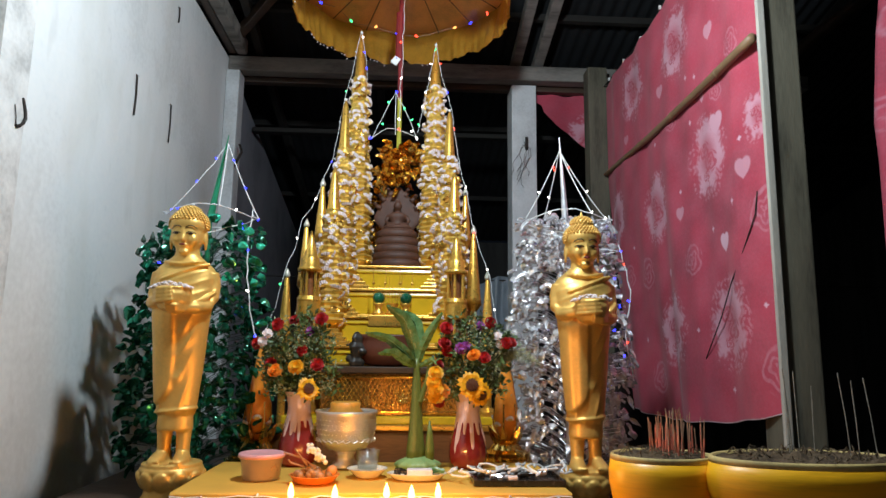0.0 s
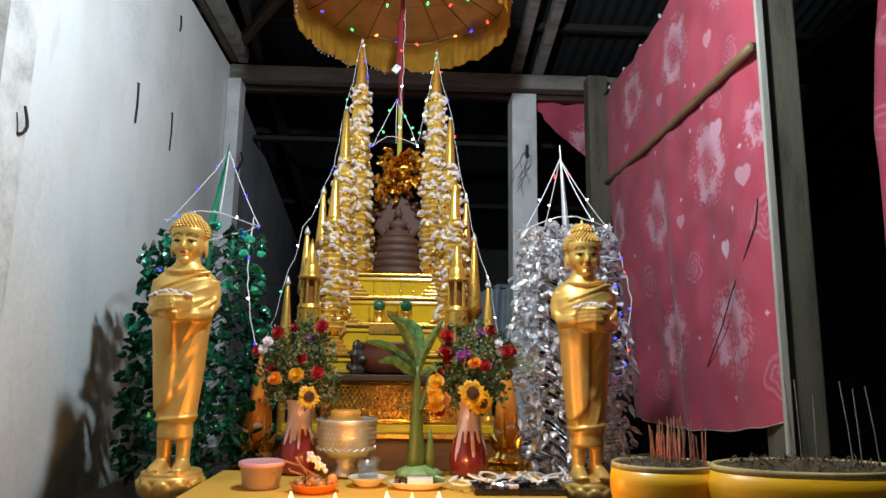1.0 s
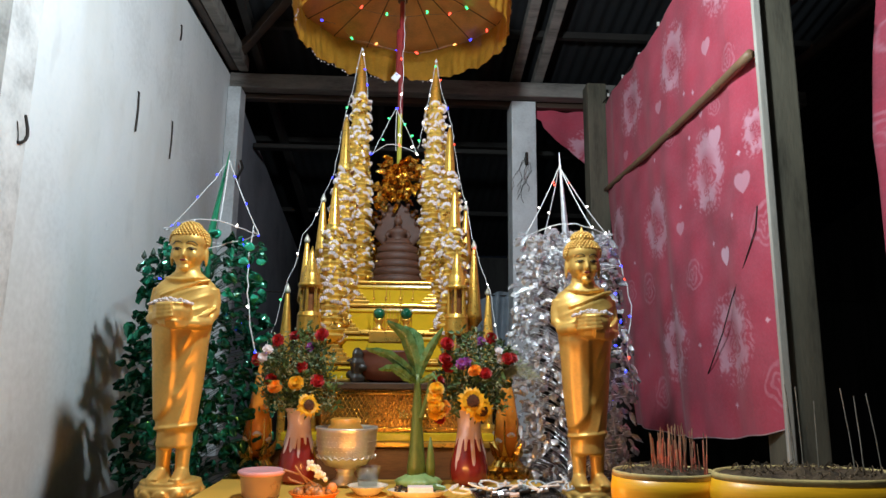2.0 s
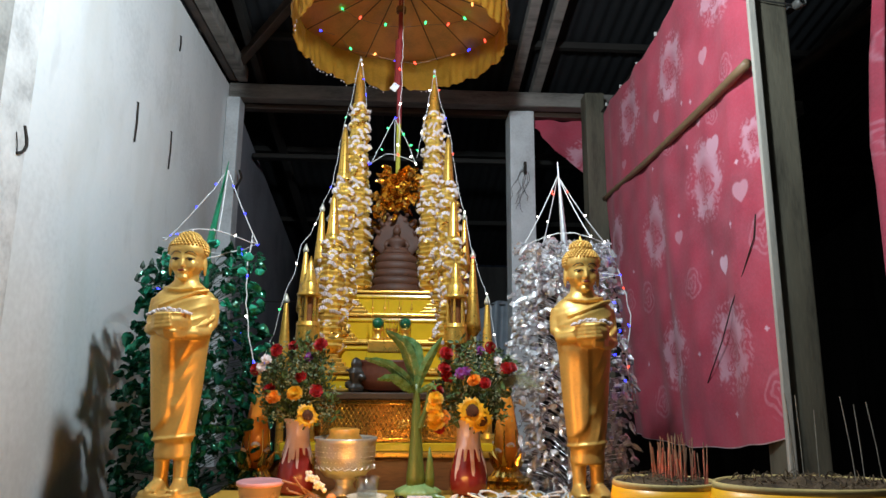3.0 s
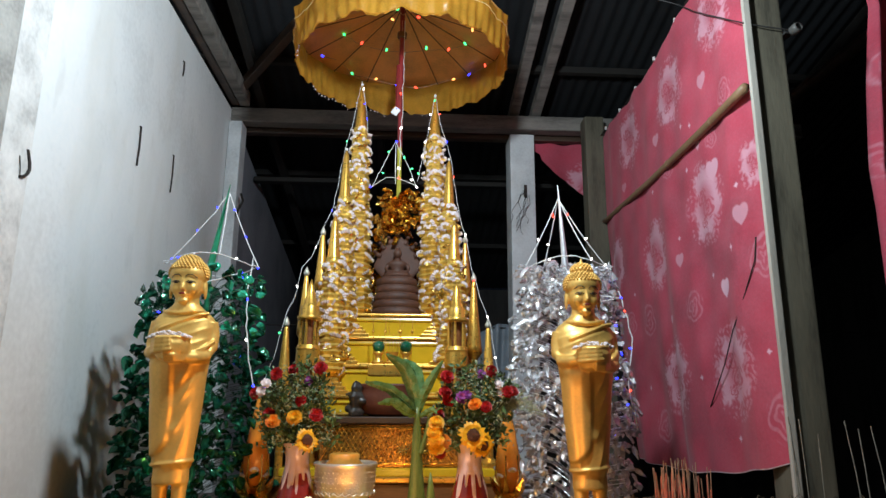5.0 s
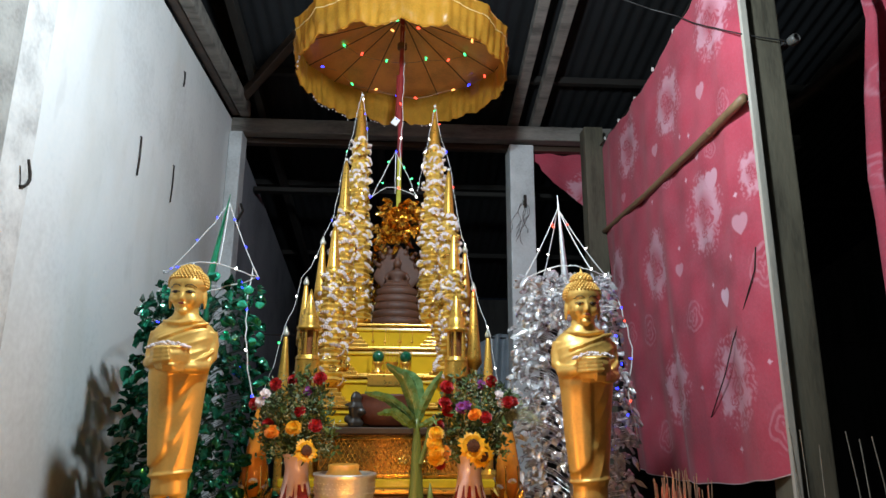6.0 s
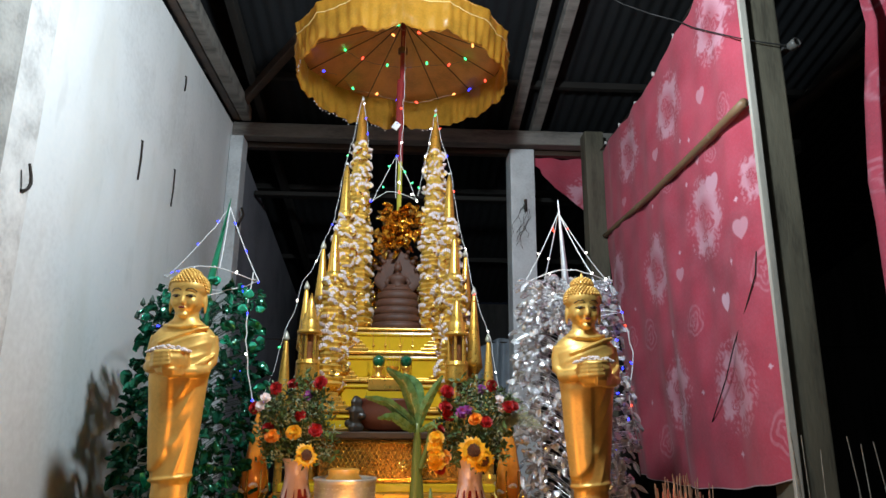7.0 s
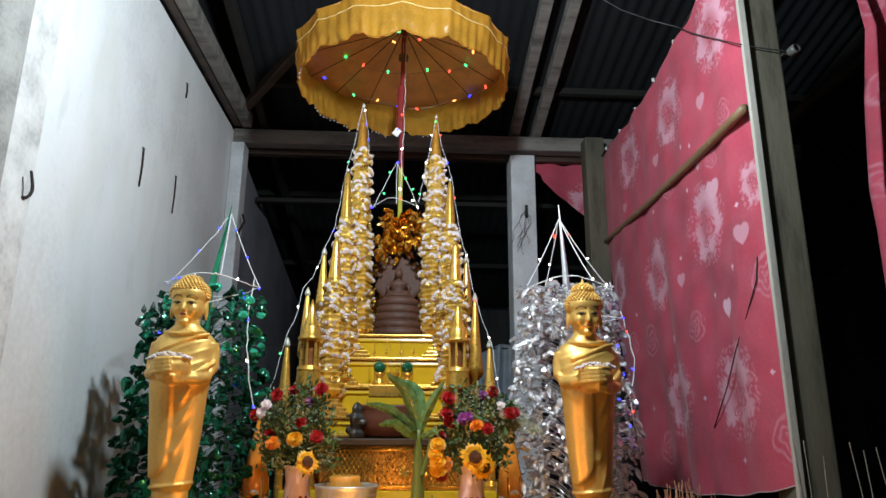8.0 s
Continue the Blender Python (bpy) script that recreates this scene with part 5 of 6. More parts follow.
ball((0, -0.010, z + 0.138), 0.012, bm, 2, (1, 1, 0.75))
for d in (-1, 1):
    tube([(d * 0.037, -0.006, z + 0.070), (d * 0.050, -0.010, z + 0.046), (d * 0.042, -0.028, z + 0.028), (d * 0.010, -0.046, z + 0.024)], 0.0105, 10, bm, 0.8)
# hood: a broad flat fan with wing-like sides, edged by seven heads
loft(between([(z - 0.02, 0, 0.034, 0.058, 0.014), (z + 0.015, 0, 0.036, 0.074, 0.014), (z + 0.05, 0, 0.038, 0.104, 0.013), (z + 0.075, 0, 0.038, 0.108, 0.012), (z + 0.11, 0, 0.036, 0.090, 0.012), (z + 0.15, 0, 0.034, 0.066, 0.012), (z + 0.185, 0, 0.030, 0.034, 0.011), (z + 0.212, 0, 0.026, 0.008, 0.008)], 4), 36, bm)
for k in range(7):
    a = math.radians(-72 + 24 * k)
    p = Vector((0.100 * math.sin(a), 0.030, z + 0.085 + 0.112 * math.cos(a)))
    tube([p - Vector((0.02 * math.sin(a), 0, 0.02 * math.cos(a))), p, p + Vector((0.010 * math.sin(a), -0.010, 0.012)), p + Vector((0.010 * math.sin(a), -0.026, 0.006))], 0.012, 10, bm, 0.6)
bm = fused(bm, 0.0028)
bmesh.ops.transform(bm, matrix=pose(NX, NY, NZ), verts=bm.verts)
tagged(part("seated_statue", bm, M_CLAY, None, smooth=True), "brown clay seated statue on coils under a fan hood", "statue")

M_AMBERFOIL = material("amber_foil", (0.75, 0.33, 0.03), 0.12, metal=0.95, vary=0.4, scale=18, fine=120, bump=0.9, depth=0.006, spread=0.35)
foil = thing("gold_foil_spray", (UX, 3.09, 1.5085), "crumpled gold and amber foil spray behind the clay statue", "ornament")
part("stem", rod((UX, 3.09, 1.5085), (UX, 3.09, 2.02), 0.012, 0.008), M_GOLD, foil)
foil_leaf = [leaf_mesh("foil_leaf", M_GOLDFOIL if k % 2 else M_AMBERFOIL, 0.048, 0.036, 0.5, 0.9, 60 + k) for k in range(4)]
rr = random.Random(61)
for k in range(170):
    u = rr.random()
    a = rr.uniform(0, 2 * math.pi)
    z = 1.60 + 0.50 * u
    r = (0.145 - 0.055 * u) * rr.uniform(0.4, 1)
    ob = new("foil_leaf", foil_leaf[k % 4])
    ob.parent = foil
    ob.matrix_basis = Matrix.Translation((r * math.cos(a), 0.3 * r * math.sin(a) - (0.085 if z > 1.86 else 0.0), z - 1.5085)) @ Euler((rr.uniform(-2, 2), rr.uniform(-1.2, 1.2), a)).to_matrix().to_4x4()
bm = bmesh.new()
for cx, cz, r in ((-0.005, 2.02, 0.05), (0.02, 1.96, 0.045), (-0.03, 1.95, 0.045)):
    ball((UX + cx, 2.995, cz), r, bm, 3, (1, 0.4, 1.2))
for v in bm.verts:
    v.co += 0.012 * noise.noise_vector(v.co * 45)
part("foil_wad", bm, M_AMBERFOIL, foil)

# green glass balls on gold stems before the statue
M_GREENGLASS = material("green_glass", (0.004, 0.10, 0.05), 0.12, vary=0.4, scale=30, fine=120, bump=0.4, coat=0.6)
for gx in (-0.103, 0.003):
    t = thing("glass_ball_stand", (gx, 2.64, 1.2825), "dark green glass ball on a small gold stand", "ornament", "glass balls on the altar")
    part("stand", lathe([(0.026, 0), (0.028, 0.008), (0.012, 0.018), (0.016, 0.036), (0.024, 0.045)], (gx, 2.64, 1.2825), 20), M_GOLD, t, smooth=True)
    part("glass_ball", ball((gx, 2.64, 1.349), 0.024, None, 3), M_GREENGLASS, t, smooth=True)
    for d in (-0.02, 0.02):
        st = part("stem", rod((gx + d, 2.655, 1.29), (gx + d * 1.3, 2.66, 1.47), 0.0016, 0.0016, 6), M_GOLD, t)
        part("bead", ball((gx + d * 1.18, 2.658, 1.41), 0.006, None, 2), M_GOLD, st)
t = thing("gold_stick_bundle", (-0.05, 2.64, 1.2825), "bundle of thin gold sticks standing on the altar tread", "ornament")
for k in range(7):
    d = (k - 3) * 0.006
    part("stick", rod((-0.05 + d, 2.64, 1.284), (-0.05 + d * 3.2 + 0.004, 2.648, 1.40 + 0.02 * (k % 3)), 0.0022, 0.001, 6), M_GOLD, t)
part("cup", lathe([(0.022, 0), (0.026, 0.006), (0.018, 0.02), (0.026, 0.045)], (-0.05, 2.635, 1.2825), 20), M_GOLD, t)
# treads that carry them
part("tread", box(AX - 0.095, AX + 0.095, 2.605, 2.676, 1.2365, 1.2815, 0.004), M_GOLD, altar)
part("tread", box(AX - 0.10, AX + 0.10, 2.61, 2.678, 1.166, 1.236, 0.004), M_YELLOW, altar)

# clay basin and small dark figures on the dark shelf
M_TERRA = material("terracotta", (0.105, 0.034, 0.02), 0.5, vary=0.4, scale=12, fine=90, bump=0.25)
basin = thing("clay_basin", (-0.06, 2.535, 1.0865), "red-brown clay basin on the dark shelf", "basin")
part("bowl", lathe([(0.06, 0), (0.088, 0.012), (0.108, 0.045), (0.112, 0.075), (0.104, 0.10), (0.112, 0.108), (0.110, 0.116), (0.098, 0.112), (0.094, 0.09)], (-0.06, 2.535, 1.0865), 40, squash=0.62), M_TERRA, basin, smooth=True)
M_SLATE = material("dark_stone", (0.03, 0.027, 0.023), 0.4, vary=0.4, scale=20, fine=90, bump=0.3)
fig = thing("dark_carving", (-0.188, 2.50, 1.0865), "small dark carved figure beside the clay basin", "carving")
bm = bmesh.new()
lathe([(0.030, 0), (0.034, 0.02), (0.022, 0.035), (0.030, 0.06), (0.036, 0.085), (0.022, 0.105), (0.026, 0.125), (0.016, 0.145), (0.002, 0.155)], (-0.175, 2.50, 1.0865), 18, bm, 3, 0.2)
ball((-0.15, 2.49, 1.15), 0.022, bm, 2, (1.2, 0.8, 0.8))
ball((-0.20, 2.495, 1.12), 0.020, bm, 2, (1.2, 0.8, 1.0))
tube([(-0.17, 2.50, 1.175), (-0.2, 2.495, 1.185), (-0.222, 2.49, 1.178)], 0.012, 8, bm, 0.4)
bmesh.ops.transform(bm, matrix=Matrix.Translation((-0.175, 2.50, 1.0865)) @ Matrix.Scale(0.82, 4) @ Matrix.Translation((0.175, -2.50, -1.0865)), verts=bm.verts)
part("carving", fused(bm, 0.0034), M_SLATE, fig, smooth=True)

# ---- vases and bouquets ----
M_VASERED = material("red_glaze", (0.23, 0.022, 0.02), 0.2, vary=0.3, scale=10, fine=60, bump=0.06, coat=0.5)
M_VASEPINK = material("pink_glaze", (0.70, 0.50, 0.48), 0.22, vary=0.12, scale=9, fine=60, bump=0.06, coat=0.4)
VASE = [(0.045, 0.0), (0.056, 0.012), (0.060, 0.04), (0.056, 0.075), (0.044, 0.115), (0.036, 0.15), (0.034, 0.175), (0.038, 0.205), (0.046, 0.222)]


def vase_radius(h):
    for (ra, za), (rb, zb) in zip(VASE, VASE[1:]):
        if za <= h <= zb:
            return ra + (rb - ra) * (h - za) / (zb - za)
    return VASE[-1][0]


def vase(x, y, z, seed):
    t = thing("flower_vase", (x, y, z), "dark red ceramic vase with dripping pink glaze", "vase", "vases on the table")
    prof = between([(h, r) for r, h in VASE], 4)
    outer_skin = [(r, h) for h, r in prof]
    part("body", lathe(outer_skin + [(0.042, 0.222), (0.032, 0.19), (0.03, 0.12), (0.02, 0.1)], (x, y, z), 40), M_VASERED, t, smooth=True)
    bm = bmesh.new()
    n = 120
    rr = random.Random(seed)
    drips = [(rr.uniform(0, 6.28) if k > 5 else -2.9 + 0.50 * k, rr.uniform(0.05, 0.095) if k % 2 else rr.uniform(0.02, 0.05), rr.uniform(0.10, 0.16)) for k in range(13)]
    rings = []
    for i in range(15):
        ring = []
        for k in range(n):
            a = 2 * math.pi * k / n
            low = 0.135
            for da, dl, dw in drips:
                e = abs((a - da + math.pi) % (2 * math.pi) - math.pi)
                low = min(low, 0.135 - dl * max(0.0, 1 - (e / dw) ** 2) ** 0.35 if e < dw else low)
            h = low + (0.2225 - low) * i / 14
            r = vase_radius(h) + 0.0016 - (0.0018 if i == 0 else 0)
            ring.append(bm.verts.new((x + r * math.cos(a), y + r * math.sin(a), z + h)))
        rings.append(ring)
    for a, b in zip(rings, rings[1:]):
        for k in range(n):
            bm.faces.new((a[k], a[(k + 1) % n], b[(k + 1) % n], b[k]))
    part("glaze", bm, M_VASEPINK, t, "pink glaze running down in drips", smooth=True)
    return t


def petal_flower(at, r, mat, rings, seed, face=(0, -1, 0.35), cup=0.5):
    """Layers of cupped petals round a facing direction."""
    bm = bmesh.new()
    rr = random.Random(seed)
    turn = Vector(face).to_track_quat("Z", "Y").to_matrix().to_4x4()
    for ring in range(rings):
        u = (ring + 1) / rings
        n = 4 + 3 * ring
        for k in range(n):
            a = 2 * math.pi * (k + 0.5 * (ring % 2)) / n + rr.uniform(-0.15, 0.15)
            length, w = r * (0.35 + 0.65 * u), r * (0.42 - 0.08 * u)
            tilt = cup * (1 - u) * 1.6 + 0.15 * rr.uniform(-1, 1)
            m = Matrix.Translation(at) @ turn @ pose(0, 0, 0, 0, 0, math.degrees(a)) @ pose(0, 0, r * 0.35 * (1 - u), 0, -math.degrees(tilt), 0)
            pts = [(0.1 * length, -0.3 * w, 0), (0.6 * length, -w, 0.12 * w), (length, -0.5 * w, -0.1 * w), (length, 0.5 * w, -0.1 * w), (0.6 * length, w, 0.12 * w), (0.1 * length, 0.3 * w, 0)]
            mid = (0.6 * length, 0, -0.2 * w)
            vs = [bm.verts.new(m @ Vector(p)) for p in pts]
            c = bm.verts.new(m @ Vector(mid))
            for i in range(6):
                bm.faces.new((vs[i], vs[(i + 1) % 6], c))
            lo = bm.verts.new(m @ Vector((0.5 * length, 0, -0.45 * w)))
            for i in range(6):
                bm.faces.new((vs[(i + 1) % 6], vs[i], lo))
    return bm


M_ROSE = material("red_petal", (0.42, 0.012, 0.015), 0.5, vary=0.35, scale=30, fine=150, bump=0.2, spread=0.3)
M_MARI = material("orange_petal", (0.80, 0.24, 0.01), 0.55, vary=0.25, scale=30, fine=150, bump=0.2, spread=0.2)
M_SUN = material("yellow_petal", (0.82, 0.42, 0.01), 0.55, vary=0.2, scale=30, fine=150, bump=0.2, spread=0.15)
M_SEED = material("brown_seed_head", (0.10, 0.035, 0.012), 0.8, vary=0.5, scale=60, fine=300, bump=0.8)
M_PURPLE = material("purple_petal", (0.28, 0.05, 0.28), 0.55, vary=0.3, scale=30, fine=150, bump=0.2, spread=0.2)
M_LEAF = material("green_leaf", (0.075, 0.13, 0.04), 0.45, vary=0.4, scale=20, fine=90, bump=0.3, spread=0.45)
M_SPRIG = material("grey_green_sprig", (0.28, 0.33, 0.19), 0.55, vary=0.4, scale=20, fine=90, bump=0.3, spread=0.4)
KINDS = {"rose": (M_ROSE, 4, 0.021, 0.9), "marigold": (M_MARI, 5, 0.024, 0.7), "yellow_flower": (M_SUN, 5, 0.025, 0.7), "purple_flower": (M_PURPLE, 3, 0.018, 0.6), "white_flower": (M_WHITE, 3, 0.016, 0.6)}


def sunflower(at, r, seed, parent, face):
    bm = bmesh.new()
    rr = random.Random(seed)
    turn = Vector(face).to_track_quat("Z", "Y").to_matrix().to_4x4()
    for k in range(22):
        a = 2 * math.pi * k / 11 + (0.28 if k > 10 else 0) + rr.uniform(-0.1, 0.1)
        m = Matrix.Translation(at) @ turn @ pose(0, 0, -0.002 * (k > 10), 0, 0, math.degrees(a)) @ pose(0, 0, 0, 0, rr.uniform(-5, 16), 0)
        w, l = r * 0.17, r * rr.uniform(0.9, 1.12)
        up = [bm.verts.new(m @ Vector(p)) for p in ((r * 0.35, -w * 0.6, 0), (r * 0.7, -w, 0.004), (l, 0, 0), (r * 0.7, w, 0.004), (r * 0.35, w * 0.6, 0))]
        lo = [bm.verts.new(v.co - (turn.to_3x3() @ Vector((0, 0, 0.0012)))) for v in up]
        bm.faces.new(up)
        bm.faces.new(lo[::-1])
    head = part("sunflower", bm, M_SUN, parent, "yellow sunflower with a brown heart")
    bm = bmesh.new()
    m = Matrix.Translation(at) @ turn
    for k in range(90):
        q = 0.42 * r * math.sqrt(k / 90)
        a = 2.39996 * k
        ball(m @ Vector((q * math.cos(a), q * math.sin(a), 0.004 + 0.006 * (1 - k / 90))), 0.0026, bm, 1)
    part("heart", bm, M_SEED, head)


def bouquet(x, y, z, flowers, suns, spread, seed, lean):
    """A loose bouquet: stems from the vase's mouth, flowers, leafy sprigs."""
    t = thing("bouquet", (x, y, z), "mixed bouquet of red roses, marigolds and sunflowers standing in a vase", "flowers", "bouquets in the vases")
    rr = random.Random(seed)
    mouth = Vector((x, y, z - 0.05))
    stems = bmesh.new()
    for kind, px, py, pz in flowers:
        mat, rings, r, cup = KINDS[kind]
        p = Vector((px, py, pz))
        part(kind, petal_flower(p, r * rr.uniform(0.9, 1.1), mat, rings, rr.randrange(999), (rr.uniform(-0.5, 0.5), -1, rr.uniform(0.2, 0.9)), cup), mat, t)
        tube([mouth, mouth.lerp(p, 0.5) + Vector((0, 0, 0.03)), p + Vector((0, 0.01, -0.005))], 0.0018, 5, stems)
    for px, py, pz, r, face in suns:
        sunflower((px, py, pz), r, rr.randrange(999), t, face)
        tube([mouth, (px, py + 0.02, pz - 0.02), (px, py + 0.008, pz)], 0.003, 6, stems)
    leaves = bmesh.new()
    sprig = bmesh.new()
    for k in range(420):
        a, e = rr.uniform(0, 2 * math.pi), rr.random()
        reach = spread * math.sqrt(rr.random())
        top = Vector((x + lean * e + reach * math.cos(a), y + 0.6 * reach * math.sin(a), z + 0.0 + 0.235 * e * (1.1 - 0.4 * (reach / spread) ** 2)))
        if k % 6 == 0:
            tube([mouth, mouth.lerp(top, 0.6) + Vector((0, 0, 0.02)), top], 0.0012, 4, stems)
        tgt = leaves if k % 5 < 2 else sprig
        for j in range(5):
            q = top + Vector((rr.uniform(-1, 1), rr.uniform(-1, 1), rr.uniform(-1, 1))) * 0.018
            d = Vector((rr.uniform(-1, 1), rr.uniform(-1, 0.6), rr.uniform(-0.3, 1))).normalized()
            s2 = d.cross(Vector((rr.uniform(-1, 1), rr.uniform(-1, 1), rr.uniform(-1, 1)))).normalized()
            ln, w = (rr.uniform(0.018, 0.032), 0.006) if tgt is leaves else (rr.uniform(0.007, 0.014), 0.0030)
            nrm = d.cross(s2) * 0.0016
            v = [tgt.verts.new(c) for c in (q, q + d * ln * 0.5 + s2 * w + nrm, q + d * ln, q + d * ln * 0.5 - s2 * w + nrm, q + d * ln * 0.5 - nrm)]
            for f in ((0, 1, 4), (1, 2, 4), (2, 3, 4), (3, 0, 4), (0, 3, 2, 1)):
                tgt.faces.new([v[i] for i in f])
    part("stem_work", stems, M_LEAF, t)
    tagged(part("leafage", leaves, M_LEAF, t), kind="stuff")
    tagged(part("filler_green", sprig, M_SPRIG, t), kind="stuff")
    return t


TOPZ = 0.788
vase(-0.325, 2.18, TOPZ, 71)
vase(0.205, 2.15, TOPZ, 72)
bouquet(-0.325, 2.18, TOPZ + 0.215, [("yellow_flower", -0.331, 2.11, 1.088), ("marigold", -0.396, 2.12, 1.076), ("rose", -0.316, 2.12, 1.137), ("rose", -0.262, 2.14, 1.238), ("rose", -0.398, 2.14, 1.218), ("rose", -0.355, 2.2, 1.235), ("rose", -0.268, 2.13, 1.095),
                                     ("rose", -0.416, 2.15, 1.10), ("white_flower", -0.425, 2.13, 1.19), ("white_flower", -0.44, 2.13, 1.165), ("purple_flower", -0.30, 2.17, 1.20), ("rose", -0.47, 2.2, 1.16)],
        [(-0.288, 2.10, 1.022, 0.038, (0.55, -1, 0.35))], 0.115, 73, -0.01)
bouquet(0.205, 2.15, TOPZ + 0.215, [("rose", 0.131, 2.09, 1.212), ("rose", 0.126, 2.09, 1.165), ("rose", 0.135, 2.10, 1.14), ("rose", 0.247, 2.07, 1.123), ("marigold", 0.213, 2.06, 1.13), ("purple_flower", 0.193, 2.08, 1.157), ("rose", 0.272, 2.12, 1.232), ("purple_flower", 0.175, 2.08, 1.15),
                                    ("purple_flower", 0.242, 2.13, 1.222), ("rose", 0.335, 2.1, 1.171), ("rose", 0.318, 2.09, 1.168), ("white_flower", 0.29, 2.1, 1.19), ("white_flower", 0.30, 2.1, 1.165), ("marigold", 0.118, 2.08, 1.02), ("rose", 0.105, 2.09, 1.10),
                                    ("yellow_flower", 0.098, 2.06, 1.075), ("yellow_flower", 0.092, 2.06, 1.05), ("yellow_flower", 0.098, 2.06, 1.026), ("yellow_flower", 0.10, 2.07, 1.005), ("rose", 0.11, 2.1, 0.985)],
        [(0.206, 2.045, 1.040, 0.045, (0.05, -1, 0.15)), (0.235, 2.06, 1.012, 0.040, (0.4, -1, -0.1))], 0.125, 74, 0.03)
fern = thing("fern_spray", (0.22, 2.16, TOPZ + 0.21), "fine feathery green fern beside the bouquet", "fern")
for k in range(9):
    bm = bmesh.new()
    tipf = Vector((0.31 + 0.016 * k, 2.11 + 0.008 * k, 1.165 - 0.013 * abs(k - 4)))
    pts = [Vector((0.215, 2.15, 1.0)), Vector((0.28, 2.12, 1.10 + 0.004 * k)), tipf]
    tube(pts, 0.001, 4, bm)
    for j in range(26):
        q = pts[1].lerp(tipf, j / 26)
        for d in (-1, 1):
            tube([q, q + Vector((0.012, 0.004 * d, 0.012 * d - 0.004))], 0.0006, 3, bm)
    part("frond", bm, M_SPRIG, fern)


# ---- orange cones on gold dishes ----
def wrapped_cone(x, y, z, tip, lean):
    t = thing("wrapped_cone", (x, y, z), "orange cellophane cone on a tiered gold dish", "offering cone", "wrapped cones beside the vases")
    part("dish", lathe([(0.105, 0), (0.11, 0.012), (0.095, 0.02), (0.10, 0.036), (0.078, 0.045), (0.082, 0.06), (0.055, 0.07), (0.04, 0.09), (0.05, 0.10)], (x, y, z), 40, None, 20, 0.02), M_GOLDFOIL, t, "tiered gold dish")
    cone = part("cone", lathe([(0.014, 0.09), (0.032, 0.14), (0.042, 0.18), (0.039, 0.22), (0.026, 0.30), (0.006, tip - z)], (x, y, z), 28, None, 8, 0.015), M_ORANGE, t, smooth=True)
    for k in range(6):
        a = 2 * math.pi * k / 6 + 0.2
        bm = bmesh.new()
        tube([(x + 0.020 * math.cos(a), y + 0.020 * math.sin(a), z + 0.10), (x + 0.046 * math.cos(a), y + 0.046 * math.sin(a), z + 0.15), (x + 0.040 * math.cos(a), y + 0.040 * math.sin(a), z + 0.22)], 0.003, 6, bm)
        part("gold_thread", bm, M_GOLDFOIL, cone)
        ob = new("flower_tuft", TUFTS[k % 4])
        ob.parent = t
        ob.matrix_basis = Matrix.Translation((0.044 * math.cos(a + 0.5), 0.044 * math.sin(a + 0.5), 0.165 - 0.02 * (k % 2))) @ Euler((0, -0.9, a + 0.5)).to_matrix().to_4x4() @ Matrix.Scale(0.6, 4)
        pb = bmesh.new()
        lathe([(0.012, 0.0), (0.014, 0.02), (0.001, 0.06)], (0, 0, 0), 5, pb)
        pt = part("petal", pb, M_GOLDFOIL, t)
        pt.matrix_basis = pose(x + 0.036 * math.cos(a), y + 0.036 * math.sin(a), z + 0.095, 0, 0, 0) @ Euler((0.5 * math.sin(-a), 0.5 * math.cos(a), 0)).to_matrix().to_4x4()
    return t


wrapped_cone(-0.490, 2.36, 0.7155 + 0.03, 1.15, 0)
wrapped_cone(0.356, 2.36, 0.7155 + 0.03, 1.13, 0)
for bx in (-0.490, 0.356):
    t = thing("dish_base", (bx, 2.36, 0.7155), "low gold trimmed wooden base under the dish", "base", "bases under the wrapped cones")
    part("base", lathe([(0.10, 0), (0.105, 0.008), (0.10, 0.0295)], (bx, 2.36, 0.7155), 32), M_GOLD, t)
    

# ---- silver bowl ----
M_SILVERBOWL = material("hammered_silver", (0.74, 0.69, 0.62), 0.38, metal=0.75, vary=0.15, scale=20, fine=150, bump=0.5, depth=0.003)
SBX, SBY = -0.172, 2.13
t = thing("silver_bowl", (SBX, SBY, TOPZ), "hammered silver offering bowl on a flared foot", "bowl")
part("foot", lathe([(0.045, 0), (0.05, 0.006), (0.03, 0.02), (0.026, 0.035), (0.036, 0.05)], (SBX, SBY, TOPZ), 36), M_SILVERBOWL, t, smooth=True)
bowl = part("bowl", lathe([(0.03, 0.048), (0.062, 0.058), (0.083, 0.085), (0.090, 0.12), (0.091, 0.155), (0.096, 0.165), (0.094, 0.170), (0.088, 0.162), (0.084, 0.12), (0.05, 0.07), (0.001, 0.066)], (SBX, SBY, TOPZ), 60), M_SILVERBOWL, t, smooth=True)
bm = bmesh.new()
for row in range(5):
    for k in range(40):
        a = 2 * math.pi * (k + 0.5 * (row % 2)) / 40
        h = 0.088 + 0.014 * row
        r = (0.084, 0.0885, 0.0905, 0.0915, 0.0915)[row]
        ball((SBX + r * math.cos(a), SBY + r * math.sin(a), TOPZ + h), 0.0017, bm, 1, (1, 1, 1))
tagged(part("chased_studs", bm, M_SILVERBOWL, bowl), kind="stuff")
part("garland_line", tube([(SBX + 0.0885 * math.cos(k * math.pi / 40), SBY + 0.0885 * math.sin(k * math.pi / 40), TOPZ + 0.083 + 0.004 * math.cos(k * 2)) for k in range(81)], 0.0022, 5), M_SILVERBOWL, bowl)
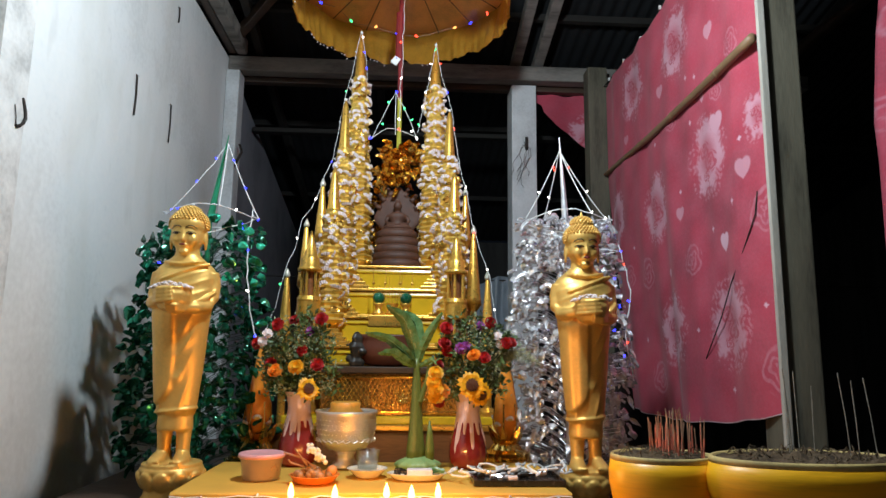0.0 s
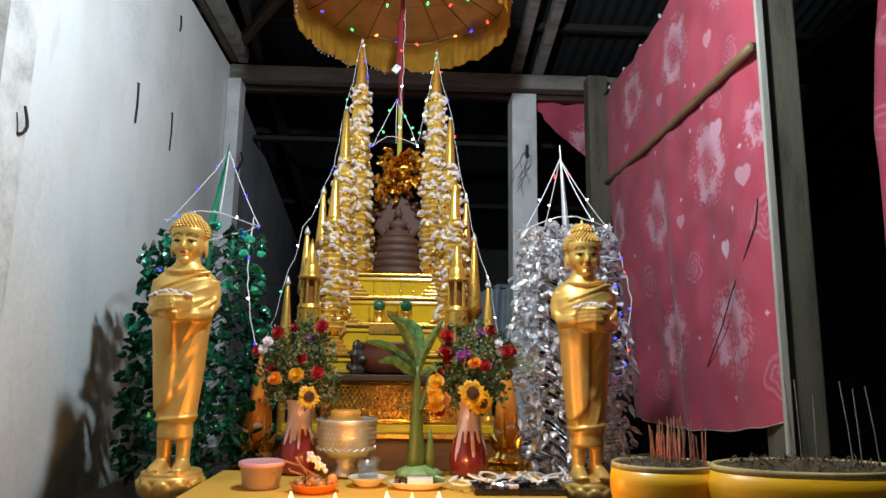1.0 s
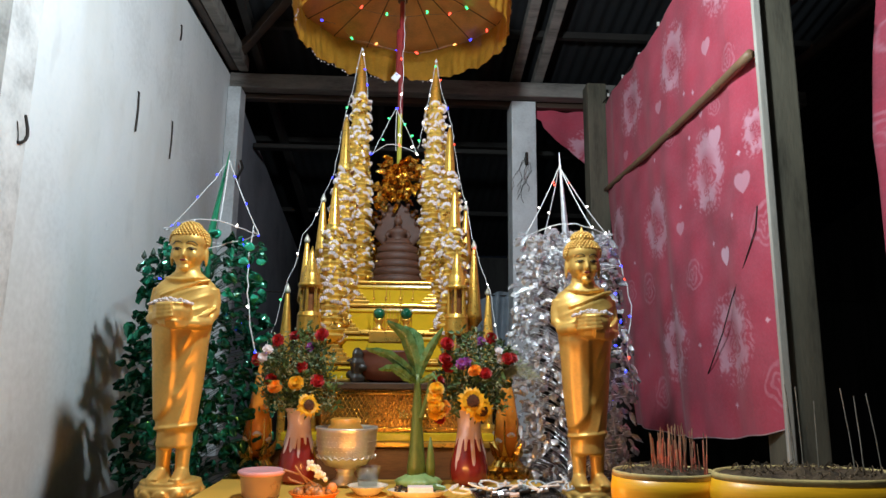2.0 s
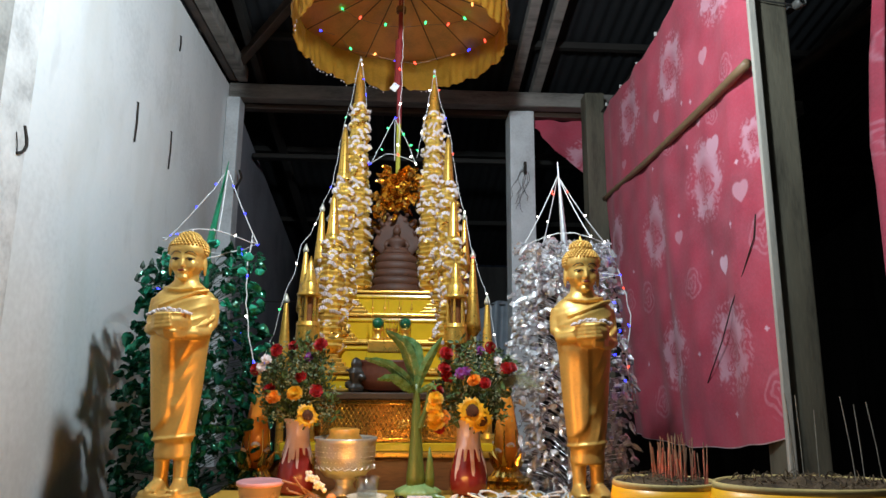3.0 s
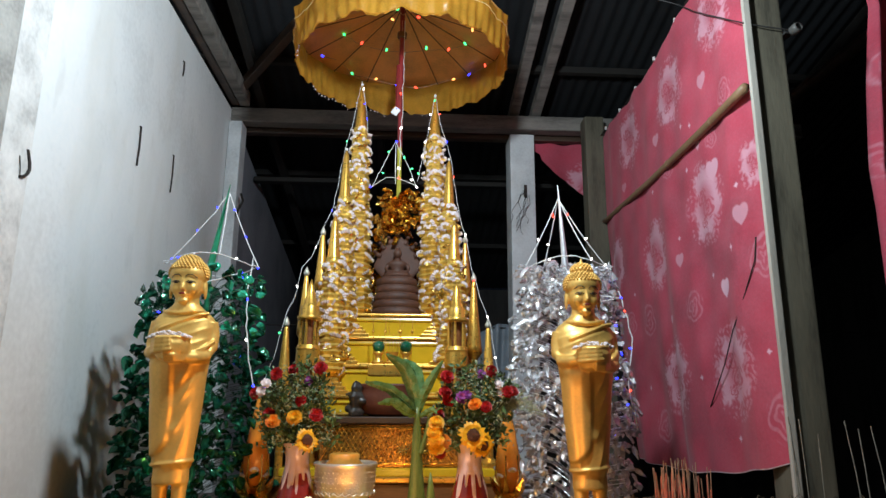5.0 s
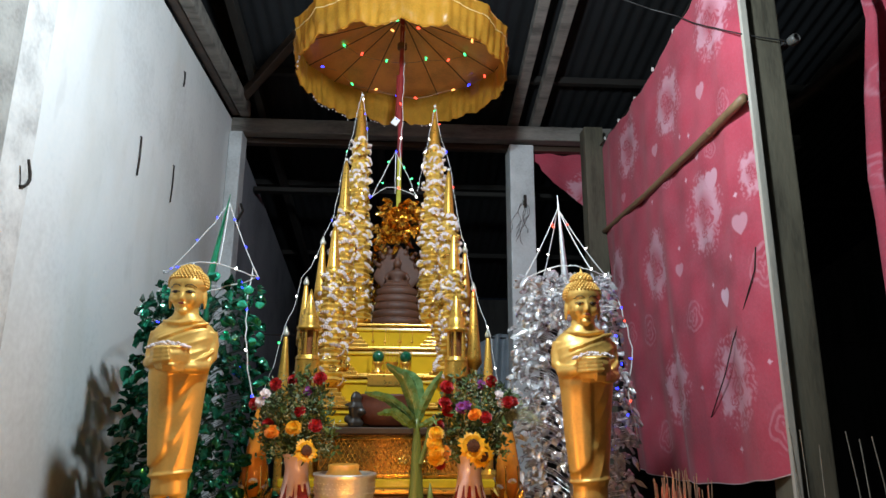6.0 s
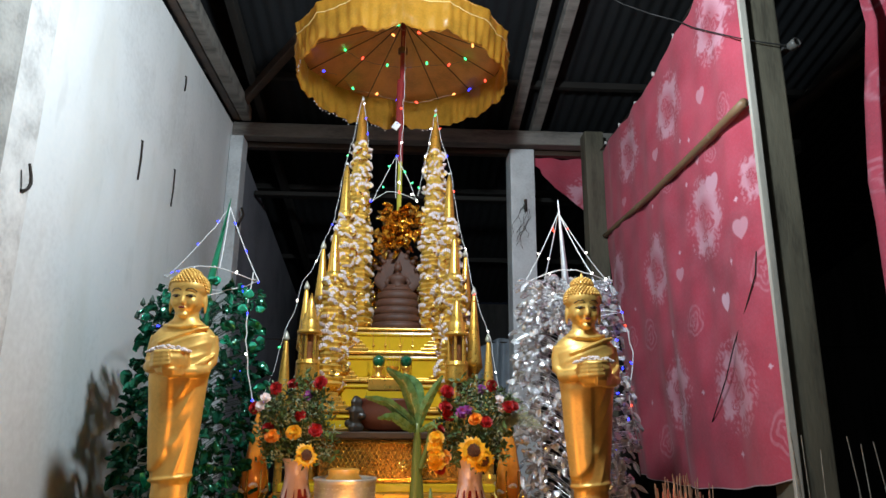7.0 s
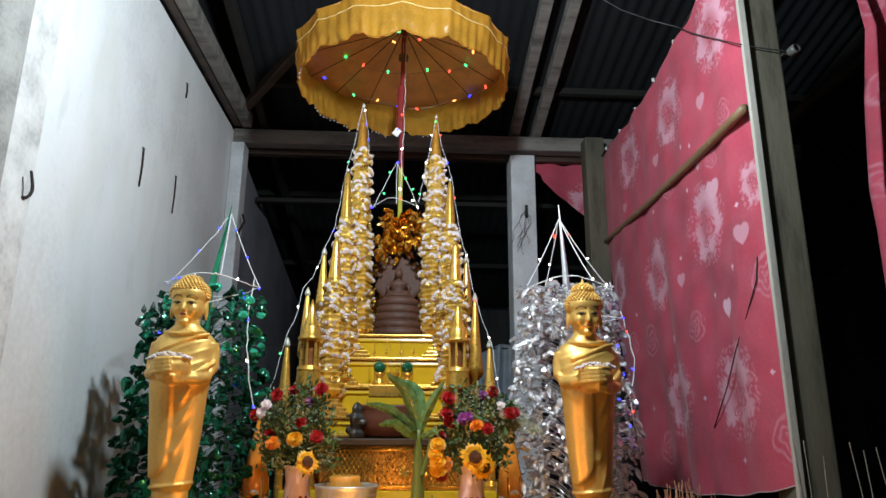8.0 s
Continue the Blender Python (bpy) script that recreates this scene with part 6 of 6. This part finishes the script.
t = thing("candle_cake", (SBX - 0.005, SBY, TOPZ + 0.12), "round orange wax cake lying in the silver bowl", "candle")
part("wax", lathe([(0.07, 0.0), (0.074, 0.02), (0.045, 0.052), (0.047, 0.066), (0.040, 0.070), (0.001, 0.068)], (SBX - 0.005, SBY, TOPZ + 0.125), 32), material("orange_wax", (0.75, 0.33, 0.05), 0.35, vary=0.2, scale=20, coat=0.2), t, smooth=True)

# ---- banana shoot in its green dish ----
M_STALK = material("banana_stalk", (0.13, 0.18, 0.04), 0.4, vary=0.35, scale=7, fine=60, bump=0.25, stretch=(3, 3, 0.6))
M_BLADE = material("banana_leaf", (0.10, 0.21, 0.07), 0.28, vary=0.2, scale=10, fine=80, bump=0.25, tint=(0.15, 0.27, 0.095))
M_LOTUSGREEN = material("green_plastic", (0.22, 0.36, 0.14), 0.4, vary=0.2, scale=10)
BX, BY = 0.040, 2.09
t = thing("banana_shoot", (BX, BY, TOPZ), "young green banana shoot standing in a pale green dish", "plant")
part("dish", lathe([(0.045, 0), (0.062, 0.004), (0.068, 0.018), (0.058, 0.026), (0.03, 0.038), (0.02, 0.04)], (BX + 0.008, BY, TOPZ), 60, None, 10, 0.06), M_LOTUSGREEN, t, "pale green petal dish", smooth=True)
stalk = part("stalk", lathe([(0.028, 0.03), (0.028, 0.06), (0.022, 0.11), (0.017, 0.18), (0.014, 0.24), (0.010, 0.30), (0.007, 0.33)], (BX, BY, TOPZ), 24, None, 3, 0.05), M_STALK, t, smooth=True)
part("sucker", lathe([(0.013, 0.03), (0.014, 0.06), (0.010, 0.10), (0.002, 0.145)], (BX + 0.042, BY - 0.01, TOPZ), 14, None, 3, 0.08), M_STALK, t, smooth=True)
part("sheath", tube([(BX + 0.012, BY - 0.01, TOPZ + 0.20), (BX + 0.03, BY - 0.012, TOPZ + 0.26), (BX + 0.038, BY - 0.012, TOPZ + 0.31), (BX + 0.07, BY - 0.01, TOPZ + 0.33)], 0.008, 8, None, 0.4), M_STALK, t)


def blade(points, width, seed):
    """A banana leaf along its midrib, folded in the middle, with a wavy edge."""
    bm = bmesh.new()
    pts = [Vector(p) for p in points]
    fine_pts = []
    for i in range(len(pts) - 1):
        for k in range(7):
            fine_pts.append(pts[i].lerp(pts[i + 1], k / 7))
    fine_pts.append(pts[-1])
    for _ in range(3):
        fine_pts = [fine_pts[0]] + [(fine_pts[i - 1] + fine_pts[i] * 2 + fine_pts[i + 1]) / 4 for i in range(1, len(fine_pts) - 1)] + [fine_pts[-1]]
    n = len(fine_pts) - 1
    tops, lows = [], []
    for i, p in enumerate(fine_pts):
        u = i / n
        d = (fine_pts[min(n, i + 1)] - fine_pts[max(0, i - 1)]).normalized()
        side = d.cross(Vector((0.1, 1, 0.35))).normalized()
        up = side.cross(d)
        w = width * (math.sin(math.pi * min(1, (u * 0.93 + 0.05))) ** 0.65) * (1 if u > 0.12 else 0.4 + 5 * u)
        row = []
        for j in (-1, -0.55, 0, 0.55, 1):
            row.append(p + side * w * j + up * (abs(j) * w * 0.45 + 0.003 * math.sin(11 * u * 3 + seed) * abs(j)))
        tops.append([bm.verts.new(q) for q in row])
        lows.append([bm.verts.new(q - up * 0.0012) for q in row])
    for keep, turn in ((tops, False), (lows, True)):
        for a, b in zip(keep, keep[1:]):
            for k in range(4):
                f = (a[k], a[k + 1], b[k + 1], b[k])
                bm.faces.new(f if not turn else f[::-1])
    tube(fine_pts, 0.003, 6, bm, 0.4)
    return bm


root = (BX, BY, TOPZ + 0.30)
for pts, w in (([root, (BX - 0.01, BY - 0.01, 1.16), (BX - 0.04, BY - 0.03, 1.235), (BX - 0.095, BY - 0.05, 1.275)], 0.020),
               ([root, (BX - 0.03, BY - 0.03, 1.13), (BX - 0.09, BY - 0.06, 1.175), (BX - 0.155, BY - 0.085, 1.19)], 0.015),
               ([root, (BX - 0.025, BY - 0.04, 1.10), (BX - 0.07, BY - 0.07, 1.135), (BX - 0.115, BY - 0.10, 1.13)], 0.014),
               ([root, (BX + 0.015, BY - 0.01, 1.15), (BX + 0.04, BY - 0.02, 1.20), (BX + 0.075, BY - 0.03, 1.258)], 0.014),
               ([root, (BX + 0.003, BY + 0.01, 1.17), (BX - 0.005, BY + 0.02, 1.23), (BX - 0.045, BY + 0.03, 1.265)], 0.020),
               ([root, (BX + 0.02, BY - 0.02, 1.10), (BX + 0.045, BY - 0.03, 1.115), (BX + 0.06, BY - 0.04, 1.10)], 0.008)):
    part("leaf", blade(pts, w * 1.05, len(pts) + w * 100), M_BLADE, t, smooth=True)

# ---- small things on the table ----
M_CLEAR = bpy.data.materials.new("clear_glass")
M_CLEAR.use_nodes = True
ct = M_CLEAR.node_tree
gl, tp, mx = ct.nodes.new("ShaderNodeBsdfGlossy"), ct.nodes.new("ShaderNodeBsdfTransparent"), ct.nodes.new("ShaderNodeMixShader")
gl.inputs["Roughness"].default_value = 0.04
tp.inputs[0].default_value = (0.93, 0.94, 0.93, 1)
mx.inputs[0].default_value = 0.14
ct.links.new(tp.outputs[0], mx.inputs[1])
ct.links.new(gl.outputs[0], mx.inputs[2])
ct.links.new(mx.outputs[0], ct.nodes["Material Output"].inputs[0])
M_CLOUDY = material("cloudy_plastic", (0.84, 0.66, 0.58), 0.32, vary=0.08, scale=15)
ct = M_CLOUDY.node_tree
tp, mx = ct.nodes.new("ShaderNodeBsdfTransparent"), ct.nodes.new("ShaderNodeMixShader")
tp.inputs[0].default_value = (0.95, 0.90, 0.86, 1)
mx.inputs[0].default_value = 0.30
ct.links.new(tp.outputs[0], mx.inputs[1])
ct.links.new(ct.nodes["Principled BSDF"].outputs[0], mx.inputs[2])
ct.links.new(mx.outputs[0], ct.nodes["Material Output"].inputs[0])
M_PINKLID = material("pink_plastic", (0.74, 0.36, 0.38), 0.35, vary=0.1, scale=15)
M_CREAM = material("cream_china", (0.78, 0.72, 0.60), 0.25, vary=0.1, coat=0.3)
M_ORANGEPLASTIC = material("orange_plastic", (0.75, 0.20, 0.03), 0.35, vary=0.15, scale=15)
M_GRAPE = material("brown_fruit", (0.24, 0.12, 0.05), 0.35, vary=0.4, scale=30, bump=0.2, spread=0.35)
M_BLACKTRAY = material("black_lacquer", (0.02, 0.017, 0.015), 0.25, vary=0.3)
t = thing("plastic_tub", (-0.383, 1.93, TOPZ), "cloudy plastic food tub with a pink lid", "tub")
part("tub", lathe([(0.046, 0.0), (0.050, 0.004), (0.058, 0.058), (0.060, 0.060), (0.056, 0.056), (0.047, 0.006), (0.001, 0.005)], (-0.383, 1.93, TOPZ), 40), M_CLOUDY, t, smooth=True)
part("food", lathe([(0.045, 0.006), (0.05, 0.034), (0.03, 0.040), (0.001, 0.036)], (-0.383, 1.93, TOPZ), 28), material("brown_food", (0.28, 0.15, 0.08), 0.7, vary=0.5, scale=60, fine=200, bump=0.8), t)
part("lid", lathe([(0.061, 0.058), (0.063, 0.061), (0.063, 0.068), (0.058, 0.0705), (0.052, 0.068), (0.001, 0.068)], (-0.383, 1.93, TOPZ), 40), M_PINKLID, t, "pink lid", smooth=True)

t = thing("fruit_plate", (-0.232, 1.88, TOPZ), "orange plastic plate heaped with brown fruit and a roll", "plate")
part("plate", lathe([(0.045, 0.0), (0.052, 0.003), (0.066, 0.020), (0.068, 0.021), (0.064, 0.022), (0.050, 0.008), (0.001, 0.006)], (-0.232, 1.88, TOPZ), 40), M_ORANGEPLASTIC, t, smooth=True)
rr = random.Random(81)
for k in range(22):
    a, q = rr.uniform(0, 6.28), 0.046 * math.sqrt(rr.random())
    part("fruit", ball((-0.232 + q * math.cos(a), 1.88 + q * math.sin(a), TOPZ + 0.020 + 0.022 * rr.random() * (1 - q / 0.06)), rr.uniform(0.009, 0.013), None, 2), M_GRAPE, t, smooth=True)
bm = bmesh.new()
tube([(-0.232, 1.88, TOPZ + 0.04), (-0.27, 1.875, TOPZ + 0.065), (-0.315, 1.87, TOPZ + 0.078)], 0.003, 6, bm)
tube([(-0.25, 1.88, TOPZ + 0.04), (-0.275, 1.87, TOPZ + 0.075), (-0.285, 1.87, TOPZ + 0.088)], 0.0028, 6, bm)
tube([(-0.26, 1.88, TOPZ + 0.04), (-0.295, 1.87, TOPZ + 0.052), (-0.30, 1.865, TOPZ + 0.06)], 0.0028, 6, bm)
part("stem", bm, material("pale_stem", (0.35, 0.17, 0.10), 0.6, vary=0.3), t)
part("orange_fruit", ball((-0.185, 1.87, TOPZ + 0.032), 0.014, None, 3), material("orange_skin", (0.62, 0.24, 0.08), 0.5, vary=0.25, fine=200, bump=0.3), t, smooth=True)
bm = bmesh.new()
for k in range(46):
    u = rr.random()
    ball((-0.248 + 0.045 * u + rr.uniform(-0.008, 0.008), 1.865 + rr.uniform(-0.010, 0.010), TOPZ + 0.092 - 0.036 * u + rr.uniform(-0.008, 0.008)), rr.uniform(0.004, 0.008), bm, 1)
part("white_cake", bm, M_CREAM, t, "white crumbly sweet cake", smooth=True)

t = thing("water_glass", (-0.096, 1.97, TOPZ + 0.020), "small clear glass of water standing in a cream saucer", "glass")
part("tumbler", lathe([(0.026, 0.0), (0.028, 0.003), (0.035, 0.056), (0.036, 0.057), (0.034, 0.056), (0.0265, 0.006), (0.001, 0.005)], (-0.096, 1.97, TOPZ + 0.017), 32), M_CLEAR, t, smooth=True)
part("water", lathe([(0.026, 0.0065), (0.0318, 0.040), (0.001, 0.040)], (-0.096, 1.97, TOPZ + 0.017), 32), M_CLEAR, t, smooth=True)
t = thing("saucer", (-0.096, 1.97, TOPZ), "cream china saucer under the water glass", "saucer")
part("saucer", lathe([(0.032, 0.0), (0.034, 0.003), (0.056, 0.022), (0.058, 0.024), (0.054, 0.023), (0.034, 0.012), (0.001, 0.011)], (-0.096, 1.97, TOPZ), 40), M_CREAM, t, smooth=True)

t = thing("oval_dish", (0.043, 1.93, TOPZ), "white oval china dish with small offerings", "dish")
bm = lathe([(0.06, 0.0), (0.065, 0.003), (0.082, 0.016), (0.084, 0.018), (0.080, 0.018), (0.062, 0.008), (0.001, 0.007)], (0, 0, 0), 48, squash=0.6)
bmesh.ops.transform(bm, matrix=Matrix.Translation((0.043, 1.93, TOPZ)), verts=bm.verts)
part("dish", bm, M_CREAM, t, smooth=True)
bm = bmesh.new()
for k in range(24):
    ball((0.0 + rr.uniform(-0.018, 0.014), 1.925 + rr.uniform(-0.015, 0.015), TOPZ + 0.012 + rr.uniform(0, 0.014)), rr.uniform(0.004, 0.008), bm, 1)
part("dark_fruit", bm, M_BLACKTRAY, t, "small heap of dark fruit")
part("packet", box(0.015, 0.085, 1.905, 1.945, TOPZ + 0.010, TOPZ + 0.028, 0.003), M_WHITE, t, "small white packet")
part("leaf_bundle", tube([(0.07, 1.95, TOPZ + 0.015), (0.095, 1.945, TOPZ + 0.024), (0.12, 1.94, TOPZ + 0.02)], 0.012, 8, None, 0.5), M_BLADE, t)

t = thing("black_tray", (0.315, 1.91, TOPZ), "black lacquered tray with small bundles and white cord", "tray")
part("tray", box(0.195, 0.432, 1.83, 1.995, TOPZ, TOPZ + 0.006, 0.002), M_BLACKTRAY, t)
for x0, x1, y0, y1 in ((0.195, 0.432, 1.826, 1.832), (0.195, 0.432, 1.993, 1.999), (0.191, 0.197, 1.826, 1.999), (0.430, 0.436, 1.826, 1.999)):
    part("rim", box(x0, x1, y0, y1, TOPZ, TOPZ + 0.015, 0.002), M_BLACKTRAY, t)
for k in range(16):
    x0, y0 = rr.uniform(0.21, 0.40), rr.uniform(1.85, 1.97)
    part("bundle", tube([(x0, y0, TOPZ + 0.013), (x0 + rr.uniform(0.01, 0.03), y0 + rr.uniform(-0.01, 0.01), TOPZ + 0.016)], rr.uniform(0.005, 0.009), 8, None, 0.8), [M_BLACKTRAY, M_WHITE, M_SLATE, M_SILVERROD][k % 4], t)
cordpts = []
for k in range(70):
    u = k / 69
    cordpts.append((0.13 + 0.33 * u + 0.02 * math.sin(k * 1.1), 1.90 + 0.05 * math.sin(k * 0.63) + 0.02 * u, TOPZ + 0.022 + 0.007 * math.sin(k * 0.9) + (0.01 if u > 0.2 else 0)))
light_string("white cord of unlit lights heaped over the tray", [cordpts, [(0.46, 1.92, TOPZ + 0.02), (0.47, 1.97, TOPZ + 0.03), (0.46, 2.02, TOPZ + 0.045)]], dots(cordpts, ["off"], 0.06, 82), 0.004, 0.003)
edge_run = [(-0.562 + 0.099 * k, 1.738, 0.779 - 0.004 * (k % 2)) for k in range(11)]
light_string("thin white cord of unlit lights along the table edge", [edge_run] + [[(x, y, z), (x + 0.006, y - 0.004, z - 0.02)] for x, y, z in edge_run[::2]], dots(edge_run, ["off"], 0.12, 83), 0.0035, 0.0018)

# ---- candles ----
M_FLAME = glow("candle_flame", (1.0, 0.62, 0.20), 5)
M_WAX = material("yellow_wax", (0.75, 0.52, 0.2), 0.45, vary=0.15, scale=20)
rack = thing("candle_rack", (-0.085, 1.66, 0), "narrow wooden bench holding lit candles", "bench")
part("plank", box(-0.40, 0.22, 1.55, 1.66, 0.575, 0.60, 0.004), M_BROWNWOOD, rack)
for lx in (-0.36, 0.18):
    part("leg", box(lx - 0.02, lx + 0.02, 1.57, 1.63, 0, 0.575, 0.003), M_BROWNWOOD, rack)
for k, (fx, fy) in enumerate(FLAMES):
    top = 0.797 - 0.004 * (k % 2)
    t = thing("candle", (fx, fy, 0.6), "thin burning yellow candle on the bench", "candle", "candles before the table")
    part("shaft", lathe([(0.007, 0), (0.0065, top - 0.61), (0.004, top - 0.6)], (fx, fy, 0.6), 14), M_WAX, t, smooth=True)
    part("wick", rod((fx, fy, top - 0.002), (fx, fy, top + 0.006), 0.001), M_BLACKTRAY, t)
    fl = part("flame", lathe([(0.001, 0.0), (0.0060, 0.006), (0.0078, 0.013), (0.0058, 0.025), (0.0005, 0.038)], (fx, fy, top + 0.002), 14), M_FLAME, t, smooth=True)

# ---- incense pots ----
M_POT = material("yellow_glazed_pot", (0.90, 0.44, 0.012), 0.40, vary=0.2, scale=6, fine=50, bump=0.15, coat=0.15, stretch=(0.5, 0.5, 6))
M_ASH = material("ash_and_soil", (0.090, 0.056, 0.028), 0.95, vary=0.6, scale=30, fine=160, bump=1.0, depth=0.006)
M_STRAW = material("burnt_straw", (0.13, 0.085, 0.045), 0.8, vary=0.5, scale=60, spread=0.5)
M_RIM = material("dusty_rim", (0.50, 0.37, 0.14), 0.7, vary=0.35, scale=12, fine=90, bump=0.3)
bench = thing("pot_bench", (0.75, 1.45, 0), "plain wooden bench under the incense pots", "bench")
part("seat", box(0.44, 1.10, 1.15, 1.70, 0.70, 0.735, 0.004), M_BROWNWOOD, bench)
for lx in (0.48, 1.06):
    for ly in (1.19, 1.66):
        part("leg", box(lx - 0.025, lx + 0.025, ly - 0.025, ly + 0.025, 0, 0.70, 0.003), M_BROWNWOOD, bench)


def incense_pot(x, y, rim, r, label, seed, straw, oval):
    z = 0.7355
    h = rim - z
    t = thing("incense_pot", (x, y, z), label, "incense pot", "incense pots")
    part("pot", lathe([(r * 0.62, 0), (r * 0.70, 0.006), (r * 0.93, h * 0.35), (r * 1.03, h * 0.66), (r * 1.04, h * 0.80), (r * 1.0, h * 0.93)], (x, y, z), 56, squash=oval), M_POT, t, smooth=True)
    part("rim", lathe([(r * 1.0, h * 0.93), (r * 0.995, h * 0.98), (r * 0.975, h), (r * 0.95, h * 0.985), (r * 0.94, h * 0.90)], (x, y, z), 56, squash=oval), M_RIM, t, "dusty worn rim", smooth=True)
    bm = bmesh.new()
    n, rings = 48, 12
    prev = None
    centre = bm.verts.new((x, y, z + h * 0.97))
    for i in range(1, rings + 1):
        q = r * 0.945 * i / rings
        ring = []
        for k in range(n):
            a = 2 * math.pi * k / n
            px, py = x + q * math.cos(a), y + q * oval * math.sin(a)
            ring.append(bm.verts.new((px, py, z + h * 0.955 + 0.012 * (1 - (q / r) ** 2) + 0.012 * noise.noise(Vector((px * 40, py * 40, seed))))))
        for k in range(n):
            if prev is None:
                bm.faces.new((centre, ring[k], ring[(k + 1) % n]))
            else:
                bm.faces.new((prev[k], ring[k], ring[(k + 1) % n], prev[(k + 1) % n]))
        prev = ring
    part("ash", bm, M_ASH, t, "heaped grey ash")
    bm = bmesh.new()
    rr = random.Random(seed)
    for k in range(straw):
        a, q = rr.uniform(0, 6.28), r * 0.76 * math.sqrt(rr.random())
        p = Vector((x + q * math.cos(a), y + q * oval * math.sin(a), z + h * 0.965 + rr.uniform(0, 0.012)))
        d = Vector((rr.uniform(-1, 1), rr.uniform(-1, 1), 0)).normalized() * rr.uniform(0.006, 0.018)
        tube([p, p + d + Vector((0, 0, rr.uniform(0.002, 0.016))), p + 2 * d + Vector((0, 0, rr.uniform(-0.006, 0.006)))], 0.0012, 4, bm)
    tagged(part("stubble", bm, M_STRAW, t, "burnt incense stubs"), kind="stuff")
    return t, z + h * 0.9


M_STICKRED = material("red_incense", (0.60, 0.17, 0.11), 0.7, vary=0.35, scale=60, spread=0.3)
M_STICKTAN = material("tan_incense", (0.50, 0.30, 0.20), 0.8, vary=0.3, scale=60)
M_STICKGREY = material("grey_incense", (0.30, 0.27, 0.22), 0.8, vary=0.3, scale=60)
pot_a, za = incense_pot(0.572, 1.50, 0.918, 0.112, "small yellow glazed pot crowded with red incense sticks", 91, 70, 0.82)
pot_b, zb = incense_pot(0.848, 1.41, 0.926, 0.206, "wide oval yellow glazed pot of ash with tall incense sticks", 92, 150, 0.55)
rr = random.Random(93)
for k in range(52):
    x0, y0 = 0.600 + 0.066 * (rr.random() + rr.random() - 1), 1.50 + rr.gauss(0, 0.025)
    top = za + rr.uniform(0.07, 0.118)
    t = thing("incense_stick", (x0, y0, za - 0.01), "thin red incense stick standing in the ash", "incense", "red incense sticks")
    lx = rr.uniform(-0.008, 0.008)
    low_end = part("stick", rod((x0, y0, za - 0.01), (x0 + lx, y0 + rr.uniform(-0.006, 0.006), top), 0.0011, 0.0010, 5), M_STICKTAN, t)
    part("coating", rod((x0, y0, za - 0.005), (x0 + lx * 0.55, y0, za + rr.uniform(0.035, 0.085)), 0.0023, 0.0019, 6), M_STICKRED, t)
for x0, y0, top, lx in ((0.826, 1.40, 1.105, -0.012), (0.848, 1.42, 1.10, -0.004), (0.944, 1.37, 1.098, -0.018), (0.966, 1.38, 1.082, -0.008), (0.998, 1.36, 1.088, -0.02), (0.874, 1.40, 1.07, 0.002), (0.814, 1.38, 1.09, -0.004)):
    y0 = 1.41 + 0.55 * (y0 - 1.38)
    t = thing("incense_stick", (x0, y0, zb - 0.01), "tall thin grey incense stick standing in the ash", "incense", "tall incense sticks")
    part("stick", tube([(x0, y0, zb - 0.01), (x0 + lx * 0.4, y0, (zb + top) / 2), (x0 + lx, y0, top)], 0.0013, 6), M_STICKGREY, t)

# ---- beyond the altar ----
M_BLUECLOTH = fabric("pale_blue_cloth", (0.30, 0.36, 0.42), 0.2)
bm = bmesh.new()
rows = []
for i in range(16):
    u = i / 15
    rows.append([bm.verts.new((0.50 + 0.34 * k / 30 + 0.04 * u * (k / 30 - 0.5), 4.62 + 0.018 * math.sin(k * 0.9 + 2 * u), 1.66 - 0.62 * u - 0.03 * math.cos(k * 0.21))) for k in range(31)])
for a, b2 in zip(rows, rows[1:]):
    for k in range(30):
        bm.faces.new((a[k], b2[k], b2[k + 1], a[k + 1]))
t = thing("hanging_cloth", (0.67, 4.62, 1.0), "pale blue cloth draped over a line behind the pillar", "cloth")
ob = part("cloth", bm, M_BLUECLOTH, t, smooth=True)
ob.modifiers.new("thickness", "SOLIDIFY").thickness = 0.003
part("line", rod((-1.12, 4.62, 1.66), (4.04, 4.62, 1.66), 0.004, 0.004, 6), M_IRON, t)
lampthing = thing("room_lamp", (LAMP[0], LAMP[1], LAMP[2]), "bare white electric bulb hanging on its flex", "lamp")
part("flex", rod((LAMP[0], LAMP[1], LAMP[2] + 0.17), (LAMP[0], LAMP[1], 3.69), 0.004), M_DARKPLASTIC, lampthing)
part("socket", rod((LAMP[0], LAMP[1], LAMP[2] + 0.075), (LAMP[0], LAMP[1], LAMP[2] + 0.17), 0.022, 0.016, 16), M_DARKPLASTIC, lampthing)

# dark bud sprigs stuck beside the green tree
for k, (dx, dz) in enumerate(((-0.075, 0.075), (-0.045, 0.085), (-0.09, 0.03))):
    t = thing("bud_sprig", (-0.83, 2.33, 1.40), "thin dark sprig ending in a small bud", "sprig", "bud sprigs by the green tree")
    part("stem", tube([(-0.80, 2.36, 1.36), (-0.83, 2.33, 1.425), (-0.83 + dx, 2.33, 1.425 + dz)], 0.0018, 5), M_TWIG, t)
    part("bud", bud((-0.83 + dx, 2.33, 1.432 + dz), 0.009), M_TWIG, t, smooth=True)
